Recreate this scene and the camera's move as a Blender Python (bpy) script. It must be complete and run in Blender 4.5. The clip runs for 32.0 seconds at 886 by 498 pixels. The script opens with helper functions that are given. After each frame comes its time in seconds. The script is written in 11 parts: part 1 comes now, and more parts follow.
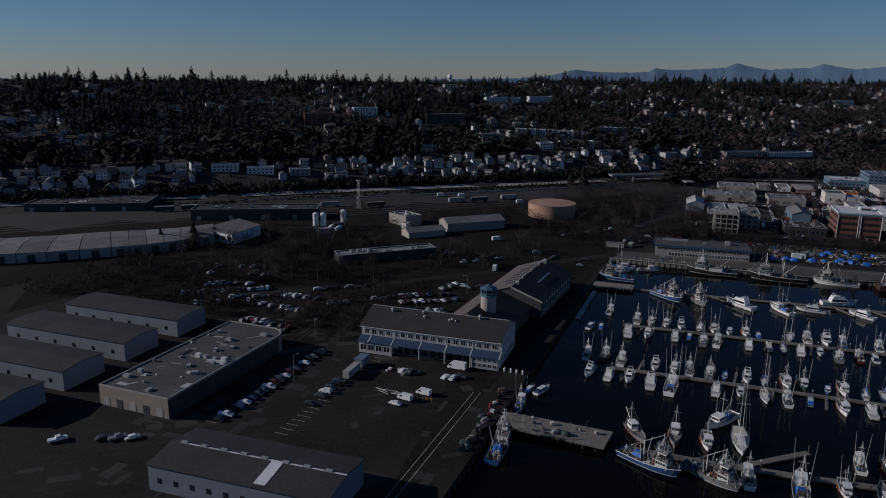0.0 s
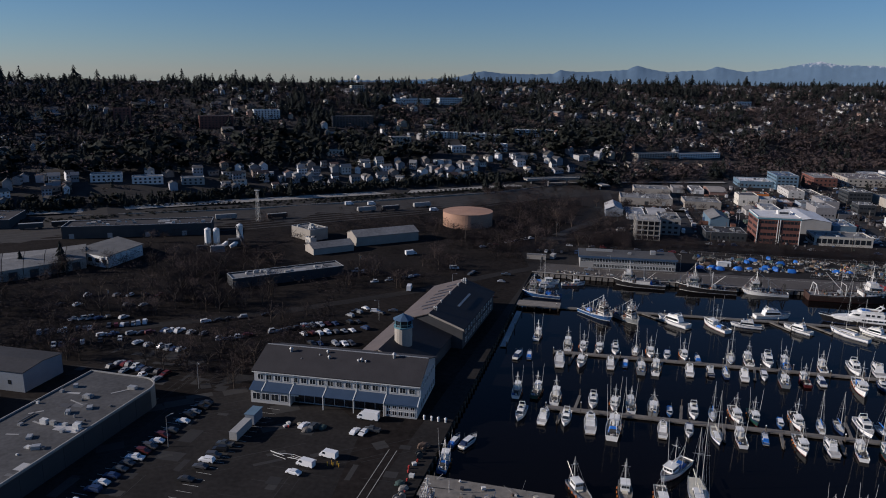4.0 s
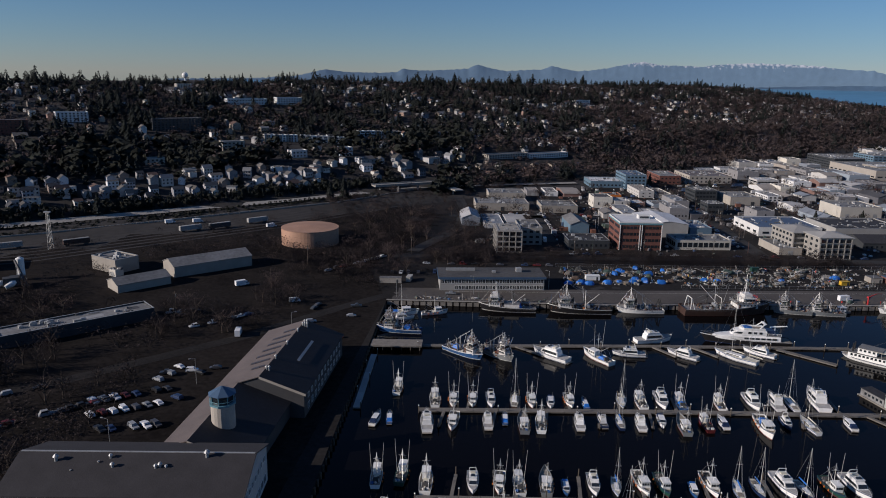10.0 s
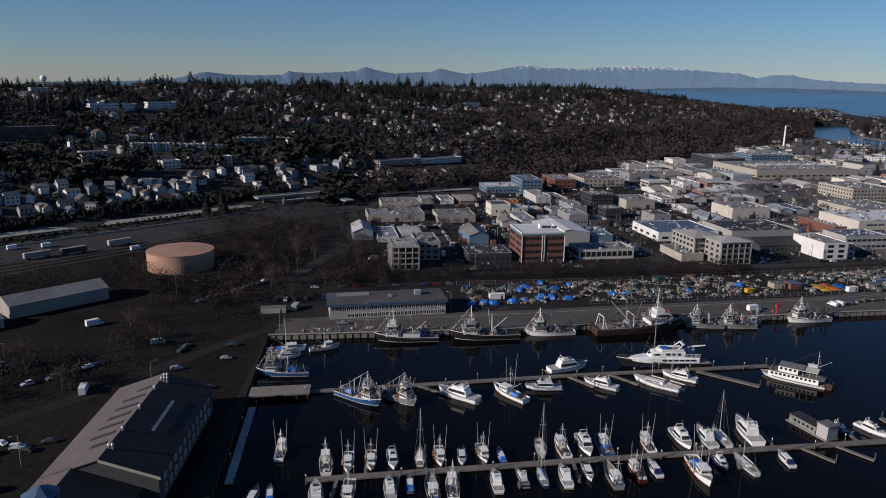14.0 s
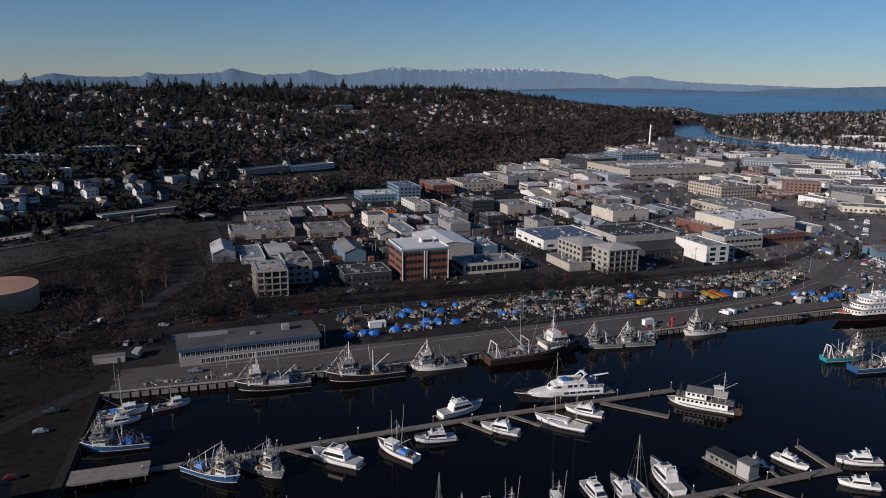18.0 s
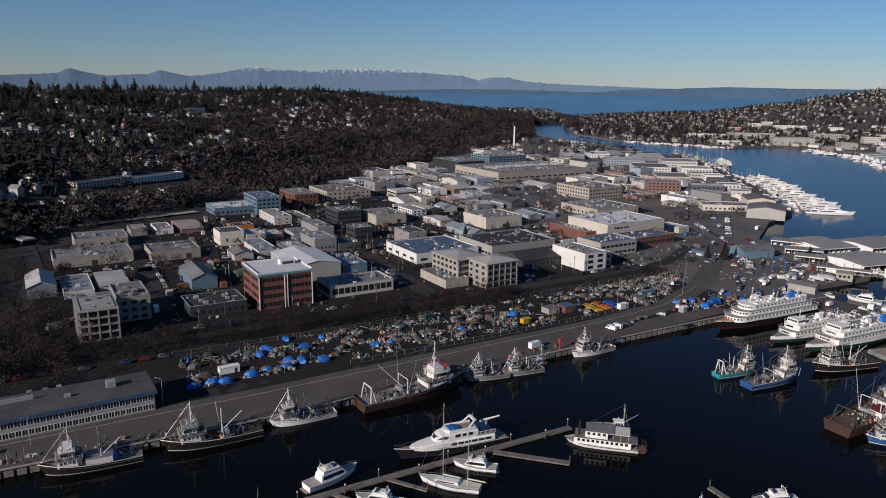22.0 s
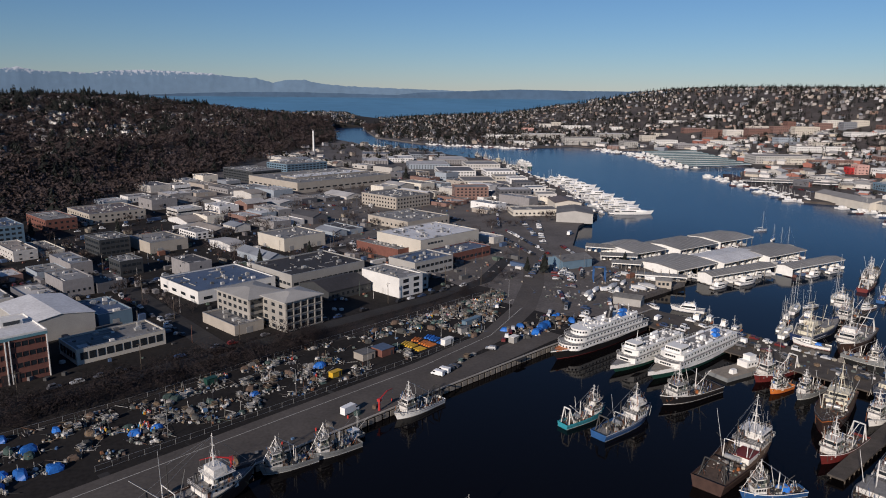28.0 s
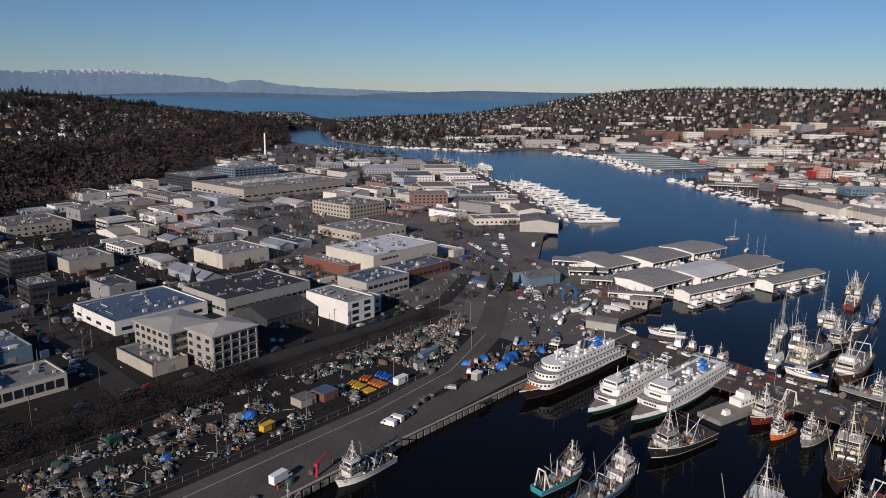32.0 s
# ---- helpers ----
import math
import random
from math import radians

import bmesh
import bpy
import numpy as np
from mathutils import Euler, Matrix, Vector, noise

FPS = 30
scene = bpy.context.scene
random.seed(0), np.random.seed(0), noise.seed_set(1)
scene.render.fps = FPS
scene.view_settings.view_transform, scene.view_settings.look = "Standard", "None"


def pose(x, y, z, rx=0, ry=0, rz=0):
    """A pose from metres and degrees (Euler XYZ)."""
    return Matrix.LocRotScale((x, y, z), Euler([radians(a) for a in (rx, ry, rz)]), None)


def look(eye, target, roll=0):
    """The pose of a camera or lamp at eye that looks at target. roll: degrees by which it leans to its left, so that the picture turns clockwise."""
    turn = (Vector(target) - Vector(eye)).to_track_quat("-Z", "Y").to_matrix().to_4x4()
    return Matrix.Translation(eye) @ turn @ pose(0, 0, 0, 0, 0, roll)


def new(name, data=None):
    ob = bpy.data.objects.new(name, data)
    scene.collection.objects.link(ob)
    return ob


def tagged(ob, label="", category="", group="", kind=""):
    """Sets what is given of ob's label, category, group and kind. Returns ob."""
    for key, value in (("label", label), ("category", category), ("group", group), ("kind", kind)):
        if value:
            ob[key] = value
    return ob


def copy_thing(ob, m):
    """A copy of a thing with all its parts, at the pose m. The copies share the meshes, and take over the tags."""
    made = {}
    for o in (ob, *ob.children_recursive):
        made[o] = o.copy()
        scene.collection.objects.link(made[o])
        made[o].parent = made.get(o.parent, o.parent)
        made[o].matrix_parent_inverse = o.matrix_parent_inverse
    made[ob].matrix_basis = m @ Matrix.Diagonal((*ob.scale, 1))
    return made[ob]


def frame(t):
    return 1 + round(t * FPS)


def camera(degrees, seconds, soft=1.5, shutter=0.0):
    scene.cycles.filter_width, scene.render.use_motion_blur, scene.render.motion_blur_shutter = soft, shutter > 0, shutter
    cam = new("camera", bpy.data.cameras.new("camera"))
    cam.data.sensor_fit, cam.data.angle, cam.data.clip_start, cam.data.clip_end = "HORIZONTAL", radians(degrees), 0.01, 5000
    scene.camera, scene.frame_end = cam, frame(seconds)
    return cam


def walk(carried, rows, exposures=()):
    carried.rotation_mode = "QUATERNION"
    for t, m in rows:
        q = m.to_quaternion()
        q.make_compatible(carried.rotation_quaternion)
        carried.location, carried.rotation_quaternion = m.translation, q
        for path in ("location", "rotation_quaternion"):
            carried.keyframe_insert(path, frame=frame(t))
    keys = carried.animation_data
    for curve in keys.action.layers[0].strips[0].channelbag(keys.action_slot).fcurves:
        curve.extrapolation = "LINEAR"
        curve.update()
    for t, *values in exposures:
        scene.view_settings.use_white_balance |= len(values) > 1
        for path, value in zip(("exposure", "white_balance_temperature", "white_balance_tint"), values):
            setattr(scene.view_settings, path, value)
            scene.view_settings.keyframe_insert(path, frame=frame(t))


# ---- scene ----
cam = camera(63.0, 32.0, 1.0)
PATH = [
    (0, (-0.728, -0.945, 115.943), (-1.436, 0.866, 115.47), 0.6),
    (2, (-8.1, 18.863, 115.479), (-8.693, 20.714, 115.009), 0.6),
    (3.5, (-12.595, 34.327, 115.02), (-13.103, 36.204, 114.553), 0.8),
    (6, (-18.029, 59.705, 115.094), (-18.382, 61.617, 114.626), 0.8),
    (8, (-20.912, 80.276, 115.042), (-21.127, 82.209, 114.573), 0.9),
    (10, (-22.724, 100.924, 114.31), (-22.797, 102.868, 113.846), 1.0),
    (12, (-22.211, 119.676, 114.309), (-22.143, 121.621, 113.85), 0.9),
    (14, (-21.564, 141.144, 114.441), (-21.347, 143.08, 113.988), 0.9),
    (17, (-15.948, 172.498, 114.895), (-15.487, 174.392, 114.448), 0.8),
    (19, (-10.157, 192.227, 114.996), (-9.529, 194.073, 114.553), 0.7),
    (21, (-3.211, 211.765, 115.232), (-2.411, 213.545, 114.793), 0.7),
    (23, (7.005, 231.448, 115.397), (7.963, 233.149, 114.961), 0.7),
    (25, (18.472, 250.076, 114.706), (19.592, 251.676, 114.278), 0.7),
    (28, (38.924, 275.256, 114.748), (40.239, 276.702, 114.323), 0.6),
    (29, (46.216, 282.963, 114.803), (47.584, 284.359, 114.38), 0.7),
    (30, (54.083, 290.695, 114.72), (55.479, 292.064, 114.298), 0.7),
    (31, (62.545, 298.184, 114.833), (63.939, 299.554, 114.411), 0.8),
    (32, (70.592, 305.091, 114.891), (71.986, 306.462, 114.47), 0.8),
]
walk_exposures = [(0.0, -0.5, 5930, 15), (1.0, -0.1, 6010, 15), (2.5, 0.17, 6060, 15), (5.5, 0.22, 6130, 15), (9.0, 0.22, 6190, 15), (14.0, 0.25, 6260, 15), (20.0, 0.24, 6350, 15), (26.0, 0.25, 6430, 15), (32.0, 0.26, 6520, 15)]
walk(cam, [(t, look(eye, target, roll)) for t, eye, target, roll in PATH], walk_exposures)

# ---- world, sun ----
SUN_AZ = math.atan2(-0.95, -0.31)
SUN_EL = radians(21)
world = bpy.data.worlds.new("sky")
scene.world = world
world.use_nodes = True
wn = world.node_tree.nodes
sky = wn.new("ShaderNodeTexSky")
sky.sky_type = "NISHITA"
sky.sun_disc = False
sky.sun_elevation = SUN_EL
sky.sun_rotation = SUN_AZ
sky.air_density = 0.95
sky.dust_density = 0.0
sky.ozone_density = 9.0
clear = wn.new("ShaderNodeVectorMath")
clear.operation = "MULTIPLY"
clear.inputs[1].default_value = (1.29, 1.12, 1.0)
world.node_tree.links.new(sky.outputs[0], clear.inputs[0])
world.node_tree.links.new(clear.outputs[0], wn["Background"].inputs[0])
wn["Background"].inputs[1].default_value = 0.057
sun = new("sun", bpy.data.lights.new("sun", "SUN"))
sun.data.energy = 3.7
sun.data.angle = radians(0.55)
sun.data.color = (1.0, 0.90, 0.78)
sun_from = Vector((math.cos(SUN_EL) * math.sin(SUN_AZ), math.cos(SUN_EL) * math.cos(SUN_AZ), math.sin(SUN_EL)))
sun.matrix_basis = look(sun_from * 400 + Vector((100, 400, 0)), (100, 400, 0))


# ---- materials ----
def material(name, color, rough=0.7, metal=0.0, vary=0.25, scale=0.6, fine=6.0, bump=0.15, per_object=0.0, per_island=0.0, spec=0.4):
    """A surface with blotches at two scales, slight relief and optional change of tone from piece to piece."""
    m = bpy.data.materials.new(name)
    m.use_nodes = True
    n, l = m.node_tree.nodes, m.node_tree.links
    b = n["Principled BSDF"]
    tc = n.new("ShaderNodeTexCoord")
    big, small = n.new("ShaderNodeTexNoise"), n.new("ShaderNodeTexNoise")
    big.inputs["Scale"].default_value, small.inputs["Scale"].default_value = scale, fine
    big.inputs["Detail"].default_value, small.inputs["Detail"].default_value = 4, 3
    l.new(tc.outputs["Object"], big.inputs["Vector"])
    l.new(tc.outputs["Object"], small.inputs["Vector"])
    mix = n.new("ShaderNodeMath")
    mix.operation = "ADD"
    l.new(big.outputs["Fac"], mix.inputs[0])
    l.new(small.outputs["Fac"], mix.inputs[1])
    ramp = n.new("ShaderNodeMapRange")
    ramp.inputs["From Min"].default_value, ramp.inputs["From Max"].default_value = 0.65, 1.35
    ramp.inputs["To Min"].default_value, ramp.inputs["To Max"].default_value = 1 - vary, 1 + vary
    l.new(mix.outputs[0], ramp.inputs["Value"])
    value = ramp.outputs[0]
    for amount, node, out in ((per_object, "ShaderNodeObjectInfo", "Random"), (per_island, "ShaderNodeNewGeometry", "Random Per Island")):
        if amount:
            src = n.new(node)
            span = n.new("ShaderNodeMapRange")
            span.inputs["To Min"].default_value, span.inputs["To Max"].default_value = 1 - amount, 1 + amount
            l.new(src.outputs[out], span.inputs["Value"])
            times = n.new("ShaderNodeMath")
            times.operation = "MULTIPLY"
            l.new(value, times.inputs[0])
            l.new(span.outputs[0], times.inputs[1])
            value = times.outputs[0]
    tint = n.new("ShaderNodeVectorMath")
    tint.operation = "SCALE"
    tint.inputs[0].default_value = color[:3]
    l.new(value, tint.inputs["Scale"])
    l.new(tint.outputs[0], b.inputs["Base Color"])
    b.inputs["Roughness"].default_value = rough
    b.inputs["Metallic"].default_value = metal
    b.inputs["Specular IOR Level"].default_value = spec
    if bump:
        bp = n.new("ShaderNodeBump")
        bp.inputs["Strength"].default_value = bump
        bp.inputs["Distance"].default_value = 0.1
        l.new(small.outputs["Fac"], bp.inputs["Height"])
        l.new(bp.outputs[0], b.inputs["Normal"])
    return m


def palette_material(name, colors, rough=0.8, by="island", vary=0.2, scale=0.4):
    """One of several paint colours picked per piece, with weathering over it."""
    m = material(name, (1, 1, 1), rough, vary=vary, scale=scale, fine=3.0, bump=0.1)
    n, l = m.node_tree.nodes, m.node_tree.links
    src = n.new("ShaderNodeNewGeometry" if by == "island" else "ShaderNodeObjectInfo")
    ramp = n.new("ShaderNodeValToRGB")
    ramp.color_ramp.interpolation = "CONSTANT"
    els = ramp.color_ramp.elements
    els[0].color = (*colors[0], 1)
    els[1].position, els[1].color = 1 / len(colors), (*colors[1], 1)
    for i in range(2, len(colors)):
        els.new(i / len(colors)).color = (*colors[i], 1)
    l.new(src.outputs["Random Per Island" if by == "island" else "Random"], ramp.inputs[0])
    tint = [k for k in n if k.bl_idname == "ShaderNodeVectorMath"][0]
    l.new(ramp.outputs[0], tint.inputs[0])
    return m


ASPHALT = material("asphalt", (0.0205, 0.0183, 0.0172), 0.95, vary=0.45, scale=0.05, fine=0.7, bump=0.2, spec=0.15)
# Shade of the trees is put into this near-black earth colour.
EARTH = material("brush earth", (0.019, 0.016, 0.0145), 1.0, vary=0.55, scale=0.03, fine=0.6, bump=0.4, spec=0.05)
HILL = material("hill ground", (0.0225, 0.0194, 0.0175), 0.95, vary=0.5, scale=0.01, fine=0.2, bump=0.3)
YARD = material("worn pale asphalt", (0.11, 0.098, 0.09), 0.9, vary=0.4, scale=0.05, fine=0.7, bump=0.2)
TOWN = material("town streets and gardens", (0.075, 0.063, 0.055), 0.95, vary=0.6, scale=0.012, fine=0.12, bump=0.2)
CONCRETE = material("concrete", (0.30, 0.28, 0.25), 0.85, vary=0.25, scale=0.2, fine=3)
DOCKWOOD = material("weathered dock planks", (0.20, 0.18, 0.155), 0.9, vary=0.35, scale=0.5, fine=8, per_object=0.12)
PILE = material("creosote piles", (0.10, 0.08, 0.06), 0.9, vary=0.4, scale=1.0)
WHITE = material("white gelcoat", (0.80, 0.79, 0.76), 0.3, vary=0.1, scale=0.6, fine=4, bump=0.02, per_object=0.14)
SIDEDECK = material("grey non-slip deck", (0.40, 0.385, 0.36), 0.75, vary=0.2, scale=0.8, fine=5, per_object=0.25)
SHIPWHITE = material("rust-streaked white paint", (0.66, 0.64, 0.6), 0.55, vary=0.24, scale=0.9, fine=3.5, bump=0.08, per_object=0.12)
WHITEPAINT = material("white paint", (0.78, 0.77, 0.73), 0.55, vary=0.12, scale=0.4, fine=3, bump=0.05)
CREAM = material("cream deckhouse paint", (0.62, 0.58, 0.46), 0.55, vary=0.12, scale=0.4)
GLASS = material("dark window glass", (0.02, 0.025, 0.03), 0.08, vary=0.2, bump=0.0, spec=0.8)
BLACKHULL = material("black hull paint", (0.018, 0.017, 0.018), 0.4, vary=0.3, scale=0.5)
BROWNHULL = material("rust brown hull", (0.055, 0.03, 0.023), 0.6, vary=0.4, scale=0.6)
BLUEHULL = material("blue hull paint", (0.025, 0.085, 0.22), 0.4, vary=0.2, scale=0.5)
NAVYHULL = material("navy hull paint", (0.015, 0.03, 0.08), 0.4, vary=0.2, scale=0.5)
TEALHULL = material("teal hull paint", (0.03, 0.26, 0.32), 0.45, vary=0.2, scale=0.5)
GREENHULL = material("dark green hull", (0.015, 0.06, 0.045), 0.45, vary=0.2, scale=0.5)
REDHULL = material("red hull paint", (0.14, 0.022, 0.02), 0.5, vary=0.25, scale=0.5)
GREYHULL = material("grey hull paint", (0.20, 0.21, 0.21), 0.5, vary=0.2, scale=0.5)
ORANGE = material("orange paint", (0.55, 0.16, 0.03), 0.55, vary=0.2)
REDPAINT = material("red paint", (0.42, 0.03, 0.03), 0.5, vary=0.2)
YELLOW = material("yellow paint", (0.60, 0.36, 0.03), 0.5, vary=0.2)
BLUETARP = material("blue tarpaulin", (0.02, 0.14, 0.48), 0.5, vary=0.25, scale=0.8, fine=5, bump=0.5, per_object=0.3)
STEEL = material("galvanised steel", (0.45, 0.45, 0.44), 0.45, 0.6, vary=0.2)
ALU = material("pale aluminium spar", (0.62, 0.60, 0.55), 0.4, 0.3, vary=0.15)
DARKGEAR = material("dark gear", (0.05, 0.048, 0.045), 0.8, vary=0.4, scale=1.5, per_object=0.3)
DECK = material("worn deck", (0.24, 0.21, 0.17), 0.8, vary=0.3, scale=0.8, per_object=0.2)
RUSTDECK = material("rusty brown deck", (0.085, 0.058, 0.042), 0.85, vary=0.45, scale=0.9, fine=5, per_object=0.3)
GREYDECK = material("grey deck", (0.21, 0.205, 0.20), 0.8, vary=0.3, scale=0.8)
RUBBER = material("tyre rubber", (0.015, 0.015, 0.015), 0.9, vary=0.2)


def water_material():
    m = bpy.data.materials.new("harbour water")
    m.use_nodes = True
    n, l = m.node_tree.nodes, m.node_tree.links
    b = n["Principled BSDF"]
    b.inputs["IOR"].default_value = 1.15
    tc, geo, sep = n.new("ShaderNodeTexCoord"), n.new("ShaderNodeNewGeometry"), n.new("ShaderNodeSeparateXYZ")
    l.new(geo.outputs["Position"], sep.inputs[0])
    w1, w2 = n.new("ShaderNodeTexNoise"), n.new("ShaderNodeTexNoise")
    w1.inputs["Scale"].default_value, w2.inputs["Scale"].default_value = 0.35, 0.015
    w1.inputs["Detail"].default_value = 3
    l.new(tc.outputs["Object"], w1.inputs["Vector"])
    l.new(tc.outputs["Object"], w2.inputs["Vector"])
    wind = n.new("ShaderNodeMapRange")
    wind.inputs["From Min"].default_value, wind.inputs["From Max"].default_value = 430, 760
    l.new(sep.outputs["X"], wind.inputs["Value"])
    # Blue of the reflected sky is put into the bay's base colour, growing with x.
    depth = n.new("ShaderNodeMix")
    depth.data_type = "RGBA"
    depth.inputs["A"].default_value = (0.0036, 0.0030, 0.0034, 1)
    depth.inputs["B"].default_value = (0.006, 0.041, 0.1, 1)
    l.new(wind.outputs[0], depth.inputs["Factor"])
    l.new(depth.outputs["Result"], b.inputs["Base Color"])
    rough = n.new("ShaderNodeMapRange")
    rough.inputs["To Min"].default_value, rough.inputs["To Max"].default_value = 0.06, 0.2
    l.new(wind.outputs[0], rough.inputs["Value"])
    l.new(rough.outputs[0], b.inputs["Roughness"])
    mr = n.new("ShaderNodeMapRange")
    mr.inputs["From Min"].default_value, mr.inputs["From Max"].default_value = 0.35, 0.65
    mr.inputs["To Min"].default_value, mr.inputs["To Max"].default_value = 0.04, 0.14
    l.new(w2.outputs["Fac"], mr.inputs["Value"])
    chop = n.new("ShaderNodeMath")
    chop.operation = "MULTIPLY_ADD"
    chop.inputs[1].default_value = 0.14
    l.new(wind.outputs[0], chop.inputs[0])
    l.new(mr.outputs[0], chop.inputs[2])
    bp = n.new("ShaderNodeBump")
    bp.inputs["Distance"].default_value = 0.25
    l.new(chop.outputs[0], bp.inputs["Strength"])
    l.new(w1.outputs["Fac"], bp.inputs["Height"])
    l.new(bp.outputs[0], b.inputs["Normal"])
    return m


WATER = water_material()


# ---- mesh helpers ----
class MB:
    """Collects vertices and faces of one part."""

    def __init__(self):
        self.v, self.f = [], []

    def add(self, verts, faces):
        o = len(self.v)
        self.v += [tuple(p) for p in verts]
        self.f += [tuple(i + o for i in q) for q in faces]
        return self

    def box(self, x, y, z, sx, sy, sz, rz=0.0, top=1.0, shift=0.0, topy=None):
        """A block on z, centred on x, y, turned by rz degrees; its top may be smaller and shifted along x."""
        c, s = math.cos(radians(rz)), math.sin(radians(rz))
        ty = top if topy is None else topy
        pts = []
        for k, kx, ky, dx in ((0, 1, 1, 0), (1, top, ty, shift)):
            for px, py in ((-1, -1), (1, -1), (1, 1), (-1, 1)):
                u, w = px * sx / 2 * kx + dx, py * sy / 2 * ky
                pts.append((x + u * c - w * s, y + u * s + w * c, z + k * sz))
        return self.add(pts, [(3, 2, 1, 0), (4, 5, 6, 7), (0, 1, 5, 4), (1, 2, 6, 5), (2, 3, 7, 6), (3, 0, 4, 7)])

    def prism(self, poly, z0, z1):
        n = len(poly)
        pts = [(x, y, z0) for x, y in poly] + [(x, y, z1) for x, y in poly]
        return self.add(pts, [tuple(range(n - 1, -1, -1)), tuple(range(n, 2 * n))] + [(i, (i + 1) % n, n + (i + 1) % n, n + i) for i in range(n)])

    def tube(self, a, b, r0, r1=None, n=6):
        a, b = Vector(a), Vector(b)
        r1 = r0 if r1 is None else r1
        d = (b - a).normalized()
        u = d.orthogonal().normalized()
        w = d.cross(u)
        pts = []
        for p, r in ((a, r0), (b, r1)):
            for i in range(n):
                t = 2 * math.pi * i / n
                pts.append(p + (u * math.cos(t) + w * math.sin(t)) * r)
        return self.add(pts, [(i, (i + 1) % n, n + (i + 1) % n, n + i) for i in range(n)] + [tuple(range(n - 1, -1, -1)), tuple(range(n, 2 * n))])

    def gable(self, x0, y0, x1, y1, z, rise, along="x", over=0.4, thick=0.25):
        """A pitched roof slab over a rectangle."""
        x0, y0, x1, y1 = x0 - over, y0 - over, x1 + over, y1 + over
        if along == "x":
            m = (y0 + y1) / 2
            a = [(x0, y0, z), (x1, y0, z), (x1, m, z + rise), (x0, m, z + rise), (x0, y1, z), (x1, y1, z)]
        else:
            m = (x0 + x1) / 2
            a = [(x0, y1, z), (x0, y0, z), (m, y0, z + rise), (m, y1, z + rise), (x1, y1, z), (x1, y0, z)]
        b = [(p[0], p[1], p[2] + thick) for p in a]
        return self.add(a + b, [(6, 7, 8, 9), (9, 8, 11, 10), (3, 2, 1, 0), (4, 5, 2, 3), (0, 1, 7, 6), (4, 10, 11, 5), (1, 2, 8, 7), (2, 5, 11, 8), (0, 6, 9, 3), (3, 9, 10, 4)])

    def mesh(self, name, mat):
        me = bpy.data.meshes.new(name)
        me.from_pydata(self.v, [], self.f)
        me.materials.append(mat)
        me.update()
        return me


def thing(name, m, label="", category="", group="", kind=""):
    ob = new(name)
    ob.matrix_basis = m
    ob.empty_display_size = 0.5
    return tagged(ob, label, category, group, kind)


def part(name, mb, mat, parent, label="", m=None):
    """Links a mesh as one part under a thing or under a part."""
    ob = new(name, mb.mesh(name, mat) if isinstance(mb, MB) else mb)
    ob.parent = parent
    if m is not None:
        ob.matrix_basis = m
    if label:
        tagged(ob, label)
    return ob


def solid(name, mb, mat, label="", category="", group="", kind=""):
    return tagged(new(name, mb.mesh(name, mat)), label, category, group, kind)


def ss(a, b, x):
    t = min(1.0, max(0.0, (x - a) / (b - a)))
    return t * t * (3 - 2 * t)


rnd = random.Random(7)

# ---- land and water ----
WATER_EDGE = [(-64.5, -350), (-64.5, 454), (48, 455.5), (129, 463), (212, 469), (281, 472.5), (352, 474), (372, 474), (384, 492), (436, 492),
              (446, 520), (462, 560), (470, 604), (540, 652), (600, 676), (696, 780), (800, 925), (915, 1097), (955, 1340), (965, 1560), (1010, 1720), (1180, 1990), (1330, 2230),
              (1425, 2190), (1275, 1960), (1135, 1730), (1085, 1500), (1155, 1380), (1190, 1290), (1316, 1262), (1310, 1150), (1412, 1034), (1196, 802), (1090, 775), (960, 706), (858, 592), (870, 540), (800, 468), (770, 380), (760, 200), (760, -350)]


def inside(poly, x, y):
    hit = False
    for (ax, ay), (bx, by) in zip(poly, poly[1:] + poly[:1]):
        if (ay > y) != (by > y) and x < (bx - ax) * (y - ay) / (by - ay) + ax:
            hit = not hit
    return hit


def land_height(x, y):
    d = (y - 875 - 0.9 * x) / 1.345
    r = math.hypot(x - 40, y - 200)
    az = math.degrees(math.atan2(x - 40, y - 200))
    wob = noise.noise((x * 0.004, y * 0.004, 0.3)) * 8 * ss(60, 400, d)
    h = 2.5 + 22 * ss(10, 130, d) + 64 * ss(60, 700, d) + wob
    h -= (h + 6) * ss(1500, 2300, d)
    point = ss(23, 26, az) * (1 - ss(33.5, 35.5, az))
    h -= (h + 6) * ss(2350, 2750, r) * ss(17, 24, az) * (1 - ss(48, 54, az))
    h = max(h, 29 * ss(2200, 2900, r) * point * (1 - ss(3000, 3250, r)))
    u = (x - 745) * 0.853 - (y - 300) * 0.522
    hb = 2.5 + 112 * ss(120, 1000, u) * ss(900, 2100, r) + 22 * ss(1900, 2900, r) * ss(36, 46, az)
    if az > 36:
        h = max(2.5 if r < 2300 else h, hb)
        h -= (h + 6) * ss(3150, 3450, r)
    return h


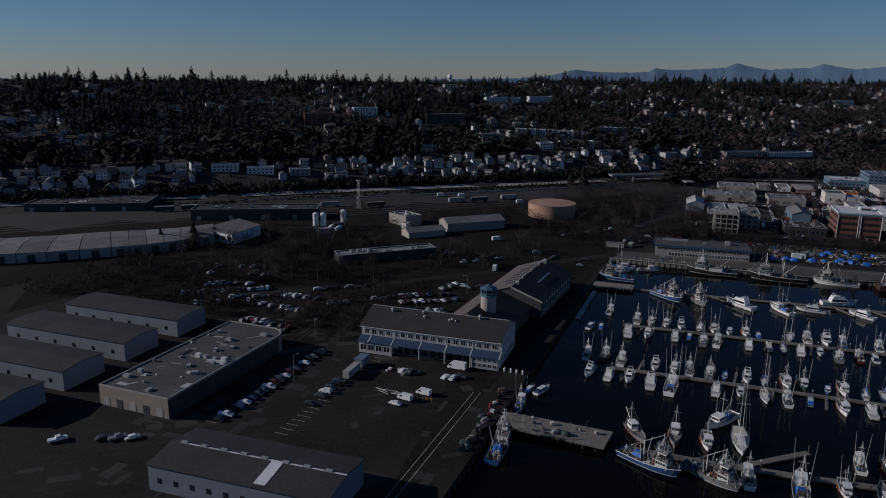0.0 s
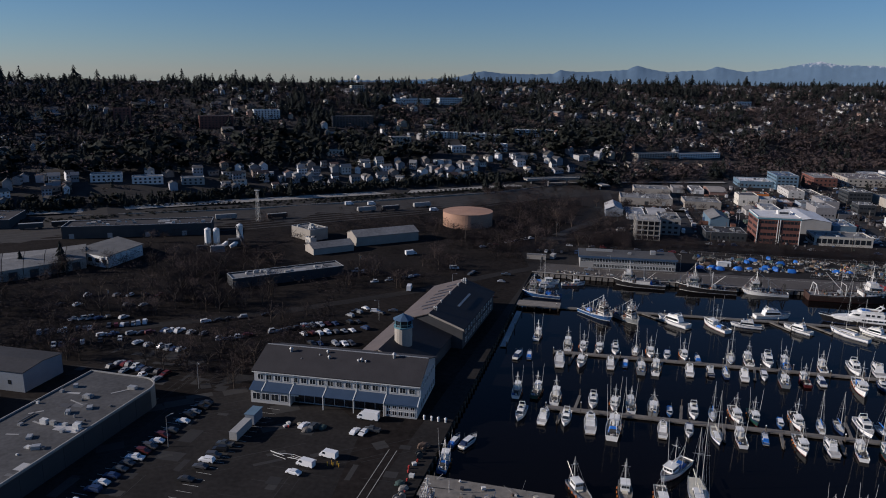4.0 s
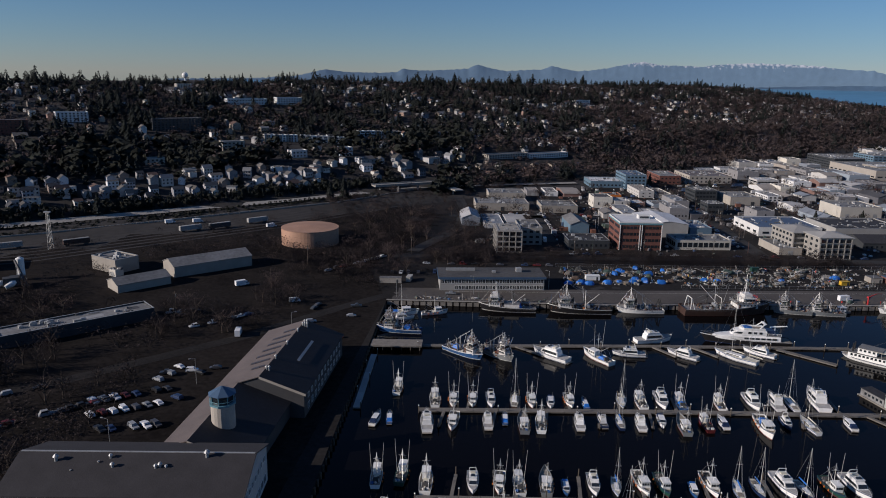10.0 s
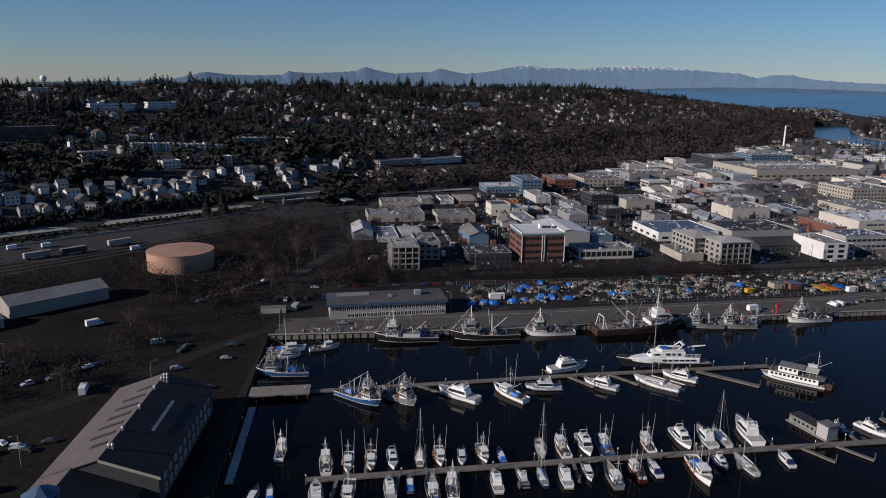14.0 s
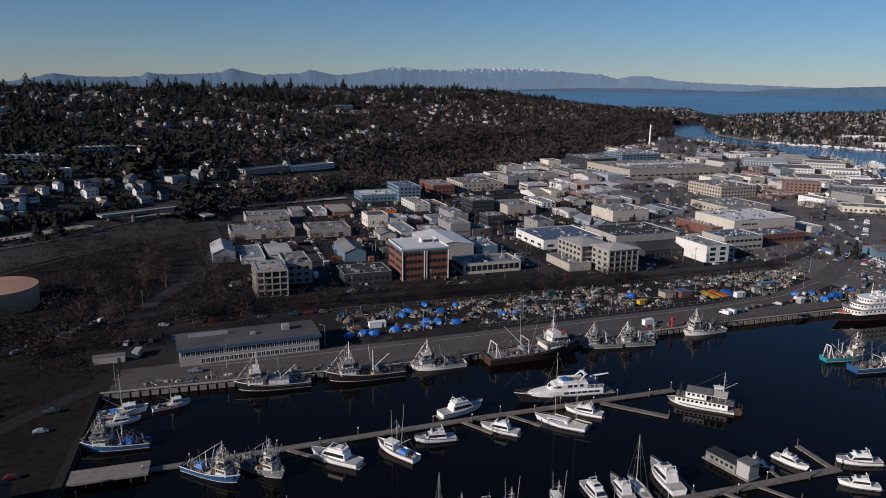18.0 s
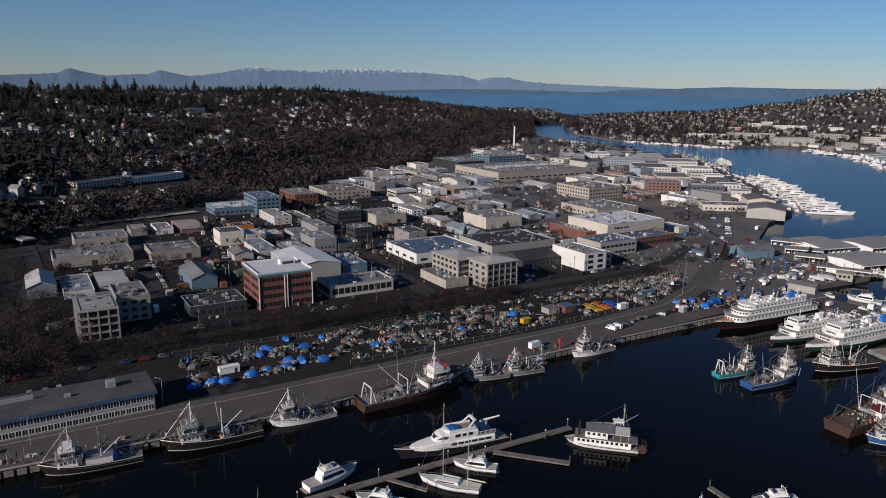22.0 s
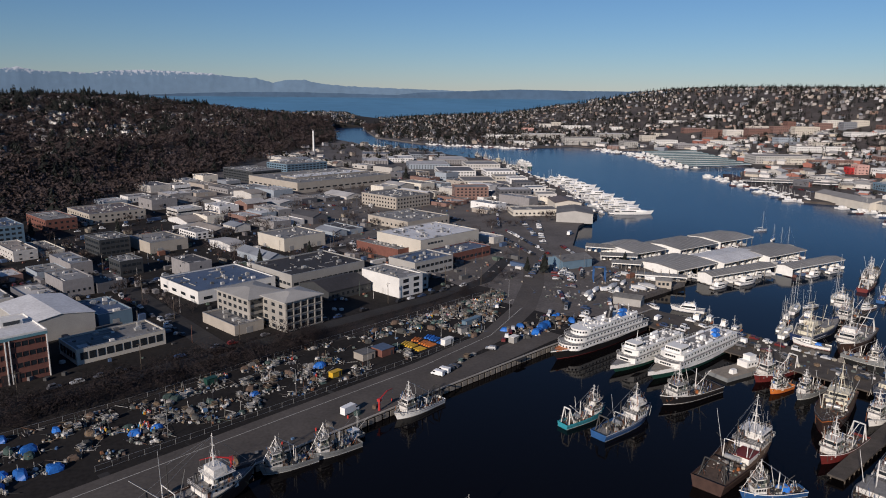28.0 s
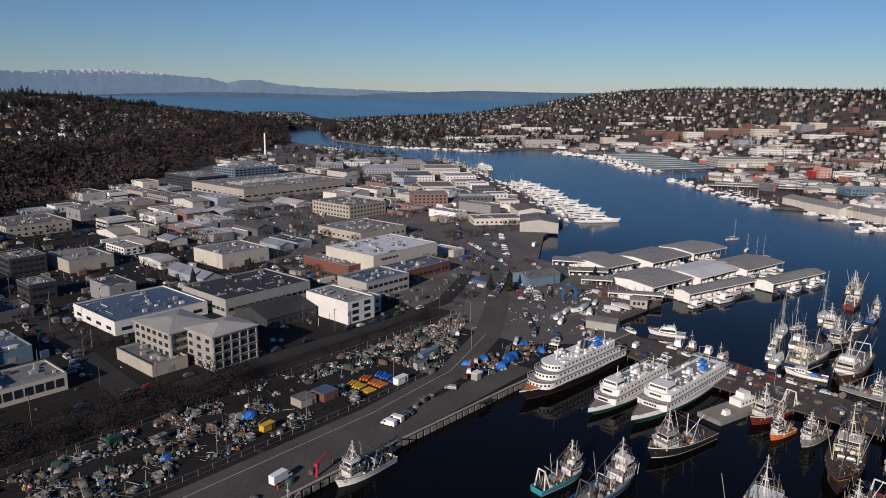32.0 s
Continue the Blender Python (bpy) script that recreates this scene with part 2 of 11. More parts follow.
def ground():
    ring = [Vector(p) for p in WATER_EDGE]
    inner = []
    for i, p in enumerate(ring):
        a, b = ring[i - 1], ring[(i + 1) % len(ring)]
        e1, e2 = (p - a).normalized(), (b - p).normalized()
        nrm = Vector((e1.y + e2.y, -e1.x - e2.x)).normalized()
        inner.append(p + nrm * 0.35)
    pts = [tuple(p) for p in ring] + [tuple(p) for p in inner]
    n = len(ring)
    edges = [(i, (i + 1) % n) for i in range(n)] + [(n + i, n + (i + 1) % n) for i in range(n)]
    grid = []
    for step, lo_x, hi_x, lo_y, hi_y in ((45, -1300, 1500, 100, 2500), (160, -4800, 4800, -4800, 4800)):
        for gx in range(lo_x, hi_x, step):
            for gy in range(lo_y, hi_y, step):
                if step == 160 and -1300 < gx < 1500 and 100 < gy < 2500:
                    continue
                grid.append((gx + rnd.uniform(-0.2, 0.2) * step, gy + rnd.uniform(-0.2, 0.2) * step))
    def near(x, y):
        for a, b in zip(ring, ring[1:] + ring[:1]):
            ab = b - a
            t = max(0, min(1, (Vector((x, y)) - a).dot(ab) / ab.length_squared))
            if (a + ab * t - Vector((x, y))).length < 6:
                return True
        return False
    pts += [g for g in grid if not near(*g)]
    from_cdt = geometry_cdt([Vector(p) for p in pts], edges, [], 0, 1e-5)
    verts, faces = from_cdt[0], from_cdt[2]
    water_poly = [tuple(p) for p in inner]
    orig = from_cdt[3]
    out = []
    for v, o in zip(verts, orig):
        k = min(o) if o else 10**6
        wet = n <= k < 2 * n or (k >= 2 * n and inside(water_poly, v.x, v.y))
        out.append((v.x, v.y, -4.0 if wet else land_height(v.x, v.y)))
    mb = MB()
    mb.v, mb.f = out, [tuple(f) for f in faces]
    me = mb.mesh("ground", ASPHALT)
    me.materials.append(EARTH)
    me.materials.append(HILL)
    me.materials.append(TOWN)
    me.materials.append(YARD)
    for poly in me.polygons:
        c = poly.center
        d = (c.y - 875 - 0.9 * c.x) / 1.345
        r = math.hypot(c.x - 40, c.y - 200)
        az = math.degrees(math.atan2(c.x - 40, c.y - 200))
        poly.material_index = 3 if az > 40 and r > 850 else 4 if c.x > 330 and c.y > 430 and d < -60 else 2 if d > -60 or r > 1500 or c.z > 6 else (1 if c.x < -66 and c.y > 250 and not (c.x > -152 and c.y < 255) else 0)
    return tagged(new("ground", me), "dark asphalt and wooded hill ground round the harbour", "ground", kind="structure")


from mathutils.geometry import delaunay_2d_cdt as geometry_cdt

ground()
wmb = MB()
ring = [(40 + 3500 * math.sin(i * math.pi / 48), 200 + 3500 * math.cos(i * math.pi / 48)) for i in range(96)][::-1]
wmb.add([(x, y, 0) for x, y in ring], [tuple(range(96))])
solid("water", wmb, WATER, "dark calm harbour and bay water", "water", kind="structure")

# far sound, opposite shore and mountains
# Distance haze is put into these blue base colours.
HAZE_FAR = material("haze-coloured far shore", (0.056, 0.1, 0.16), 1.0, vary=0.15, scale=0.004, fine=0.03, bump=0)
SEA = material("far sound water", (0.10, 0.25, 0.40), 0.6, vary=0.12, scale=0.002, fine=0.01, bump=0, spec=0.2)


def polar(az, r, z):
    return (40 + r * math.sin(radians(az)), 200 + r * math.cos(radians(az)), z)


smb = MB()
azs = [a * 0.5 for a in range(-40, 190)]
smb.v = [p for a in azs for p in (polar(a, 3300, 0.3), polar(a, 4750, 74))]
smb.f = [(2 * i, 2 * i + 2, 2 * i + 3, 2 * i + 1) for i in range(len(azs) - 1)]
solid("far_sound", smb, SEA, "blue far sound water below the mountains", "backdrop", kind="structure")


def ridge(name, r, base, profile, mat, label, step=0.15, rough=4.0, octave=0.8, depth=120, dip=None):
    mb = MB()
    a0, a1 = profile[0][0], profile[-1][0]
    steps = int((a1 - a0) / step)
    for i in range(steps + 1):
        a = a0 + i * step
        e = np.interp(a, [p[0] for p in profile], [p[1] for p in profile])
        z = base + e + rough * (noise.noise((a * octave, 0.0, r * 0.1)) + 0.6 * noise.noise((a * octave * 3.1, 5.0, 0.0)) + 0.35 * noise.noise((a * octave * 9, 9.0, 0.0)))
        mb.v.append(polar(a, r, base - 12))
        for j in range(1, 7):
            t = j / 6
            q = 0.5 * noise.noise((a * octave * 0.8 + t * 1.2, t * 1.5, 3.0)) + 0.3 * noise.noise((a * octave * 2.0 + t * 2, t * 3, 7.0))
            mb.v.append(polar(a, r + depth * (t + 0.03 * q * (1 - t)), base + (max(z, base) - base) * t ** 1.15))
    for i in range(steps):
        o = 7 * i
        mb.f += [(o + j, o + 7 + j, o + 8 + j, o + 1 + j) for j in range(6)]
    ob = solid(name, mb, mat, label, "backdrop", kind="structure")
    ob.data.polygons.foreach_set("use_smooth", [True] * len(ob.data.polygons))
    return ob


RANGE = [(-24, 0), (-18, 10), (-14.9, 26), (-13.7, 45), (-12.4, 74), (-10.9, 60), (-8.7, 57), (-6.8, 63), (-6.4, 86), (-4.9, 76), (-2.5, 86), (-1.2, 95), (-0.5, 122), (0.6, 98), (1.8, 82), (3.1, 91), (4.5, 96), (5.4, 122), (6.2, 102), (7.3, 89), (8.6, 98), (10, 119), (10.8, 134), (12.1, 154), (13.4, 134), (14.8, 132), (16.4, 128),
         (17.7, 142), (19.8, 151), (22, 146), (24.2, 137), (25.9, 119), (27.6, 113), (28.7, 86), (29.8, 104), (31.1, 105), (32.4, 82), (34.6, 68), (37.6, 60), (41.7, 50), (48, 24), (54, 0)]


def mountain_material():
    """Rock with distance haze put into its blue base colour, and snow fields towards the tops."""
    m = material("haze-coloured mountains", (0.118, 0.185, 0.262), 1.0, vary=0.1, scale=0.004, fine=0.03, bump=0)
    n, l = m.node_tree.nodes, m.node_tree.links
    geo, sep = n.new("ShaderNodeNewGeometry"), n.new("ShaderNodeSeparateXYZ")
    l.new(geo.outputs["Position"], sep.inputs[0])
    nz = n.new("ShaderNodeTexNoise")
    nz.inputs["Scale"].default_value = 0.05
    nz.inputs["Detail"].default_value = 5
    l.new(geo.outputs["Position"], nz.inputs["Vector"])
    ma = n.new("ShaderNodeMath")
    ma.operation = "MULTIPLY_ADD"
    ma.inputs[1].default_value = 130
    l.new(nz.outputs["Fac"], ma.inputs[0])
    l.new(sep.outputs["Z"], ma.inputs[2])
    mr = n.new("ShaderNodeMapRange")
    mr.inputs["From Min"].default_value, mr.inputs["From Max"].default_value = 268, 292
    l.new(ma.outputs[0], mr.inputs["Value"])
    mix = n.new("ShaderNodeMix")
    mix.data_type = "RGBA"
    tint = [k for k in n if k.bl_idname == "ShaderNodeVectorMath"][0]
    l.new(mr.outputs[0], mix.inputs["Factor"])
    l.new(tint.outputs[0], mix.inputs["A"])
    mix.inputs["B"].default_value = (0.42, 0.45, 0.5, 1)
    l.new(mix.outputs["Result"], n["Principled BSDF"].inputs["Base Color"])
    return m


ridge("mountain_range", 4780, 74, RANGE, mountain_material(), "snow-dusted mountain range on the skyline, blue haze put into its colour", rough=5.5, octave=3.0, depth=60)
ridge("far_shore", 4740, 74, [(14, -6), (19, 2), (22.4, 16), (26.8, 28), (31, 29), (35.5, 22), (38, 18), (39.7, 34), (43.7, 48), (47.2, 60), (51.3, 55), (54.8, 54), (58, 58), (61.7, 60), (75, 45), (90, 30)], HAZE_FAR, "wooded shore across the sound, blue haze put into its colour", rough=2.5, octave=1.2, depth=20)

# ---- building materials ----
ROOFDARK = material("dark bitumen roof", (0.032, 0.031, 0.034), 0.85, vary=0.35, scale=0.08, fine=0.8, bump=0.1)
ROOFGREY = material("grey membrane roof", (0.165, 0.163, 0.16), 0.8, vary=0.35, scale=0.07, fine=0.6, bump=0.05, per_object=0.25)
ROOFWHITE = material("white membrane roof", (0.62, 0.62, 0.62), 0.6, vary=0.2, scale=0.1, fine=0.8, bump=0.05)
ROOFBLUE = material("blue grey metal roof", (0.085, 0.115, 0.175), 0.5, 0.1, vary=0.3, scale=0.08, fine=0.8, bump=0.05)
ROOFBROWN = material("brown shingle roof", (0.034, 0.031, 0.033), 0.9, vary=0.25, scale=0.2, fine=3, bump=0.4)
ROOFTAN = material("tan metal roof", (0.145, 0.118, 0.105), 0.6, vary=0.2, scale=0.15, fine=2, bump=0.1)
BLUEAWN = material("blue metal awning", (0.042, 0.07, 0.12), 0.45, 0.1, vary=0.15, scale=0.3)
CLAPBOARD = material("pale grey siding", (0.42, 0.42, 0.41), 0.7, vary=0.12, scale=0.3, fine=4)
BLUESIDING = material("pale blue metal siding", (0.19, 0.215, 0.25), 0.55, vary=0.12, scale=0.2, fine=2)
REDBRICK = material("red brick", (0.16, 0.066, 0.05), 0.85, vary=0.25, scale=0.4, fine=8, bump=0.3)
BRICKBAND = material("dark window band", (0.05, 0.04, 0.04), 0.3, vary=0.2)
WALLGREY = material("grey rendered wall", (0.33, 0.32, 0.30), 0.8, vary=0.15, scale=0.15, fine=2, per_object=0.15)
WALLWHITE = material("white rendered wall", (0.66, 0.65, 0.62), 0.75, vary=0.12, scale=0.15, fine=2)
WALLCREAM = material("cream rendered wall", (0.53, 0.49, 0.42), 0.8, vary=0.12, scale=0.15, fine=2, per_object=0.1)
WALLTAN = material("tan block wall", (0.34, 0.305, 0.26), 0.85, vary=0.15, scale=0.2, fine=3, per_object=0.15)
WALLDARK = material("charcoal cladding", (0.042, 0.045, 0.048), 0.6, vary=0.2, scale=0.2)
WALLBLUE = material("blue grey cladding", (0.12, 0.19, 0.25), 0.6, vary=0.15, scale=0.2)
TANKPAINT = material("salmon tank paint", (0.3910, 0.2295, 0.1530), 0.7, vary=0.2, scale=0.1, fine=1.5)
WALLMIX = palette_material("mixed wall paint", [(0.42, 0.40, 0.37), (0.6, 0.59, 0.57), (0.24, 0.23, 0.23), (0.34, 0.3, 0.26), (0.7, 0.69, 0.67), (0.2, 0.22, 0.25), (0.45, 0.42, 0.37), (0.2, 0.12, 0.1), (0.5, 0.48, 0.45), (0.1, 0.1, 0.11), (0.28, 0.32, 0.36), (0.62, 0.58, 0.5)], 0.8, "object")
ROOFMIX = palette_material("mixed flat roofs", [(0.22, 0.22, 0.22), (0.12, 0.12, 0.13), (0.36, 0.35, 0.34), (0.5, 0.5, 0.5), (0.17, 0.16, 0.15), (0.2, 0.22, 0.25), (0.28, 0.25, 0.22), (0.06, 0.06, 0.065), (0.42, 0.41, 0.4)], 0.8, "object", 0.3, 0.08)
ROOFBAY = material("pale weathered roof sheets", (0.17, 0.165, 0.155), 0.75, vary=0.35, scale=0.15, fine=1.2, per_object=0.35)
HVAC = material("rooftop unit metal", (0.38, 0.38, 0.37), 0.5, 0.3, vary=0.2)
FRAME_W = material("white window frame", (0.65, 0.65, 0.62), 0.5, vary=0.08, bump=0)

ROOFTOPS = []
_win = {}


def window_mesh(w, h):
    """A framed pane: frame bars and recessed glass in one small unit, facing -y, with its base centre at 0."""
    key = (round(w, 2), round(h, 2))
    if key not in _win:
        fr, gl = MB(), MB()
        b = min(0.14, w * 0.12)
        for x, z, sx, sz in ((0, 0, w, b), (0, h - b, w, b), (-w / 2 + b / 2, b, b, h - 2 * b), (w / 2 - b / 2, b, b, h - 2 * b), (0, b, b * 0.7, h - 2 * b)):
            fr.box(x, -0.05, z, sx, 0.14, sz)
        gl.box(0, -0.01, b, w - 2 * b, 0.06, h - 2 * b)
        _win[key] = (fr.mesh("window", FRAME_W), gl.mesh("pane", GLASS))
    return _win[key]


_plain = {}


def pane_mesh(w, h, mat=None):
    key = (round(w, 2), round(h, 2), mat.name if mat else "")
    if key not in _plain:
        mb = MB()
        mb.box(0, -0.03, 0, w, 0.1, h, top=0.98)
        _plain[key] = mb.mesh("window", mat or GLASS)
    return _plain[key]


def window_row(parent, x0, x1, y, z, n, w, h, facing=0, framed=True, joined=False):
    """n windows along one wall. facing: 0 front (-y), 1 right (+x), 2 back, 3 left (-x); x0..x1 runs along that wall."""
    if joined:
        mb = MB()
        for i in range(n):
            u = x0 + (x1 - x0) * (i + 0.5) / n
            if facing in (0, 2):
                mb.box(u, y, z, w, 0.12, h)
            else:
                mb.box(y, u, z, 0.12, w, h)
        tagged(part("glazing", mb, GLASS, parent), kind="stuff")
        return
    for i in range(n):
        u = x0 + (x1 - x0) * (i + 0.5) / n
        m = {0: pose(u, y, z), 1: pose(y, u, z, 0, 0, 90), 2: pose(u, y, z, 0, 0, 180), 3: pose(y, u, z, 0, 0, -90)}[facing]
        if framed:
            fr, gl = window_mesh(w, h)
            win = part("window", fr, None, parent, m=m)
            part("pane", gl, None, win)
        else:
            part("window", pane_mesh(w, h), None, parent, m=m)


def flat_building(name, x, y, w, d, h, wall, roof, label, category="building", rz=4.0, z=2.5, floors=0, pitch=4.0, wh=1.6, ww=1.8, sides="03", units=2, framed=False, group="", parapet=0.6, seed=0, door=True):
    """A flat-roofed building whose front left corner stands on x, y."""
    r = random.Random(seed or int(x * 7 + y * 13))
    wl = MB()
    t = 0.35
    out, inn = ((0, 0), (w, 0), (w, d), (0, d)), ((t, t), (w - t, t), (w - t, d - t), (t, d - t))
    wl.add([(*p, -0.6) for p in out] + [(*p, h) for p in out] + [(*p, h) for p in inn] + [(*p, -0.6) for p in inn],
           [f for i in range(4) for f in ((i, (i + 1) % 4, 4 + (i + 1) % 4, 4 + i), (4 + i, 4 + (i + 1) % 4, 8 + (i + 1) % 4, 8 + i), (8 + i, 8 + (i + 1) % 4, 12 + (i + 1) % 4, 12 + i))])
    if group:
        ob = solid(name, wl, wall, label, category, group)
        ob.matrix_basis = pose(x, y, z, 0, 0, rz)
    else:
        ob = thing(name, pose(x, y, z, 0, 0, rz), label, category, group)
        part("wall", wl, wall, ob)
    rf = MB()
    rf.box(w / 2, d / 2, h - parapet - 0.2, w - 2 * t - 0.01, d - 2 * t - 0.01, 0.2)
    part("roof", rf, roof, ob)
    cp = MB()
    for bx, by, sx, sy in ((w / 2, t / 2, w + 0.16, t + 0.16), (w / 2, d - t / 2, w + 0.16, t + 0.16), (t / 2, d / 2, t + 0.16, d - 2 * t - 0.2), (w - t / 2, d / 2, t + 0.16, d - 2 * t - 0.2)):
        cp.box(bx, by, h, sx, sy, 0.12)
    if not group:
        part("coping", cp, HVAC, ob)
    ROOFTOPS.append((x, y, w, d, h - parapet + z, rz))
    for k in range(0 if group else units):
        u = MB()
        sx, sy, sz = r.uniform(1.2, 3.2), r.uniform(1.2, 2.6), r.uniform(0.7, 1.6)
        ux, uy = r.uniform(0.15, 0.85) * w, r.uniform(0.15, 0.85) * d
        u.box(ux, uy, h - parapet, sx, sy, sz)
        u.box(ux, uy, h - parapet + sz, sx * 0.6, sy * 0.6, 0.25)
        part("rooftop_unit", u, HVAC, ob)
    if floors:
        fh = (h - parapet - 0.4) / floors
        far = y > 690 or group != ""
        if group:
            mb = MB()
            for fl in range(floors):
                zz, hh = fl * fh + fh * 0.32, min(wh, fh * 0.58)
                for i in range(max(1, int((w - 2) / pitch))):
                    mb.box(1 + (w - 2) * (i + 0.5) / max(1, int((w - 2) / pitch)), 0, zz, ww, 0.12, hh)
                for i in range(max(1, int((d - 2) / pitch))):
                    mb.box(0, 1 + (d - 2) * (i + 0.5) / max(1, int((d - 2) / pitch)), zz, 0.12, ww, hh)
            tagged(part("glazing", mb, GLASS, ob), kind="stuff")
            floors = 0
            door = False
        for fl in range(floors):
            zz = fl * fh + fh * 0.32
            hh = min(wh, fh * 0.58)
            if "0" in sides:
                window_row(ob, 1, w - 1, 0, zz, max(1, int((w - 2) / pitch)), ww, hh, 0, framed, far)
            if "3" in sides:
                window_row(ob, 1, d - 1, 0, zz, max(1, int((d - 2) / pitch)), ww, hh, 3, framed, far)
            if "1" in sides:
                window_row(ob, 1, d - 1, w, zz, max(1, int((d - 2) / pitch)), ww, hh, 1, framed, far)
    if door and not floors:
        n = max(1, int(w / 12))
        for i in range(n):
            mb = MB()
            mb.box(w * (i + 0.5) / n, -0.04, 0, 3.2, 0.1, min(3.4, h * 0.6))
            part("door", mb, WALLDARK if i % 2 else HVAC, ob)
    return ob


def gable_building(name, x, y, w, d, h, rise, wall, roof, label, along="x", rz=0.0, z=2.5, category="building", group="", windows=0):
    ob = thing(name, pose(x, y, z, 0, 0, rz), label, category, group)
    mb = MB()
    if along == "x":
        prof = [(0, -0.6), (d, -0.6), (d, h), (d / 2, h + rise), (0, h)]
        n = 5
        mb.add([(0, a, b) for a, b in prof] + [(w, a, b) for a, b in prof], [tuple(range(n))[::-1], tuple(range(n, 2 * n))] + [(i, (i + 1) % n, n + (i + 1) % n, n + i) for i in range(n)])
    else:
        prof = [(0, -0.6), (w, -0.6), (w, h), (w / 2, h + rise), (0, h)]
        n = 5
        mb.add([(a, 0, b) for a, b in prof] + [(a, d, b) for a, b in prof], [tuple(range(n)), tuple(range(n, 2 * n))[::-1]] + [(i, n + i, n + (i + 1) % n, (i + 1) % n) for i in range(n)])
    part("wall", mb, wall, ob)
    rf = MB()
    rf.gable(0, 0, w, d, h + 0.03, rise, along)
    part("roof", rf, roof, ob)
    if windows:
        window_row(ob, 1, w - 1, 0, h * 0.35, windows, 1.4, min(1.6, h * 0.4), 0, False)
    return ob


# ---- the terminal: long hall, tower, shops ----
def terminal_hall():
    """Two-storey shop hall; a lean-to of blue metal roofs runs along its front over shop bays and an open arcade."""
    ob = thing("terminal_hall", pose(-136.4, 253.6, 2.5, 0, 0, 3.0), "long two-storey pale grey hall with dark roof and blue awnings", "building")
    w, d, h, rise = 59.8, 26.0, 10.6, 4.7
    mb = MB()
    prof = [(0, -0.6), (d, -0.6), (d, h), (d / 2, h + rise), (0, h)]
    mb.add([(0, a, b) for a, b in prof] + [(w, a, b) for a, b in prof], [(4, 3, 2, 1, 0), (5, 6, 7, 8, 9)] + [(i, (i + 1) % 5, 5 + (i + 1) % 5, 5 + i) for i in range(5)])
    part("wall", mb, CLAPBOARD, ob)
    rf = MB()
    rf.gable(0, 0, w, d, h + 0.04, rise, "x", 0.7, 0.3)
    part("roof", rf, ROOFBROWN, ob)
    rc = MB()
    rc.box(w / 2, d / 2, h + rise + 0.26, w + 0.6, 0.5, 0.16)
    part("ridge_cap", rc, HVAC, ob, "pale metal ridge cap")
    gt = MB()
    gt.box(w / 2, -0.78, h - 0.32, w + 1.0, 0.2, 0.22)
    part("gutter", gt, FRAME_W, ob, "white gutter")
    window_row(ob, 0.8, w - 0.8, 0, 7.35, 18, 2.2, 2.1, 0, True)
    window_row(ob, 2, d - 2, w, 7.4, 7, 1.8, 1.9, 1, True)
    window_row(ob, 2, d - 2, w, 1.0, 7, 2.4, 2.6, 1, True)
    for b0, b1, n, rows in ((0.0, 14.6, 4, ((1.2, 2.9, 2.6),)), (48.6, w, 5, ((0.6, 1.7, 1.7), (3.0, 1.6, 1.3)))):
        mb = MB()
        mb.box((b0 + b1) / 2, -1.6, -0.5, b1 - b0, 3.2, 5.35)
        part("shop_bay", mb, CLAPBOARD, ob)
        for z, ww, hh in rows:
            window_row(ob, b0 + 0.4, b1 - 0.4, -3.2, z, n, ww, hh, 0, True)
    window_row(ob, 15, 48, 0, 0.4, 9, 3.4, 3.6, 0, False)
    sg = MB()
    sg.box(16.4, -3.3, 3.9, 2.8, 0.12, 0.7)
    part("sign_board", sg, FRAME_W, ob, "white shop sign board")
    for k, (a0, a1) in enumerate(((-0.4, 4.2), (4.6, 14.5), (14.9, 26.6), (27.0, 37.5), (37.9, 48.2), (48.6, 60.0))):
        aw = MB()
        aw.add([(a0, 0.0, 6.7), (a1, 0.0, 6.7), (a1, -3.9, 4.95), (a0, -3.9, 4.95), (a0, 0, 6.5), (a1, 0, 6.5), (a1, -3.9, 4.75), (a0, -3.9, 4.75)],
               [(0, 1, 2, 3)[::-1], (4, 5, 6, 7), (0, 1, 5, 4), (1, 2, 6, 5), (2, 3, 7, 6), (3, 0, 4, 7)])
        part("awning", aw, BLUEAWN, ob, "sloping blue metal awning")
        dv = MB()
        dv.add([(a1 + 0.04, 0.0, 6.8), (a1 + 0.36, 0.0, 6.8), (a1 + 0.36, -4.0, 5.05), (a1 + 0.04, -4.0, 5.05), (a1 + 0.04, 0, 6.5), (a1 + 0.36, 0, 6.5), (a1 + 0.36, -4.0, 4.75), (a1 + 0.04, -4.0, 4.75)],
               [(0, 1, 2, 3)[::-1], (4, 5, 6, 7), (0, 1, 5, 4), (1, 2, 6, 5), (2, 3, 7, 6), (3, 0, 4, 7)])
        part("awning_rib", dv, FRAME_W, ob, "white rib between awnings")
        dp = MB()
        dp.box(a1 + 0.2, -0.1, 6.8, 0.28, 0.2, h - 6.9)
        part("downpipe", dp, FRAME_W, ob)
        if 1 <= k < 5:
            po = MB()
            po.box(a1 + 0.2, -3.6, -0.1, 0.28, 0.28, 4.9)
            part("post", po, FRAME_W, ob)
    for ux, uy, big in ((10, 10, 1.3), (21, 9.5, 0.5), (23.5, 11, 0.9), (25, 8.2, 1.0), (36, 8, 0.9), (37, 8.4, 1.0), (38.6, 8.2, 0.7), (15, 7, 0.4), (48, 11.6, 1.4)):
        v = MB()
        z = h + rise * uy / 13
        v.tube((ux, uy, z - 0.5), (ux, uy, z + 1.2 * big), 0.34 * big, n=8)
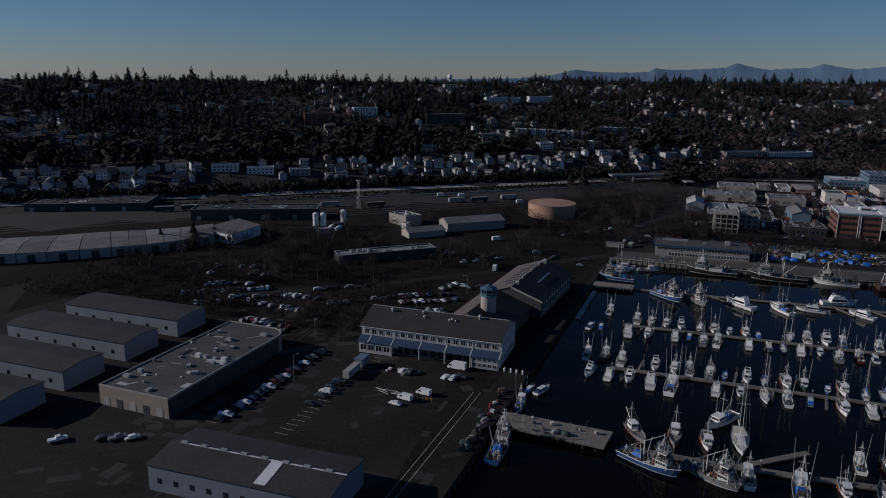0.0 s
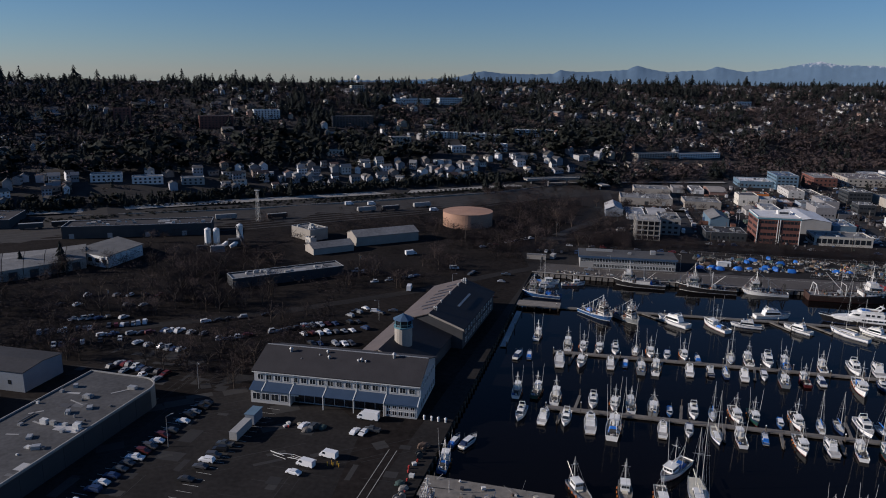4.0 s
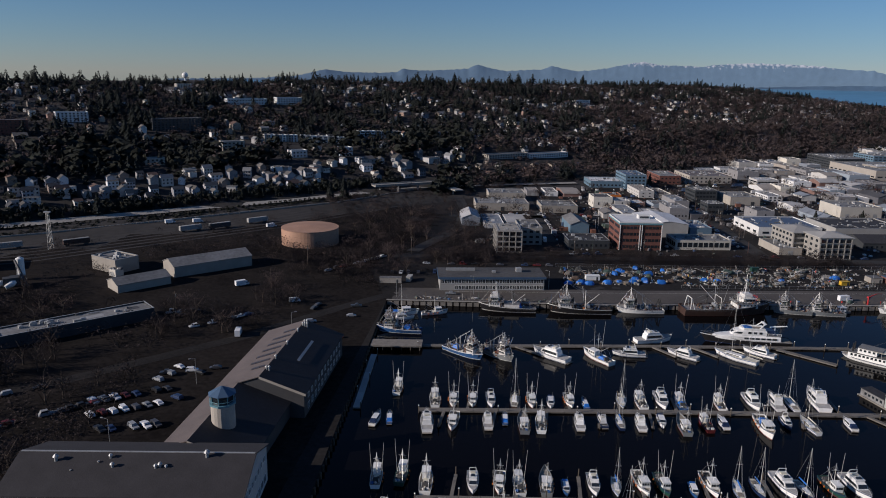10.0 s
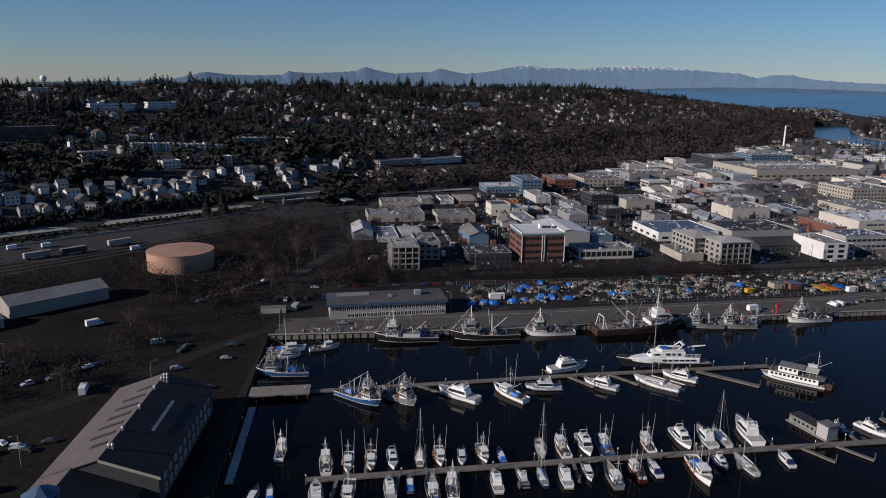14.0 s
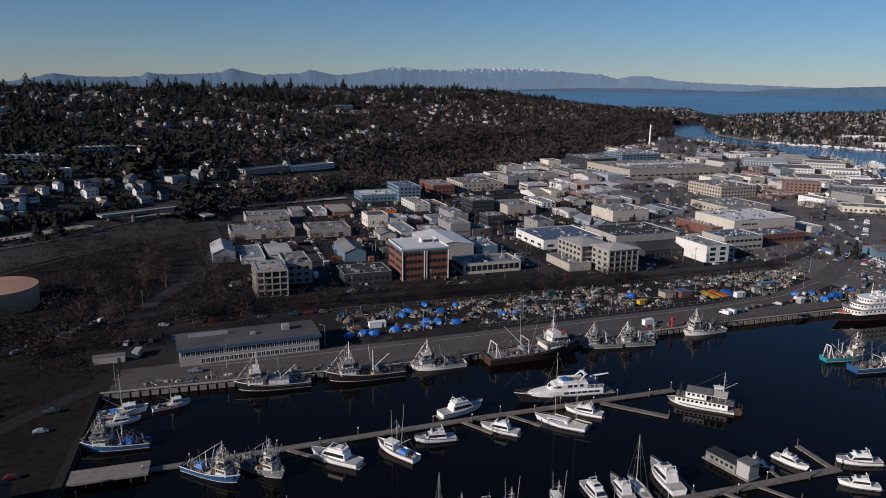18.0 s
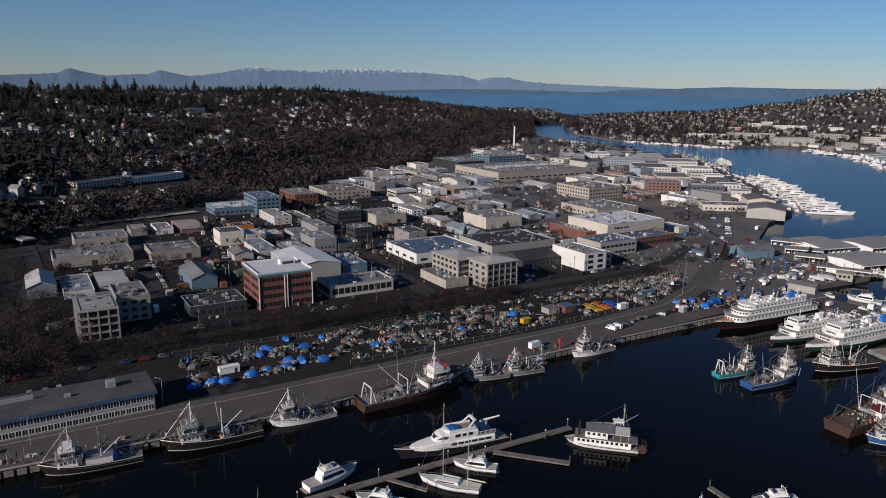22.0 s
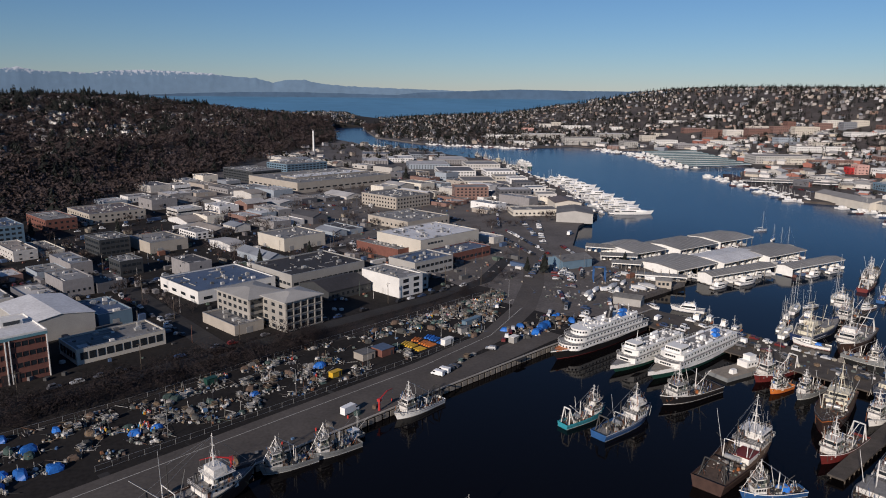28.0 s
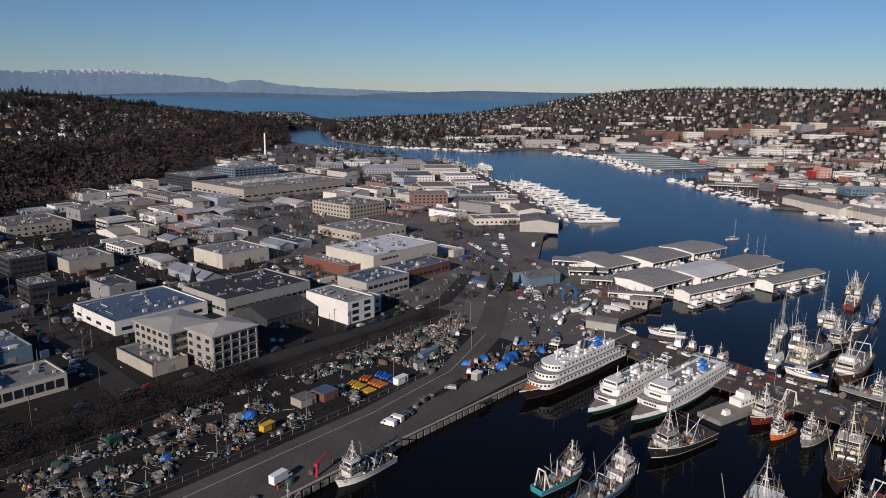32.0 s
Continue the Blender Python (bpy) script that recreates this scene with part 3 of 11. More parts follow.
        v.tube((ux, uy, z + 1.2 * big), (ux, uy, z + 1.7 * big), 0.62 * big, 0.25, n=8)
        part("roof_vent", v, HVAC, ob, "grey metal roof vent")
    for x in (62.9, 65.5, 67.8, 70.3):
        bl = thing("bollard", pose(-137.0 + x, 254.2, 2.4), "white capped mooring bollard on the quay edge", "bollard", "white quay bollards")
        v = MB()
        v.tube((0, 0, 0), (0, 0, 1.3), 0.34, 0.3, n=9)
        part("shaft", v, WHITEPAINT, bl)
        v = MB()
        v.tube((0, 0, 1.3), (0, 0, 1.75), 0.5, 0.2, n=9)
        part("cap", v, WHITEPAINT, bl)
    return ob


terminal_hall()


# Dark roof, blackened further: shade of the far slope is put into the colour.
NETSHADE = material("dark roof with shade", (0.017, 0.0175, 0.021), 0.8, vary=0.3, scale=0.1, fine=0.9, bump=0.1)
# Shade on the hall walls is put into this siding colour; yard gear shares it.
HALLGREY = material("dark grey siding", (0.05, 0.05, 0.052), 0.7, vary=0.15, scale=0.3, fine=4)


def slope(mb, p, q, r, t, thick=0.3):
    """A roof slab over four corners."""
    up = Vector((0, 0, thick))
    pts = [Vector(k) for k in (p, q, r, t)]
    return mb.add([tuple(k) for k in pts] + [tuple(k + up) for k in pts], [(3, 2, 1, 0), (4, 5, 6, 7), (0, 1, 5, 4), (1, 2, 6, 5), (2, 3, 7, 6), (3, 0, 4, 7)])


def net_hall():
    """Long gabled hall running away from the shops; a narrower link carries its left slope on."""
    ob = thing("net_hall", pose(-106.2, 322.0, 2.5, 0, 0, -2.5), "long gabled hall with tan slope and dark slope", "building")
    pitch = 5.2 / 15
    for nm, x1, y0, y1, h in (("link", 25, -40, -0.02, 8.8), ("hall", 30, 0, 57, 8.8)):
        m = 8.0 if nm == "link" else 15.0
        top = h + m * pitch
        hr = top - (x1 - m) * pitch
        mb = MB()
        prof = [(0, -0.6), (x1, -0.6), (x1, hr), (m, top), (0, h)]
        mb.add([(a, y0, b) for a, b in prof] + [(a, y1, b) for a, b in prof], [(0, 1, 2, 3, 4), (9, 8, 7, 6, 5)] + [(i, 5 + i, 5 + (i + 1) % 5, (i + 1) % 5) for i in range(5)])
        part(nm + "_wall", mb, HALLGREY, ob)
        o, e = 0.7, 0.7 * pitch
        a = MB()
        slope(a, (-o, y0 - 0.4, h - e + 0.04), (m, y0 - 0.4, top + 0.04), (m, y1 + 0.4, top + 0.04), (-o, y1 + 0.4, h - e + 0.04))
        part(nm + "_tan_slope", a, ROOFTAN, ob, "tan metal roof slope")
        # Slope turned from the sun carries its shade in the near-black colour.
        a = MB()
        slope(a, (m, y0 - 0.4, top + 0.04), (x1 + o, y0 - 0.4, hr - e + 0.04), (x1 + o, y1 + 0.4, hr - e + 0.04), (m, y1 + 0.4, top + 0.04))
        part(nm + "_dark_slope", a, NETSHADE, ob, "dark roof slope with its shade put into the colour")
        tr = MB()
        slope(tr, (m, y0 - 0.5, top - 0.5), (x1 + o, y0 - 0.5, hr - e - 0.5), (x1 + o, y0 - 0.42, hr - e - 0.5), (m, y0 - 0.42, top - 0.5), 0.9)
        part(nm + "_bargeboard", tr, WALLTAN, ob)
    for i in range(7):
        sk = MB()
        yy = 9 + i * 6.2
        a, b = (6.5 if i not in (0, 6) else 9.0), 13.4
        z = 8.8 + 0.37
        slope(sk, (a, yy, z + a * pitch), (b, yy, z + b * pitch), (b, yy + 1.7, z + b * pitch), (a, yy + 1.7, z + a * pitch), 0.12)
        part("skylight", sk, BRICKBAND, ob)
    sk = MB()
    slope(sk, (22, 20, 8.8 + 8 * pitch + 0.6), (22.9, 20, 8.8 + 7.1 * pitch + 0.6), (22.9, 40, 8.8 + 7.1 * pitch + 0.6), (22, 40, 8.8 + 8 * pitch + 0.6), 0.12)
    part("ridge_light", sk, HVAC, ob)
    for yy, n in ((6, 2), (16, 1), (30, 1), (44, 1), (51, 3), (54, 2)):
        for k in range(n):
            v = MB()
            v.tube((15.6 + k * 0.9, yy, 13.4), (15.6 + k * 0.9, yy, 15.2), 0.3, n=8)
            v.tube((15.6 + k * 0.9, yy, 15.2), (15.6 + k * 0.9, yy, 15.7), 0.55, 0.15, n=8)
            part("roof_vent", v, HVAC, ob)
    window_row(ob, 3, 54, 30, 1.5, 11, 2.2, 2.2, 1, True)
    window_row(ob, 3, 54, 30, 5.4, 11, 1.8, 1.8, 1, True)
    return ob


net_hall()


TOWERBLUE = material("blue tower roof", (0.07, 0.12, 0.19), 0.45, 0.1, vary=0.15, scale=0.3)
TOWERTEAL = material("teal painted steel", (0.12, 0.25, 0.29), 0.5, vary=0.15, scale=0.5)


def tower():
    """Round tower with an eight-sided lantern and blue roof."""
    ob = thing("lookout_tower", pose(-94.6, 296.0, 2.5), "round tan tower with glazed lantern and blue eight-sided roof", "tower")
    mb = MB()
    mb.tube((0, 0, 0), (0, 0, 16.6), 3.5, 3.5, 20)
    part("shaft", mb, WALLTAN, ob)
    mb = MB()
    mb.tube((0, 0, 16.6), (0, 0, 17.1), 4.0, 4.0, 8)
    part("gallery", mb, TOWERTEAL, ob)
    mb = MB()
    mb.tube((0, 0, 17.1), (0, 0, 19.9), 3.1, 3.4, 8)
    part("lantern", mb, GLASS, ob)
    for i in range(8):
        a = i * math.pi / 4
        mb = MB()
        mb.tube((3.2 * math.cos(a), 3.2 * math.sin(a), 17.1), (3.5 * math.cos(a), 3.5 * math.sin(a), 19.9), 0.16)
        part("mullion", mb, TOWERTEAL, ob)
        b = a + math.pi / 4
        mb = MB()
        mb.tube((3.9 * math.cos(a), 3.9 * math.sin(a), 18.1), (3.9 * math.cos(b), 3.9 * math.sin(b), 18.1), 0.09)
        part("rail", mb, TOWERTEAL, ob)
    mb = MB()
    mb.tube((0, 0, 19.9), (0, 0, 22.0), 4.2, 0.3, 8)
    part("roof", mb, TOWERBLUE, ob, "blue metal roof")


tower()


STOREROOF = material("dark grey felt roof", (0.07, 0.068, 0.067), 0.85, vary=0.4, scale=0.09, fine=0.8, bump=0.08)
FASCIA = material("blue fascia paint", (0.05, 0.09, 0.15), 0.5, vary=0.15, scale=0.3)


def quay_office():
    """Long low office with a ribbon of windows on the west wall."""
    ob = thing("quay_office", pose(-38, 473.5, 2.5, 0, 0, 5.5), "long two-storey quay office with blue fascia and ribbon windows", "building")
    w, d, h = 56.5, 19, 7.2
    mb = MB()
    mb.box(w / 2, d / 2, -0.6, w, d, h + 0.6)
    part("wall", mb, WALLGREY, ob)
    mb = MB()
    mb.box(w / 2, d / 2, h, w + 1.6, d + 1.6, 0.35)
    part("roof", mb, STOREROOF, ob)
    mb = MB()
    mb.box(w / 2, -0.85, h - 0.8, w + 1.7, 0.14, 1.2)
    mb.box(-0.85, d / 2, h - 0.8, 0.14, d + 1.5, 1.2)
    part("fascia", mb, FASCIA, ob, "blue painted fascia")
    window_row(ob, 0.5, w - 0.5, 0, 3.9, 30, 1.82, 2.2, 0, True)
    window_row(ob, 8, w - 0.5, 0, 0.6, 26, 1.8, 2.1, 0, True)
    for ux, uy, sx, sy, sz in ((44, 11, 3, 3, 2.2), (12, 13, 16, 0.4, 1.6), (30, 9, 2, 1.4, 1)):
        mb = MB()
        mb.box(ux, uy, h + 0.35, sx, sy, sz)
        part("rooftop_unit", mb, HVAC, ob)


quay_office()

# southern sheds
ns = gable_building("net_shed", -141.5, 136.8, 55, 22, 7.6, 1.6, BLUESIDING, ROOFDARK, "pale blue metal net shed with dark roof", rz=3.0, windows=10)
for k in range(8):
    mb = MB()
    mb.box(4 + k * 6.6, 11, 9.2, 2.4, 1.1, 0.7, 0, 0.8)
    part("ridge_vent", mb, HVAC, ns)
    mb = MB()
    mb.box(7.3 + k * 6.6, 10.8, 9.42, 4.0, 0.5, 0.12)
    part("ridge_flashing", mb, ROOFWHITE, ns)
mb = MB()
slope(mb, (33, 1, 8.05), (36.5, 1, 8.05), (36.5, 10.6, 9.42), (33, 10.6, 9.42), 0.12)
part("roof_panel", mb, ROOFWHITE, ns, "pale replaced roof sheet")


STOREWALL = material("dull tan block wall", (0.27, 0.235, 0.185), 0.85, vary=0.15, scale=0.2, fine=3)


def store_building():
    """Low flat-roofed store with one rounded corner and a patched, cluttered roof."""
    ob = thing("store_building", pose(-196, 172, 2.5), "low flat-roofed store with rounded corner and patched grey roof", "building")
    w, d, h, q = 30, 72, 7.0, 8.0
    poly = [(0, 0), (w, 0)] + [(w - q + q * math.cos(a), d - q + q * math.sin(a)) for a in [radians(k * 11.25) for k in range(9)]] + [(0, d)]
    mb = MB()
    mb.prism(poly, -0.6, h)
    part("wall", mb, STOREWALL, ob)
    inner = [(0.4 + (x - 0.0) * (w - 0.8) / w, 0.4 + y * (d - 0.8) / d) for x, y in poly]
    mb = MB()
    n = len(poly)
    mb.add([(x, y, h) for x, y in poly] + [(x, y, h) for x, y in inner] + [(x, y, h + 0.55) for x, y in poly] + [(x, y, h + 0.55) for x, y in inner],
           [f for i in range(n) for f in ((i, (i + 1) % n, 2 * n + (i + 1) % n, 2 * n + i), (n + i, 3 * n + i, 3 * n + (i + 1) % n, n + (i + 1) % n), (2 * n + i, 2 * n + (i + 1) % n, 3 * n + (i + 1) % n, 3 * n + i))])
    part("parapet", mb, WALLGREY, ob)
    mb = MB()
    mb.prism(inner, h - 0.1, h + 0.1)
    part("roof", mb, STOREROOF, ob)
    r = random.Random(8)
    for k in range(12):
        u = MB()
        sx, sy, sz = r.uniform(1.0, 3.0), r.uniform(1.0, 2.4), r.uniform(0.7, 1.5)
        u.box(r.uniform(3, 26), 4 + k * 5.4 + r.uniform(-1, 1), h + 0.1, sx, sy, sz, r.choice((0, 0, 30)))
        part("rooftop_unit", u, HVAC, ob)
    for k in range(9):
        u = MB()
        u.box(r.uniform(5, 22), 6 + k * 7 + r.uniform(-2, 2), h + 0.1, r.uniform(1.5, 7), r.uniform(0.4, 1.3), 0.06 + 0.004 * k, r.uniform(-20, 60))
        part("roof_patch", u, WALLGREY, ob)
    # Dark panels added over the right wall to stand for its shade.
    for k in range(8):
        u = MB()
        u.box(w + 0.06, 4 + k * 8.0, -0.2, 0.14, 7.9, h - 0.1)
        part("side_cladding", u, WALLDARK, ob, "charcoal panel added for the side wall's shade")
    for k in range(5):
        u = MB()
        u.box(3 + k * 5.8, -0.03, 0.2, 2.6, 0.14, 3.0)
        part("loading_door", u, WALLDARK if k % 2 else WALLGREY, ob)
    ROOFTOPS.append((-196, 172, 30, 62, h + 2.6, 0))


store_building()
for sx, sy, sw in ((-280, 233, 63), (-280, 203, 63), (-280, 173, 64), (-280, 145, 66)):
    gable_building("warehouse", sx, sy, sw, 19, 7.5, 1.0, BLUESIDING, ROOFDARK, "white and pale blue metal warehouse with dark roof", rz=1.5, group="southern warehouses", windows=6)
flat_building("long_workshop", -213.5, 371, 63, 13, 5.5, WALLDARK, ROOFGREY, "long low workshop with grey roof", rz=43.5, units=9, door=False)
flat_building("rail_store", -241, 498, 22, 15, 8, WALLTAN, ROOFGREY, "tan flat-roofed rail store with small lean-to", rz=-29.5, units=4, door=False)
flat_building("rail_annexe", -224.5, 484.5, 6, 5, 4, WALLCREAM, ROOFGREY, "small cream annexe of the rail store", rz=-29.5, units=0)
gable_building("rail_shed", -186.5, 483.3, 46, 18, 6, 3.2, WALLTAN, ROOFGREY, "tan gabled shed beside the rails", rz=42)
gable_building("rail_shed", -203.4, 451.7, 28, 14.5, 4, 2.6, WALLTAN, ROOFGREY, "small tan gabled rail shed", rz=46)
flat_building("rail_warehouse", -385, 442, 98, 22, 8.5, WALLDARK, ROOFBROWN, "long dark rail warehouse block", rz=27, units=3)
flat_building("rail_warehouse", -530, 414, 96, 40, 6.5, WALLDARK, ROOFBROWN, "long brown roofed rail warehouse", rz=28, units=3)


def roundhouse():
    """A curved rail building of wedge bays ending in a white-roofed hall."""
    ob = thing("roundhouse", pose(0, 0, 2.5), "curved rail roundhouse with pale roof sheets", "building")
    lower = [Vector(p) for p in ((-430, 268), (-404, 286), (-378, 306), (-352, 331), (-338, 346), (-327, 364), (-316, 384))]
    upper = [Vector(p) for p in ((-455, 306), (-430, 322), (-407, 342), (-386, 364), (-368, 377), (-352, 393), (-340, 413))]
    for k in range(len(lower) - 1):
        for j in range(2):
            a0, a1 = lower[k].lerp(lower[k + 1], j / 2), lower[k].lerp(lower[k + 1], (j + 0.97) / 2)
            b0, b1 = upper[k].lerp(upper[k + 1], j / 2), upper[k].lerp(upper[k + 1], (j + 0.97) / 2)
            w = MB()
            w.prism([tuple(a0), tuple(a1), tuple(b1), tuple(b0)], -0.5, 6.0)
            part("wall_bay", w, WALLTAN, ob)
            rf = MB()
            m0, m1 = a0.lerp(b0, 0.45), a1.lerp(b1, 0.45)
            rf.add([(*a0, 6.1), (*a1, 6.1), (*m1, 8.2), (*m0, 8.2), (*b1, 6.6), (*b0, 6.6), (*a0, 5.9), (*a1, 5.9), (*b1, 6.0), (*b0, 6.0)], [(0, 1, 2, 3), (3, 2, 4, 5), (0, 6, 7, 1), (5, 4, 8, 9), (0, 3, 5, 9, 6), (1, 7, 8, 4, 2)])
            part("roof_sheet", rf, ROOFBAY, ob)
            d = MB()
            n = (a1 - a0).normalized()
            c = (a0 + a1) / 2 + Vector((n.y, -n.x)) * 0.1
            d.box(c.x, c.y, 0, 4.4, 0.3, 4.6, math.degrees(math.atan2(n.y, n.x)))
            part("bay_door", d, WALLDARK, ob)
    e = MB()
    e.prism([(-334, 394), (-304, 387), (-305, 420), (-333, 433)], -0.5, 7.0)
    part("end_hall", e, WALLWHITE, ob)
    e = MB()
    e.prism([(-334.5, 393.5), (-303.5, 386.3), (-304.4, 420.5), (-333.4, 433.6)], 7.0, 7.4)
    part("end_roof", e, ROOFBAY, ob)
    for k in range(5):
        p = Vector((-334, 394)).lerp(Vector((-304, 387)), (k + 0.5) / 5)
        e = MB()
        e.box(p.x + 0.05, p.y - 0.1, 2.5, 3.2, 0.3, 2.4, -13)
        part("window", e, GLASS, ob)


roundhouse()


def storage_tank():
    ob = thing("storage_tank", pose(-131.5, 579, 2.5), "wide salmon-coloured steel storage tank with flat conical top", "tank")
    r = 19.2
    for i in range(3):
        mb = MB()
        mb.tube((0, 0, i * 3.6 - (0.4 if i == 0 else 0)), (0, 0, (i + 1) * 3.6 - 0.06), r, r, 56)
        part("shell_ring", mb, TANKPAINT, ob)
    mb = MB()
    mb.tube((0, 0, 10.74), (0, 0, 10.9), r + 0.25, r + 0.25, 56)
    part("rim", mb, TANKPAINT, ob)
    mb = MB()
    mb.tube((0, 0, 10.9), (0, 0, 12.0), r, 0.5, 56)
    part("roof", mb, TANKPAINT, ob)


storage_tank()
for sx, sy in ((-279.5, 453), (-274.1, 454.8), (-266.5, 471.4)):
    ob = thing("silo", pose(sx, sy, 2.5), "white upright cement silo", "silo", "rail yard silos")
    mb = MB()
    mb.tube((0, 0, 3), (0, 0, 12), 2.1, 2.1, 14)
    mb.tube((0, 0, 12), (0, 0, 12.8), 2.1, 0.6, 14)
    mb.tube((0, 0, 1), (0, 0, 3), 0.5, 2.1, 14)
    part("drum", mb, WHITEPAINT, ob)
    for k in range(4):
        mb = MB()
        mb.tube((1.5 * (-1) ** k, 1.5 * (-1) ** (k // 2), -0.2), (1.5 * (-1) ** k, 1.5 * (-1) ** (k // 2), 3.4), 0.15)
        part("leg", mb, STEEL, ob)


def batch_plant():
    """Feed bins, drums and an inclined conveyor between the silos."""
    ob = thing("batch_plant", pose(-268, 452, 2.5, 0, 0, 35), "grey concrete batching plant with inclined conveyor", "plant")
    for nm, x, y, w, d, z0, z1, mat in (("feed_bin", -4, -9, 9, 4.5, 0, 4.2, WALLGREY), ("office_cabin", -13, -1, 7, 3, 0, 3, WALLDARK), ("hopper", 7, -3, 8, 5, 2.5, 6.5, HALLGREY), ("control_room", 9, 5, 5, 4, 0, 5, WALLDARK)):
        mb = MB()
        mb.box(x, y, z0 - 0.2, w, d, z1 - z0 + 0.2, 0, 0.94)
        part(nm, mb, mat, ob)
    for x, y in ((-1, -3.5), (4, -6.5)):
        mb = MB()
        mb.tube((x, y, 2.2), (x + 3.5, y + 1.0, 3.8), 1.1, 1.7, 12)
        mb.tube((x + 3.5, y + 1.0, 3.8), (x + 5.0, y + 1.4, 4.5), 1.7, 0.7, 12)
        part("mixer_drum", mb, WHITEPAINT, ob)
    mb = MB()
    mb.tube((14, -6, 1.0), (10, 13, 11.5), 0.7, 0.7, 6)
    part("conveyor", mb, HALLGREY, ob)
    for t in (0.3, 0.6, 0.9):
        mb = MB()
        mb.tube((14 - 4 * t, -6 + 19 * t, -0.2), (14 - 4 * t, -6 + 19 * t, 0.6 + 10.5 * t), 0.18)
        part("trestle", mb, STEEL, ob)


batch_plant()
for tx, ty in ((-176, 517), (-168, 519)):
    ob = thing("tank_trailer", pose(tx, ty, 2.5, 0, 0, -20), "white tank trailer parked by the rail sheds", "trailer", "tank trailers")
    mb = MB()
    mb.tube((-4.5, 0, 2.3), (4.5, 0, 2.3), 1.25, 1.25, 12)
    part("tank", mb, WHITEPAINT, ob)
    mb = MB()
    mb.box(0, 0, 0.75, 9, 1.6, 0.5)
    part("chassis", mb, HALLGREY, ob)
    for u in (-3.5, -2.3, 3.6):
        mb = MB()
        mb.tube((u, -1.2, 0.45), (u, 1.2, 0.45), 0.48, n=9)
        part("wheel_axle", mb, HALLGREY, ob)


# ---- the industrial district ----
def brick_office():
    ob = thing("brick_office", pose(77.6, 579.5, 2.5, 0, 0, 3.5), "red brick office block with dark window bands and white roof", "building")
    w, d, h = 28.6, 29, 18.2
    mb = MB()
    mb.box(w / 2, d / 2, -0.5, w, d, h + 0.5)
    part("wall", mb, REDBRICK, ob)
    mb = MB()
    mb.box(w / 2, d / 2, h, w + 0.3, d + 0.3, 0.5)
    part("roof", mb, ROOFWHITE, ob, "white membrane roof")
    mb = MB()
    for bx, by, sx, sy in ((w / 2, 0, w + 0.4, 0.4), (w / 2, d, w + 0.4, 0.4), (0, d / 2, 0.4, d - 0.4), (w, d / 2, 0.4, d - 0.4)):
        mb.box(bx, by, h + 0.5, sx, sy, 0.7)
    part("parapet", mb, WALLWHITE, ob)
    for nm, bx, by, sx, sy in (("front", w / 2, -0.16, w + 0.5, 0.18), ("side", -0.16, d / 2, 0.18, d)):
        mb = MB()
        mb.box(bx, by, h - 0.7, sx, sy, 1.1)
        part(nm + "_cornice", mb, TOWERTEAL, ob, "teal metal cornice")
    for k in range(4):
        mb = MB()
        mb.box((0.25, w * 0.475, w * 0.525, w - 0.25)[k], -0.3, -0.4, 0.35, 0.5, h - 0.4)
        part("pier", mb, WALLWHITE, ob, "pale concrete pier")
    for fl in range(4):
        z = 1.6 + fl * 4.3
        for nm, bx, by, sx, sy in (("a", w * 0.24, -0.02, w * 0.42, 0.1), ("b", w * 0.76, -0.02, w * 0.42, 0.1), ("c", -0.02, d * 0.25, 0.1, d * 0.42), ("d", -0.02, d * 0.75, 0.1, d * 0.42)):
            g = MB()
            g.box(bx, by, z, sx, sy, 1.9)
            strip = part("window_band", g, GLASS, ob, "dark ribbon window")
            for k in range(5):
                mu = MB()
                fx = (k + 0.5) / 5 - 0.5
                mu.box(bx + fx * sx if sx > 1 else bx - 0.06, by + fx * sy if sy > 1 else by - 0.06, z, 0.18, 0.18, 1.9)
                part("mullion", mu, REDBRICK, strip)
    # Shade of the entrance void is put into a flat dark slab.
    mb = MB()
    mb.box(w * 0.5, -0.05, 0, 6.5, 0.2, 4.2)
    part("entrance", mb, BRICKBAND, ob, "flat dark slab for the shaded entrance void")
    mb = MB()
    mb.box(w * 0.72, d * 0.62, h + 0.5, 8, 5, 2.6)
    part("penthouse", mb, WALLWHITE, ob)
    mb = MB()
    mb.box(w * 0.72, d * 0.62 - 2.6, h + 0.9, 6, 0.15, 1.4)
    part("louvre", mb, GLASS, ob)


brick_office()


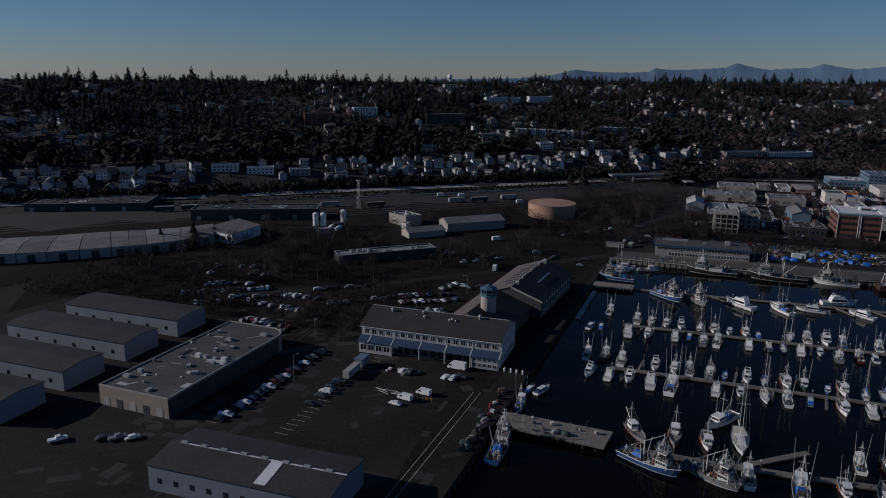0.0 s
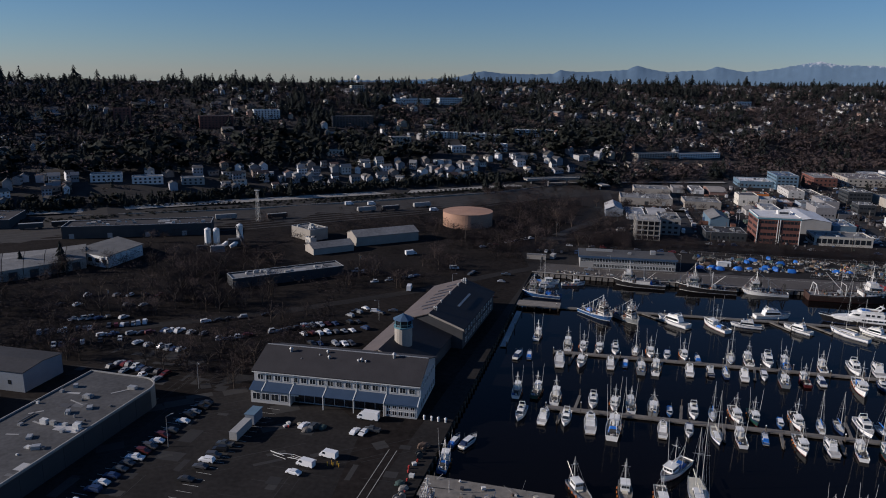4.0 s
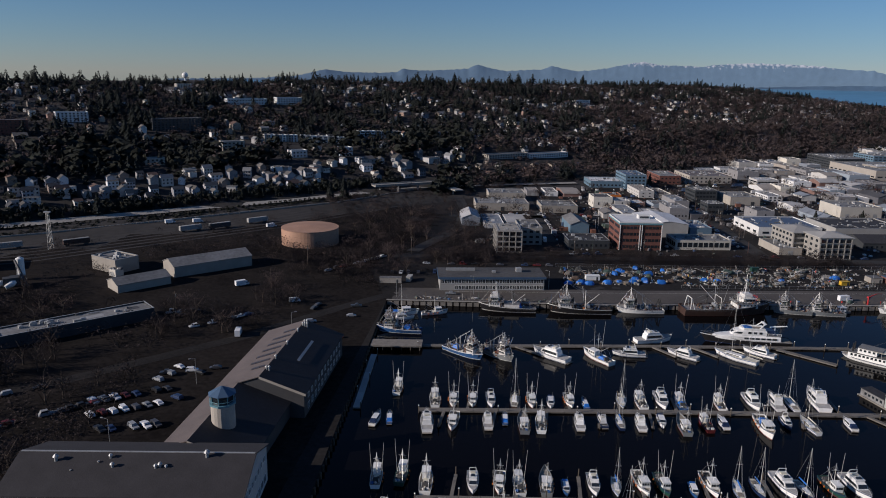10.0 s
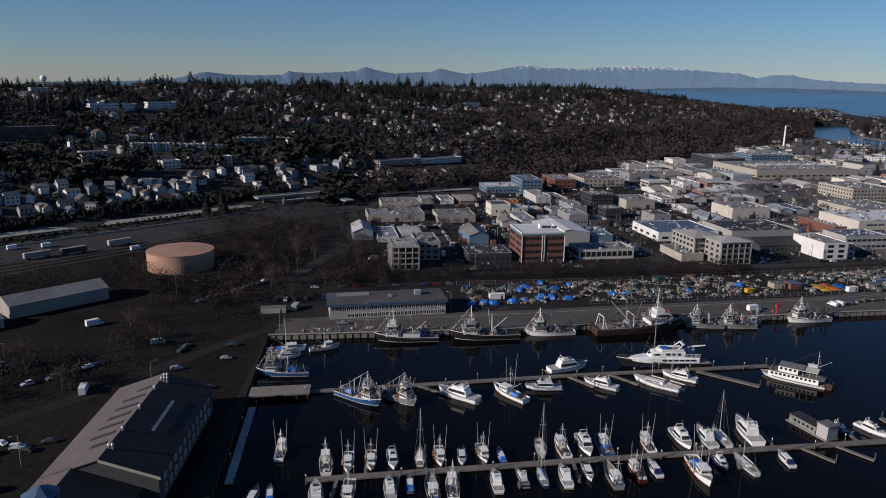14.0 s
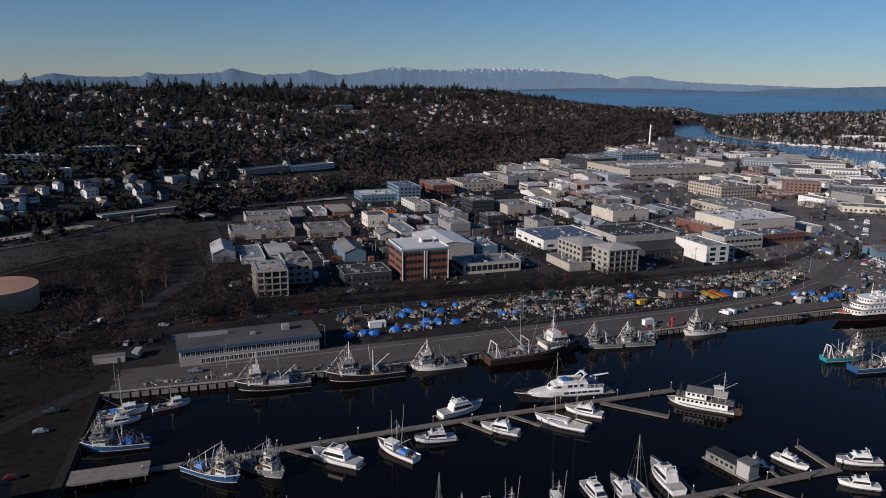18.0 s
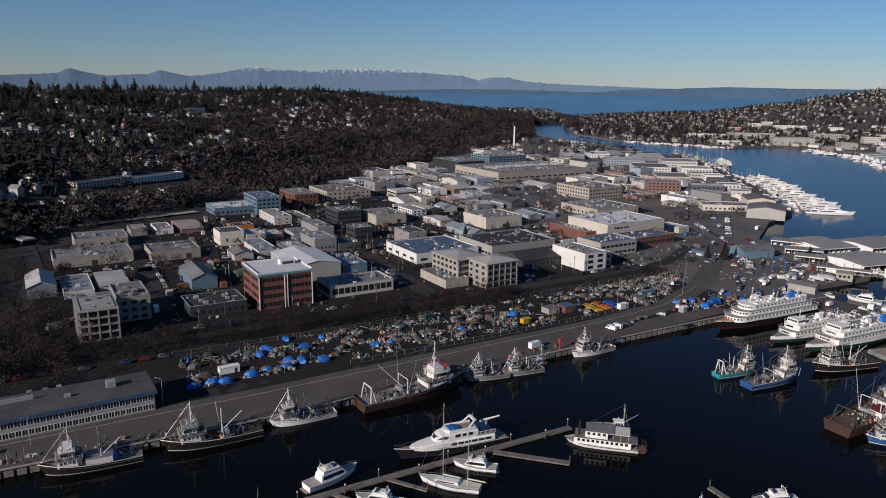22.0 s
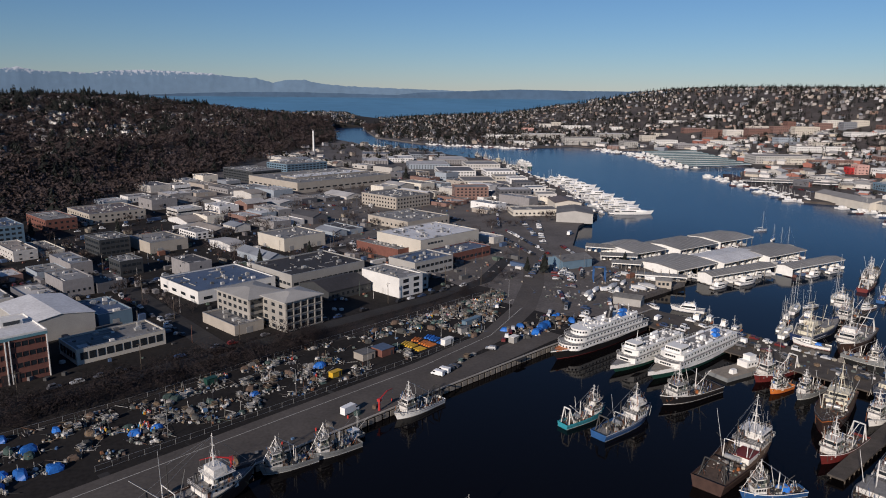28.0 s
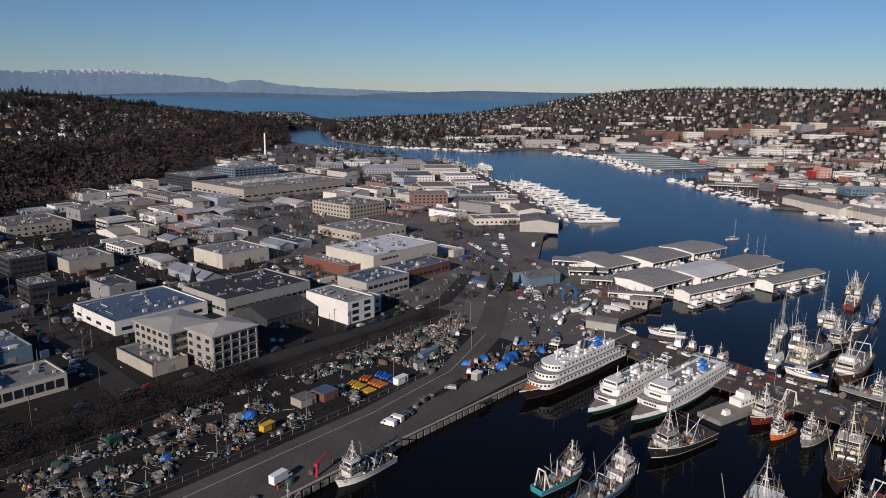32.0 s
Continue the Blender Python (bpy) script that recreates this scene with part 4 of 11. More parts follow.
def grey_office():
    """Pale office of two joined wings under low hipped roofs, with a frame of piers and sills."""
    ob = thing("pale_office", pose(195, 569, 2.5, 0, 0, 6), "pale concrete office with wide dark windows and low hipped grey roof", "building")
    for nm, x, y, w, d, h in (("rear_wing", 0, 14, 22, 28, 14.0), ("front_wing", 8, -4, 22, 19, 14.5)):
        mb = MB()
        mb.box(x + w / 2, y + d / 2, -0.5, w, d, h + 0.5)
        part(nm, mb, CONCRETE, ob)
        rf = MB()
        o = 0.7
        rf.add([(x - o, y - o, h), (x + w + o, y - o, h), (x + w + o, y + d + o, h), (x - o, y + d + o, h), (x - o, y - o, h + 0.4), (x + w + o, y - o, h + 0.4), (x + w + o, y + d + o, h + 0.4), (x - o, y + d + o, h + 0.4), (x + w * 0.4, y + d * 0.42, h + 2.4), (x + w * 0.6, y + d * 0.42, h + 2.4), (x + w * 0.6, y + d * 0.58, h + 2.4), (x + w * 0.4, y + d * 0.58, h + 2.4)],
               [(3, 2, 1, 0), (0, 1, 5, 4), (1, 2, 6, 5), (2, 3, 7, 6), (3, 0, 4, 7), (8, 9, 10, 11), (4, 5, 9, 8), (5, 6, 10, 9), (6, 7, 11, 10), (7, 4, 8, 11)])
        part("roof", rf, WALLGREY, ob, "hipped grey roof")
        front, side = (5, 3) if nm == "front_wing" else (2, 6)
        for fl in range(4):
            z = 0.9 + fl * 3.5
            window_row(ob, x + 0.5, x + w - 0.5, y, z, front, (w - 1) / front - 0.9, 2.0, 0, False)
            window_row(ob, y + 0.5, y + d - 0.5, x, z, side, 2.6, 1.7, 3, False)
            if nm == "front_wing":
                sl = MB()
                sl.box(x + w / 2, y - 0.2, z - 0.45, w + 0.4, 0.5, 0.35)
                part("sill_band", sl, CONCRETE, ob)
        for k in range(front + 1):
            pr = MB()
            pr.box(x + 0.5 + (w - 1) * k / front, y - 0.2, -0.4, 0.6, 0.5, h + 0.3)
            part("pier", pr, CONCRETE, ob)


grey_office()
# Recess shade behind the balconies is put into the near-black wall colour.
co = flat_building("concrete_office", -4, 566, 14.5, 22, 14.5, BRICKBAND, ROOFGREY, "grey concrete office with stacked balconies", floors=4, pitch=3.4, ww=2.6, wh=2.2, units=3)
for k in range(5):
    mb = MB()
    mb.box(7.25, 10.2, k * 3.5 - 0.2, 17.0, 24.6, 0.55)
    part("balcony_slab", mb, CONCRETE, co, "pale concrete floor slab")
for k, (cx, cy) in enumerate(((-1.0, -1.9), (3.0, -1.9), (7.2, -1.9), (11.4, -1.9), (15.4, -1.9), (-1.0, 5), (-1.0, 12), (-1.0, 20))):
    mb = MB()
    mb.box(cx, cy, -0.4, 0.6, 0.6, 14.6)
    part("column", mb, CONCRETE, co)
flat_building("concrete_office", 12, 588, 15, 30, 12, CONCRETE, ROOFGREY, "grey concrete office rear block", floors=3, pitch=3.6, ww=2.4, units=4)
flat_building("black_workshop", 44, 580, 28, 22, 6, WALLDARK, ROOFDARK, "low black painted workshop", floors=1, pitch=3, ww=1.4, units=4)
flat_building("annex", 183, 577, 15.5, 30, 5, WALLTAN, ROOFGREY, "low tan annex with grey roof", units=5)
flat_building("blue_roofed_plant", 192, 637, 48, 44, 7, WALLWHITE, ROOFBLUE, "white plant with wide blue grey roof", floors=1, pitch=9, ww=5, wh=1.6, units=1)
flat_building("low_office", 117, 585, 38, 20, 6.8, WALLCREAM, ROOFGREY, "low cream office with deep flat roof", floors=1, pitch=3.4, ww=2.9, wh=3.2, units=3)
gable_building("white_shed", 108, 624, 29, 44, 9.5, 2.2, WALLGREY, ROOFWHITE, "grey shed with white shallow roof", "y", rz=4)
flat_building("blue_shed", 139, 628, 16, 30, 7, WALLBLUE, ROOFBLUE, "low blue metal sided shed", units=3)
flat_building("dark_roofed_plant", 244, 629, 54, 42, 9, WALLGREY, ROOFDARK, "plant with wide black roof", floors=1, pitch=4, ww=3.2, units=3)
gable_building("dark_gabled_shop", 248, 597, 30, 27, 5, 3.5, WALLDARK, ROOFDARK, "workshop with black pitched roof", "x", rz=4, windows=8)
flat_building("white_office", 281, 577, 18, 32, 11.5, WALLWHITE, ROOFGREY, "white modern office with terraces", floors=3, pitch=5.6, ww=4.2, wh=2.3, units=3, sides="01")
flat_building("white_office", 299, 583, 9, 22, 9, WALLGREY, ROOFGREY, "grey office wing with terraces", floors=2, pitch=3, ww=2.2, units=2, sides="01")
flat_building("blue_grey_office", 315, 604, 34, 24, 10, WALLGREY, ROOFBLUE, "office with blue grey roof and brick base", floors=2, pitch=4, ww=3, units=4, sides="01")
flat_building("brick_store", 351, 618, 48, 20, 7, REDBRICK, ROOFBLUE, "brick store with flat roof", floors=1, pitch=4, ww=3, units=4, sides="01")
flat_building("cream_warehouse", 351, 641, 60, 45, 13.5, WALLCREAM, ROOFWHITE, "large cream warehouse with pale roof", units=6, door=False, parapet=0.4)
flat_building("side_store", 340, 652, 11, 44, 7, REDBRICK, ROOFGREY, "low brick side store", units=3)
flat_building("cream_plant", 293, 722, 36, 34, 9.5, WALLCREAM, ROOFGREY, "cream plant building with grey roof", units=3)
flat_building("long_warehouse", 456, 975, 140, 100, 12, WALLTAN, ROOFGREY, "very large tan warehouse with grey roof", units=16, door=False, floors=1, pitch=9, ww=6)
flat_building("pale_roof_bay", 475, 1010, 110, 30, 13.2, WALLTAN, ROOFWHITE, "raised warehouse bay with white roof", units=6, door=False)
flat_building("grey_shed", 218, 774, 28, 34, 8, WALLTAN, ROOFGREY, "tan shed with grey roof", units=2)
flat_building("glass_office", 189, 787, 21, 26, 11.5, WALLDARK, ROOFGREY, "dark glazed office with roof terrace", floors=3, pitch=3, ww=2.4, units=4)
flat_building("glass_office", 181, 723, 14, 17, 9.5, WALLDARK, ROOFGREY, "small dark glazed office", floors=2, pitch=3, ww=2.4, units=2)
flat_building("red_flats", 471, 818, 46, 52, 12, WALLTAN, ROOFGREY, "tan and grey apartment block", floors=3, pitch=4, units=4)
flat_building("brick_row", 411, 728, 50, 50, 7.5, WALLTAN, ROOFGREY, "low tan block with grey roof", floors=1, pitch=5, units=8)
flat_building("parking_garage", 462, 1090, 42, 70, 14, WALLDARK, ROOFGREY, "dark multi-level parking garage block", floors=4, pitch=6, ww=5, wh=1.2, units=3)
flat_building("blue_grey_office", 556, 1170, 70, 50, 11, WALLBLUE, ROOFGREY, "long blue grey office block", floors=3, pitch=6, ww=4, units=4)
flat_building("blue_office", 139, 862, 22, 40, 15, WALLBLUE, ROOFBLUE, "blue three-storey office block", floors=4, pitch=3.5, ww=2.4, units=2)
flat_building("teal_shop", 104, 868, 34, 34, 7, WALLBLUE, ROOFWHITE, "teal shop with white roof", floors=1, pitch=4, units=2)
flat_building("brick_block", 185, 905, 24, 46, 9.5, REDBRICK, ROOFGREY, "brick block with flat roof", floors=2, pitch=4, units=2)
flat_building("tan_block", 221, 916, 48, 50, 9, WALLTAN, ROOFTAN, "tan block with tan roof", floors=2, pitch=5, units=3)
flat_building("block_store", -6, 767, 34, 25, 8, WALLTAN, ROOFGREY, "plain tan block store building", floors=1, pitch=6, units=2)
flat_building("block_store", -18, 716, 46, 30, 6.5, WALLTAN, ROOFGREY, "long low tan block store", units=3)
flat_building("block_store", 38, 712, 31, 28, 6.5, WALLTAN, ROOFGREY, "plain tan block store building", units=2)
gable_building("blue_gabled_shop", 52, 632, 14, 34, 6, 3, WALLBLUE, ROOFGREY, "bright blue gabled shop", "y", rz=4)
flat_building("orange_shop", 103, 790, 18, 14, 5, ORANGE, ROOFDARK, "small orange painted shop", units=1)

TAKEN = [(-20, 560, 40, 625), (40, 560, 165, 680), (178, 560, 300, 685), (280, 570, 415, 700), (285, 715, 335, 765), (445, 965, 610, 1090), (178, 715, 250, 815), (405, 720, 520, 875), (455, 1085, 645, 1265),
         (98, 855, 275, 970), (-20, 710, 72, 800), (100, 785, 125, 808)]


def lots():
    """Plain low blocks on the district's remaining lots, between its streets."""
    r = random.Random(11)
    xs = [-30, 32, 86, 140, 210, 262, 330, 392, 446, 520, 580, 640]
    ys = [640, 690, 742, 800, 850, 900, 955, 1010, 1070, 1130, 1190, 1260, 1330, 1400, 1480]
    for i, x in enumerate(xs):
        for j, y in enumerate(ys):
            if y - 875 - 0.9 * x > -90 or (x > 430 and y < 700) or inside(WATER_EDGE, x + 60, y + 10) or inside(WATER_EDGE, x + 20, y):
                continue
            n = 3 if y < 900 else 2
            for k in range(n):
                w, d, h = r.uniform(0.66, 0.98) * 52 / n, r.uniform(18, 44), r.choice((3.6, 4, 4.5, 5, 5.5, 6, 7, 8, 10))
                bx, by = x + k * 52 / n + r.uniform(0, 2), y + r.uniform(0, 10)
                if any(bx + w > a and bx < c and by + d > b and by < e for a, b, c, e in TAKEN):
                    continue
                if r.random() < 0.22:
                    gable_building("workshop", bx, by, w, d, h * 0.75, r.choice((1.2, 2.0, 3.0)), WALLMIX, ROOFMIX, "small gabled workshop in the industrial district", r.choice("xy"), rz=4, group="district blocks")
                else:
                    flat_building("workshop", bx, by, w, d, h, WALLMIX, ROOFMIX, "low flat-roofed workshop in the industrial district", units=r.randint(1, 4), floors=r.choice((0, 1, 1, 2)) if h > 5 else 0, pitch=r.choice((2.6, 3.5, 5, 8, 12)), ww=r.choice((1.1, 1.6, 2.2, 4)), wh=r.choice((0.9, 1.3, 2.2)), group="district blocks")


lots()


def rooftop_clutter():
    """Vents, ducts, hatches and patches over all flat roofs, too many to count."""
    r = random.Random(17)
    mb, pt = MB(), MB()
    for x, y, w, d, z, rz in ROOFTOPS:
        c, s = math.cos(radians(rz)), math.sin(radians(rz))
        for _ in range(int(5 + w * d / 70)):
            u, v = r.uniform(0.06, 0.94) * w, r.uniform(0.06, 0.94) * d
            px, py = x + u * c - v * s, y + u * s + v * c
            k = r.random()
            if k < 0.5:
                q = r.uniform(0.5, 1.3)
                mb.box(px, py, z - 0.02, q, q * r.uniform(0.6, 1.2), r.uniform(0.4, 1.1), rz)
            elif k < 0.66:
                q = r.uniform(1.5, 3)
                mb.box(px, py, z - 0.02, q, q * 0.7, r.uniform(0.9, 1.6), rz)
            elif k < 0.8:
                mb.box(px, py, z + 0.2, r.uniform(3, 8), 0.4, 0.35, rz + r.choice((0, 90)))
            else:
                L, W = min(r.uniform(2, 9), 2 * min(u, w - u) - 1.0), min(r.uniform(0.8, 4), 2 * min(v, d - v) - 1.0)
                if L > 0.5 and W > 0.5:
                    pt.box(px, py, z - 0.02, L, W, 0.05 + 0.002 * (len(pt.v) % 40), rz)
    solid("rooftop_clutter", mb, palette_material("roof plant paint", [(0.4, 0.4, 0.39), (0.6, 0.59, 0.56), (0.22, 0.22, 0.22), (0.3, 0.29, 0.27), (0.1, 0.1, 0.1)], 0.6), "vents, ducts and hatches on flat roofs", "roof plant", kind="stuff")
    solid("roof_patches", pt, palette_material("roof patch felt", [(0.07, 0.07, 0.075), (0.3, 0.3, 0.3), (0.13, 0.13, 0.13), (0.42, 0.41, 0.4)], 0.85), "patched felt strips on flat roofs", "roof patches", kind="stuff")


rooftop_clutter()


def lot_clutter():
    """Containers, pallets, skips, trailers and sheds filling the district's yards, too many to count."""
    r = random.Random(23)
    mb = MB()
    boxes = [(x - 1, y - 1, x + w + 1, y + d + 1) for x, y, w, d, z, rz in ROOFTOPS if abs(rz) < 10 and z < 30]
    for _ in range(2600):
        k = r.random()
        x, y = (r.uniform(-20, 400), r.uniform(576, 860)) if k < 0.6 else (r.uniform(180, 640), r.uniform(760, 1250)) if k < 0.94 else (r.uniform(346, 440), r.uniform(478, 700))
        if inside(WATER_EDGE, x + 4, y) or inside(WATER_EDGE, x, y - 4) or y - 875 - 0.9 * x > -95 or any(a < x < c and b < y < d for a, b, c, d in boxes):
            continue
        if any(abs(x - q) < 6 for q in (172, 32)) or abs(y - 696 - (x + 40) * 0.045) < 6 or 360 < x < 480 and abs((y - 548) - (x - 360) * 0.9) < 9:
            continue
        q = r.random()
        if q < 0.07:
            mb.box(x, y, 2.5, 6.1 if q < 0.05 else 12, 2.4, 2.6, r.choice((4, 94)))
        elif q < 0.16:
            mb.box(x, y, 2.5, r.uniform(2, 5), r.uniform(2, 4), r.uniform(1.4, 3), r.choice((4, 94)))
        elif q < 0.9:
            u = r.uniform(0.6, 1.8)
            mb.box(x, y, 2.5, u * r.uniform(0.7, 1.5), u, u * r.uniform(0.4, 0.9), r.uniform(0, 90), r.uniform(0.8, 1))
        else:
            mb.tube((x, y, 2.5), (x, y, 2.5 + r.uniform(4, 9)), 0.12, 0.08, 5)
    solid("yard_stores", mb, palette_material("yard store paint", [(0.3, 0.29, 0.28), (0.1, 0.1, 0.1), (0.2, 0.19, 0.19), (0.2, 0.09, 0.06), (0.55, 0.54, 0.52), (0.06, 0.1, 0.18), (0.05, 0.05, 0.05), (0.22, 0.19, 0.15), (0.08, 0.11, 0.09), (0.14, 0.13, 0.13)], 0.8), "containers, pallets and skips in district yards", "yard stores", kind="stuff")


lot_clutter()
wh = [o for o in bpy.data.objects if o.name == "cream_warehouse"][0]
for k, (u, wd) in enumerate(((8, 2.2), (11, 2.8), (14.4, 2.4), (18, 2.2), (20.8, 1.6))):
    mb = MB()
    mb.box(u, -0.05, 9.6, wd, 0.12, 1.3)
    part("sign_bar", mb, WALLDARK, wh)
st = thing("chimney_stack", pose(745, 1400, 2.5), "slim white chimney stack", "chimney")
mb = MB()
mb.tube((0, 0, 0), (0, 0, 42), 1.8, 1.3, 12)
part("shaft", mb, WHITEPAINT, st)

# ---- docks and quay ----
PLANKS = material("dock concrete", (0.155, 0.14, 0.122), 0.9, vary=0.3, scale=0.3, fine=3)


def strip(mb, a, b, width, z0, z1):
    a, b = Vector(a), Vector(b)
    d = (b - a).normalized()
    s = Vector((-d.y, d.x)) * width / 2
    mb.prism([tuple(a - s), tuple(b - s), tuple(b + s), tuple(a + s)], z0, z1)


def dock(name, pts, width, label, fingers=(), z=0.75, mat=None, pile_step=12.0):
    ob = thing(name, pose(0, 0, 0), label, "dock")
    for a, b in zip(pts, pts[1:]):
        n = max(1, int((Vector(b) - Vector(a)).length / 6))
        for i in range(n):
            p, q = Vector(a).lerp(Vector(b), i / n), Vector(a).lerp(Vector(b), (i + 0.985) / n)
            mb = MB()
            strip(mb, p, q, width, z - 0.5, z)
            part("deck_section", mb, mat or PLANKS, ob)
        m = max(1, int((Vector(b) - Vector(a)).length / pile_step))
        for i in range(m + 1):
            p = Vector(a).lerp(Vector(b), i / m)
            d = (Vector(b) - Vector(a)).normalized()
            p = p + Vector((-d.y, d.x)) * (width / 2 + 0.25) * (1 if i % 2 else -1)
            mb = MB()
            mb.tube((p.x, p.y, -4), (p.x, p.y, z + 2.2), 0.2, 0.18, 7)
            nf = len(mb.f)
            mb.tube((p.x, p.y, z + 2.2), (p.x, p.y, z + 2.6), 0.24, 0.03, 7)
            post = part("mooring_post", mb, PILE, ob)
            post.data.materials.append(WHITEPAINT)
            for poly in list(post.data.polygons)[nf:]:
                poly.material_index = 1
    for (ax, ay), (bx, by), fw in fingers:
        mb = MB()
        strip(mb, (ax, ay), (bx, by), fw, z - 0.5, z - 0.01)
        part("finger", mb, mat or PLANKS, ob)
        mb = MB()
        mb.tube((bx, by, -4), (bx, by, z + 2.4), 0.19, 0.17, 7)
        part("mooring_post", mb, PILE, ob)
    return ob


dock("floating_dock", [(-44, 396), (62, 404), (146, 408)], 2.6, "long grey floating dock with piles", [((113, 404.5), (131, 388), 2.4), ((-2, 399), (10, 388), 1.4), ((58, 404), (66, 392), 1.4), ((75, 405), (84, 393), 1.4)])
dock("floating_dock", [(-39, 334), (44, 338.6), (162, 343)], 2.6, "long grey floating dock with piles", [((130, 342), (137, 331), 1.3), ((160, 343), (160, 358.5), 2.0), ((96, 341), (92, 330), 1.3), ((118, 341.5), (124, 331), 1.3)] + [((x, 334 + (x + 39) * 0.05), (x - 1.5, 322 + (x + 39) * 0.05), 1.0) for x in (-30, -12, 6, 24, 42, 60)] + [((x, 334 + (x + 39) * 0.05), (x + 1, 346 + (x + 39) * 0.05), 1.0) for x in (-22, -4, 14, 32, 52, 70, 90, 110, 140)])
dock("floating_dock", [(-36, 279.3), (110, 284.5)], 2.6, "long grey floating dock with piles", [((x, 280 + (x + 36) * 0.035), (x - 1, 268 + (x + 36) * 0.035), 1.0) for x in (-30, -12, 6, 24, 42, 60, 80, 100)] + [((x, 280 + (x + 36) * 0.035), (x + 1, 292 + (x + 36) * 0.035), 1.0) for x in (-26, -8, 10, 28, 46, 64, 84, 102)])
dock("floating_dock", [(-20, 215), (5, 215.5), (120, 226)], 2.8, "long grey floating dock with piles", [((12, 217), (32, 234), 2.4), ((40, 219), (44, 206), 1.2), ((66, 221), (70, 208), 1.2)])
dock("gangway_float", [(-61, 334), (-61.5, 384)], 2.4, "pale narrow float along the quay wall", mat=WALLGREY)


DARKPLANK = material("dark pier planks", (0.075, 0.064, 0.054), 0.9, vary=0.45, scale=0.3, fine=3)


def timber_pier(name, poly, z, label, seed=1):
    ob = thing(name, pose(0, 0, 0), label, "pier")
    mb = MB()
    mb.prism(poly, z - 0.6, z)
    part("deck", mb, DARKPLANK if "ship" in name else DOCKWOOD, ob)
    xs, ys = [p[0] for p in poly], [p[1] for p in poly]
    pm = MB()
    x = min(xs) + 1.2
    while x < max(xs):
        y = min(ys) + 1.2
        while y < max(ys):
            edge = inside(poly, x, y) and not (inside(poly, x - 5, y) and inside(poly, x + 5, y) and inside(poly, x, y - 5) and inside(poly, x, y + 5))
            if edge:
                pm.tube((x, y, -4), (x, y, z - 0.5), 0.22, 0.2, 6)
            y += 4
        x += 4
    tagged(part("support_posts", pm, PILE, ob), kind="stuff")
    return ob


timber_pier("work_pier", [(-64, 221.5), (-64, 211), (-28, 209), (-27, 221)], 2.3, "broad weathered timber work pier")
timber_pier("timber_pier", [(-64, 398), (-64, 390), (-42, 391), (-42, 399)], 2.2, "timber pier with orange railings")
timber_pier("ship_pier", [(347, 474), (340, 425), (340, 340), (352, 330), (366, 380), (372, 425), (372, 474)], 2.3, "broad ship pier with vehicles and gear on deck")
timber_pier("ship_pier", [(262, 345), (262, 340), (345, 339), (345, 345)], 1.9, "dark timber pier between work boats")


def quay_fender():
    """Timber fender wall along the west quay."""
    ob = thing("quay_fender", pose(0, 0, 0), "timber fender wall with pale caps along the quay", "quay", kind="structure")
    line = [Vector(p) for p in WATER_EDGE[1:8]]
    for a, b in zip(line, line[1:]):
        n = max(1, int((b - a).length / 3.4))
        d = (b - a).normalized()
        out = Vector((d.y, -d.x))
        for i in range(n):
            p = a.lerp(b, (i + 0.5) / n) + out * 0.55
            mb = MB()
            mb.box(p.x, p.y, 0.2, 2.6, 0.35, 1.9, math.degrees(math.atan2(d.y, d.x)))
            part("fender_panel", mb, DOCKWOOD, ob)
        mb = MB()
        strip(mb, a, b, 0.7, 2.45, 2.85)
        part("kerb", mb, CONCRETE, ob)


quay_fender()
mb = MB()
for yy in range(60, 452, 4):
    mb.box(-64.1, yy, -1, 0.5, 0.5, 3.2)
solid("quay_wall_piles", mb, PILE, "dark timber piles along the south quay", "quay", kind="structure")

# ---- boats ----
CLUTTER = palette_material("mixed deck clutter", [(0.05, 0.048, 0.045), (0.3, 0.3, 0.29), (0.62, 0.6, 0.55), (0.12, 0.05, 0.03), (0.16, 0.14, 0.11), (0.03, 0.03, 0.035), (0.3, 0.1, 0.03), (0.22, 0.21, 0.2), (0.03, 0.1, 0.28), (0.04, 0.035, 0.03), (0.09, 0.06, 0.045), (0.1, 0.12, 0.1), (0.5, 0.47, 0.4), (0.07, 0.065, 0.06)], 0.8)
SHIPCLUTTER = palette_material("ship deck fittings", [(0.7, 0.69, 0.66), (0.3, 0.3, 0.3), (0.66, 0.64, 0.6), (0.45, 0.44, 0.42), (0.1, 0.1, 0.1), (0.72, 0.71, 0.69)], 0.6)


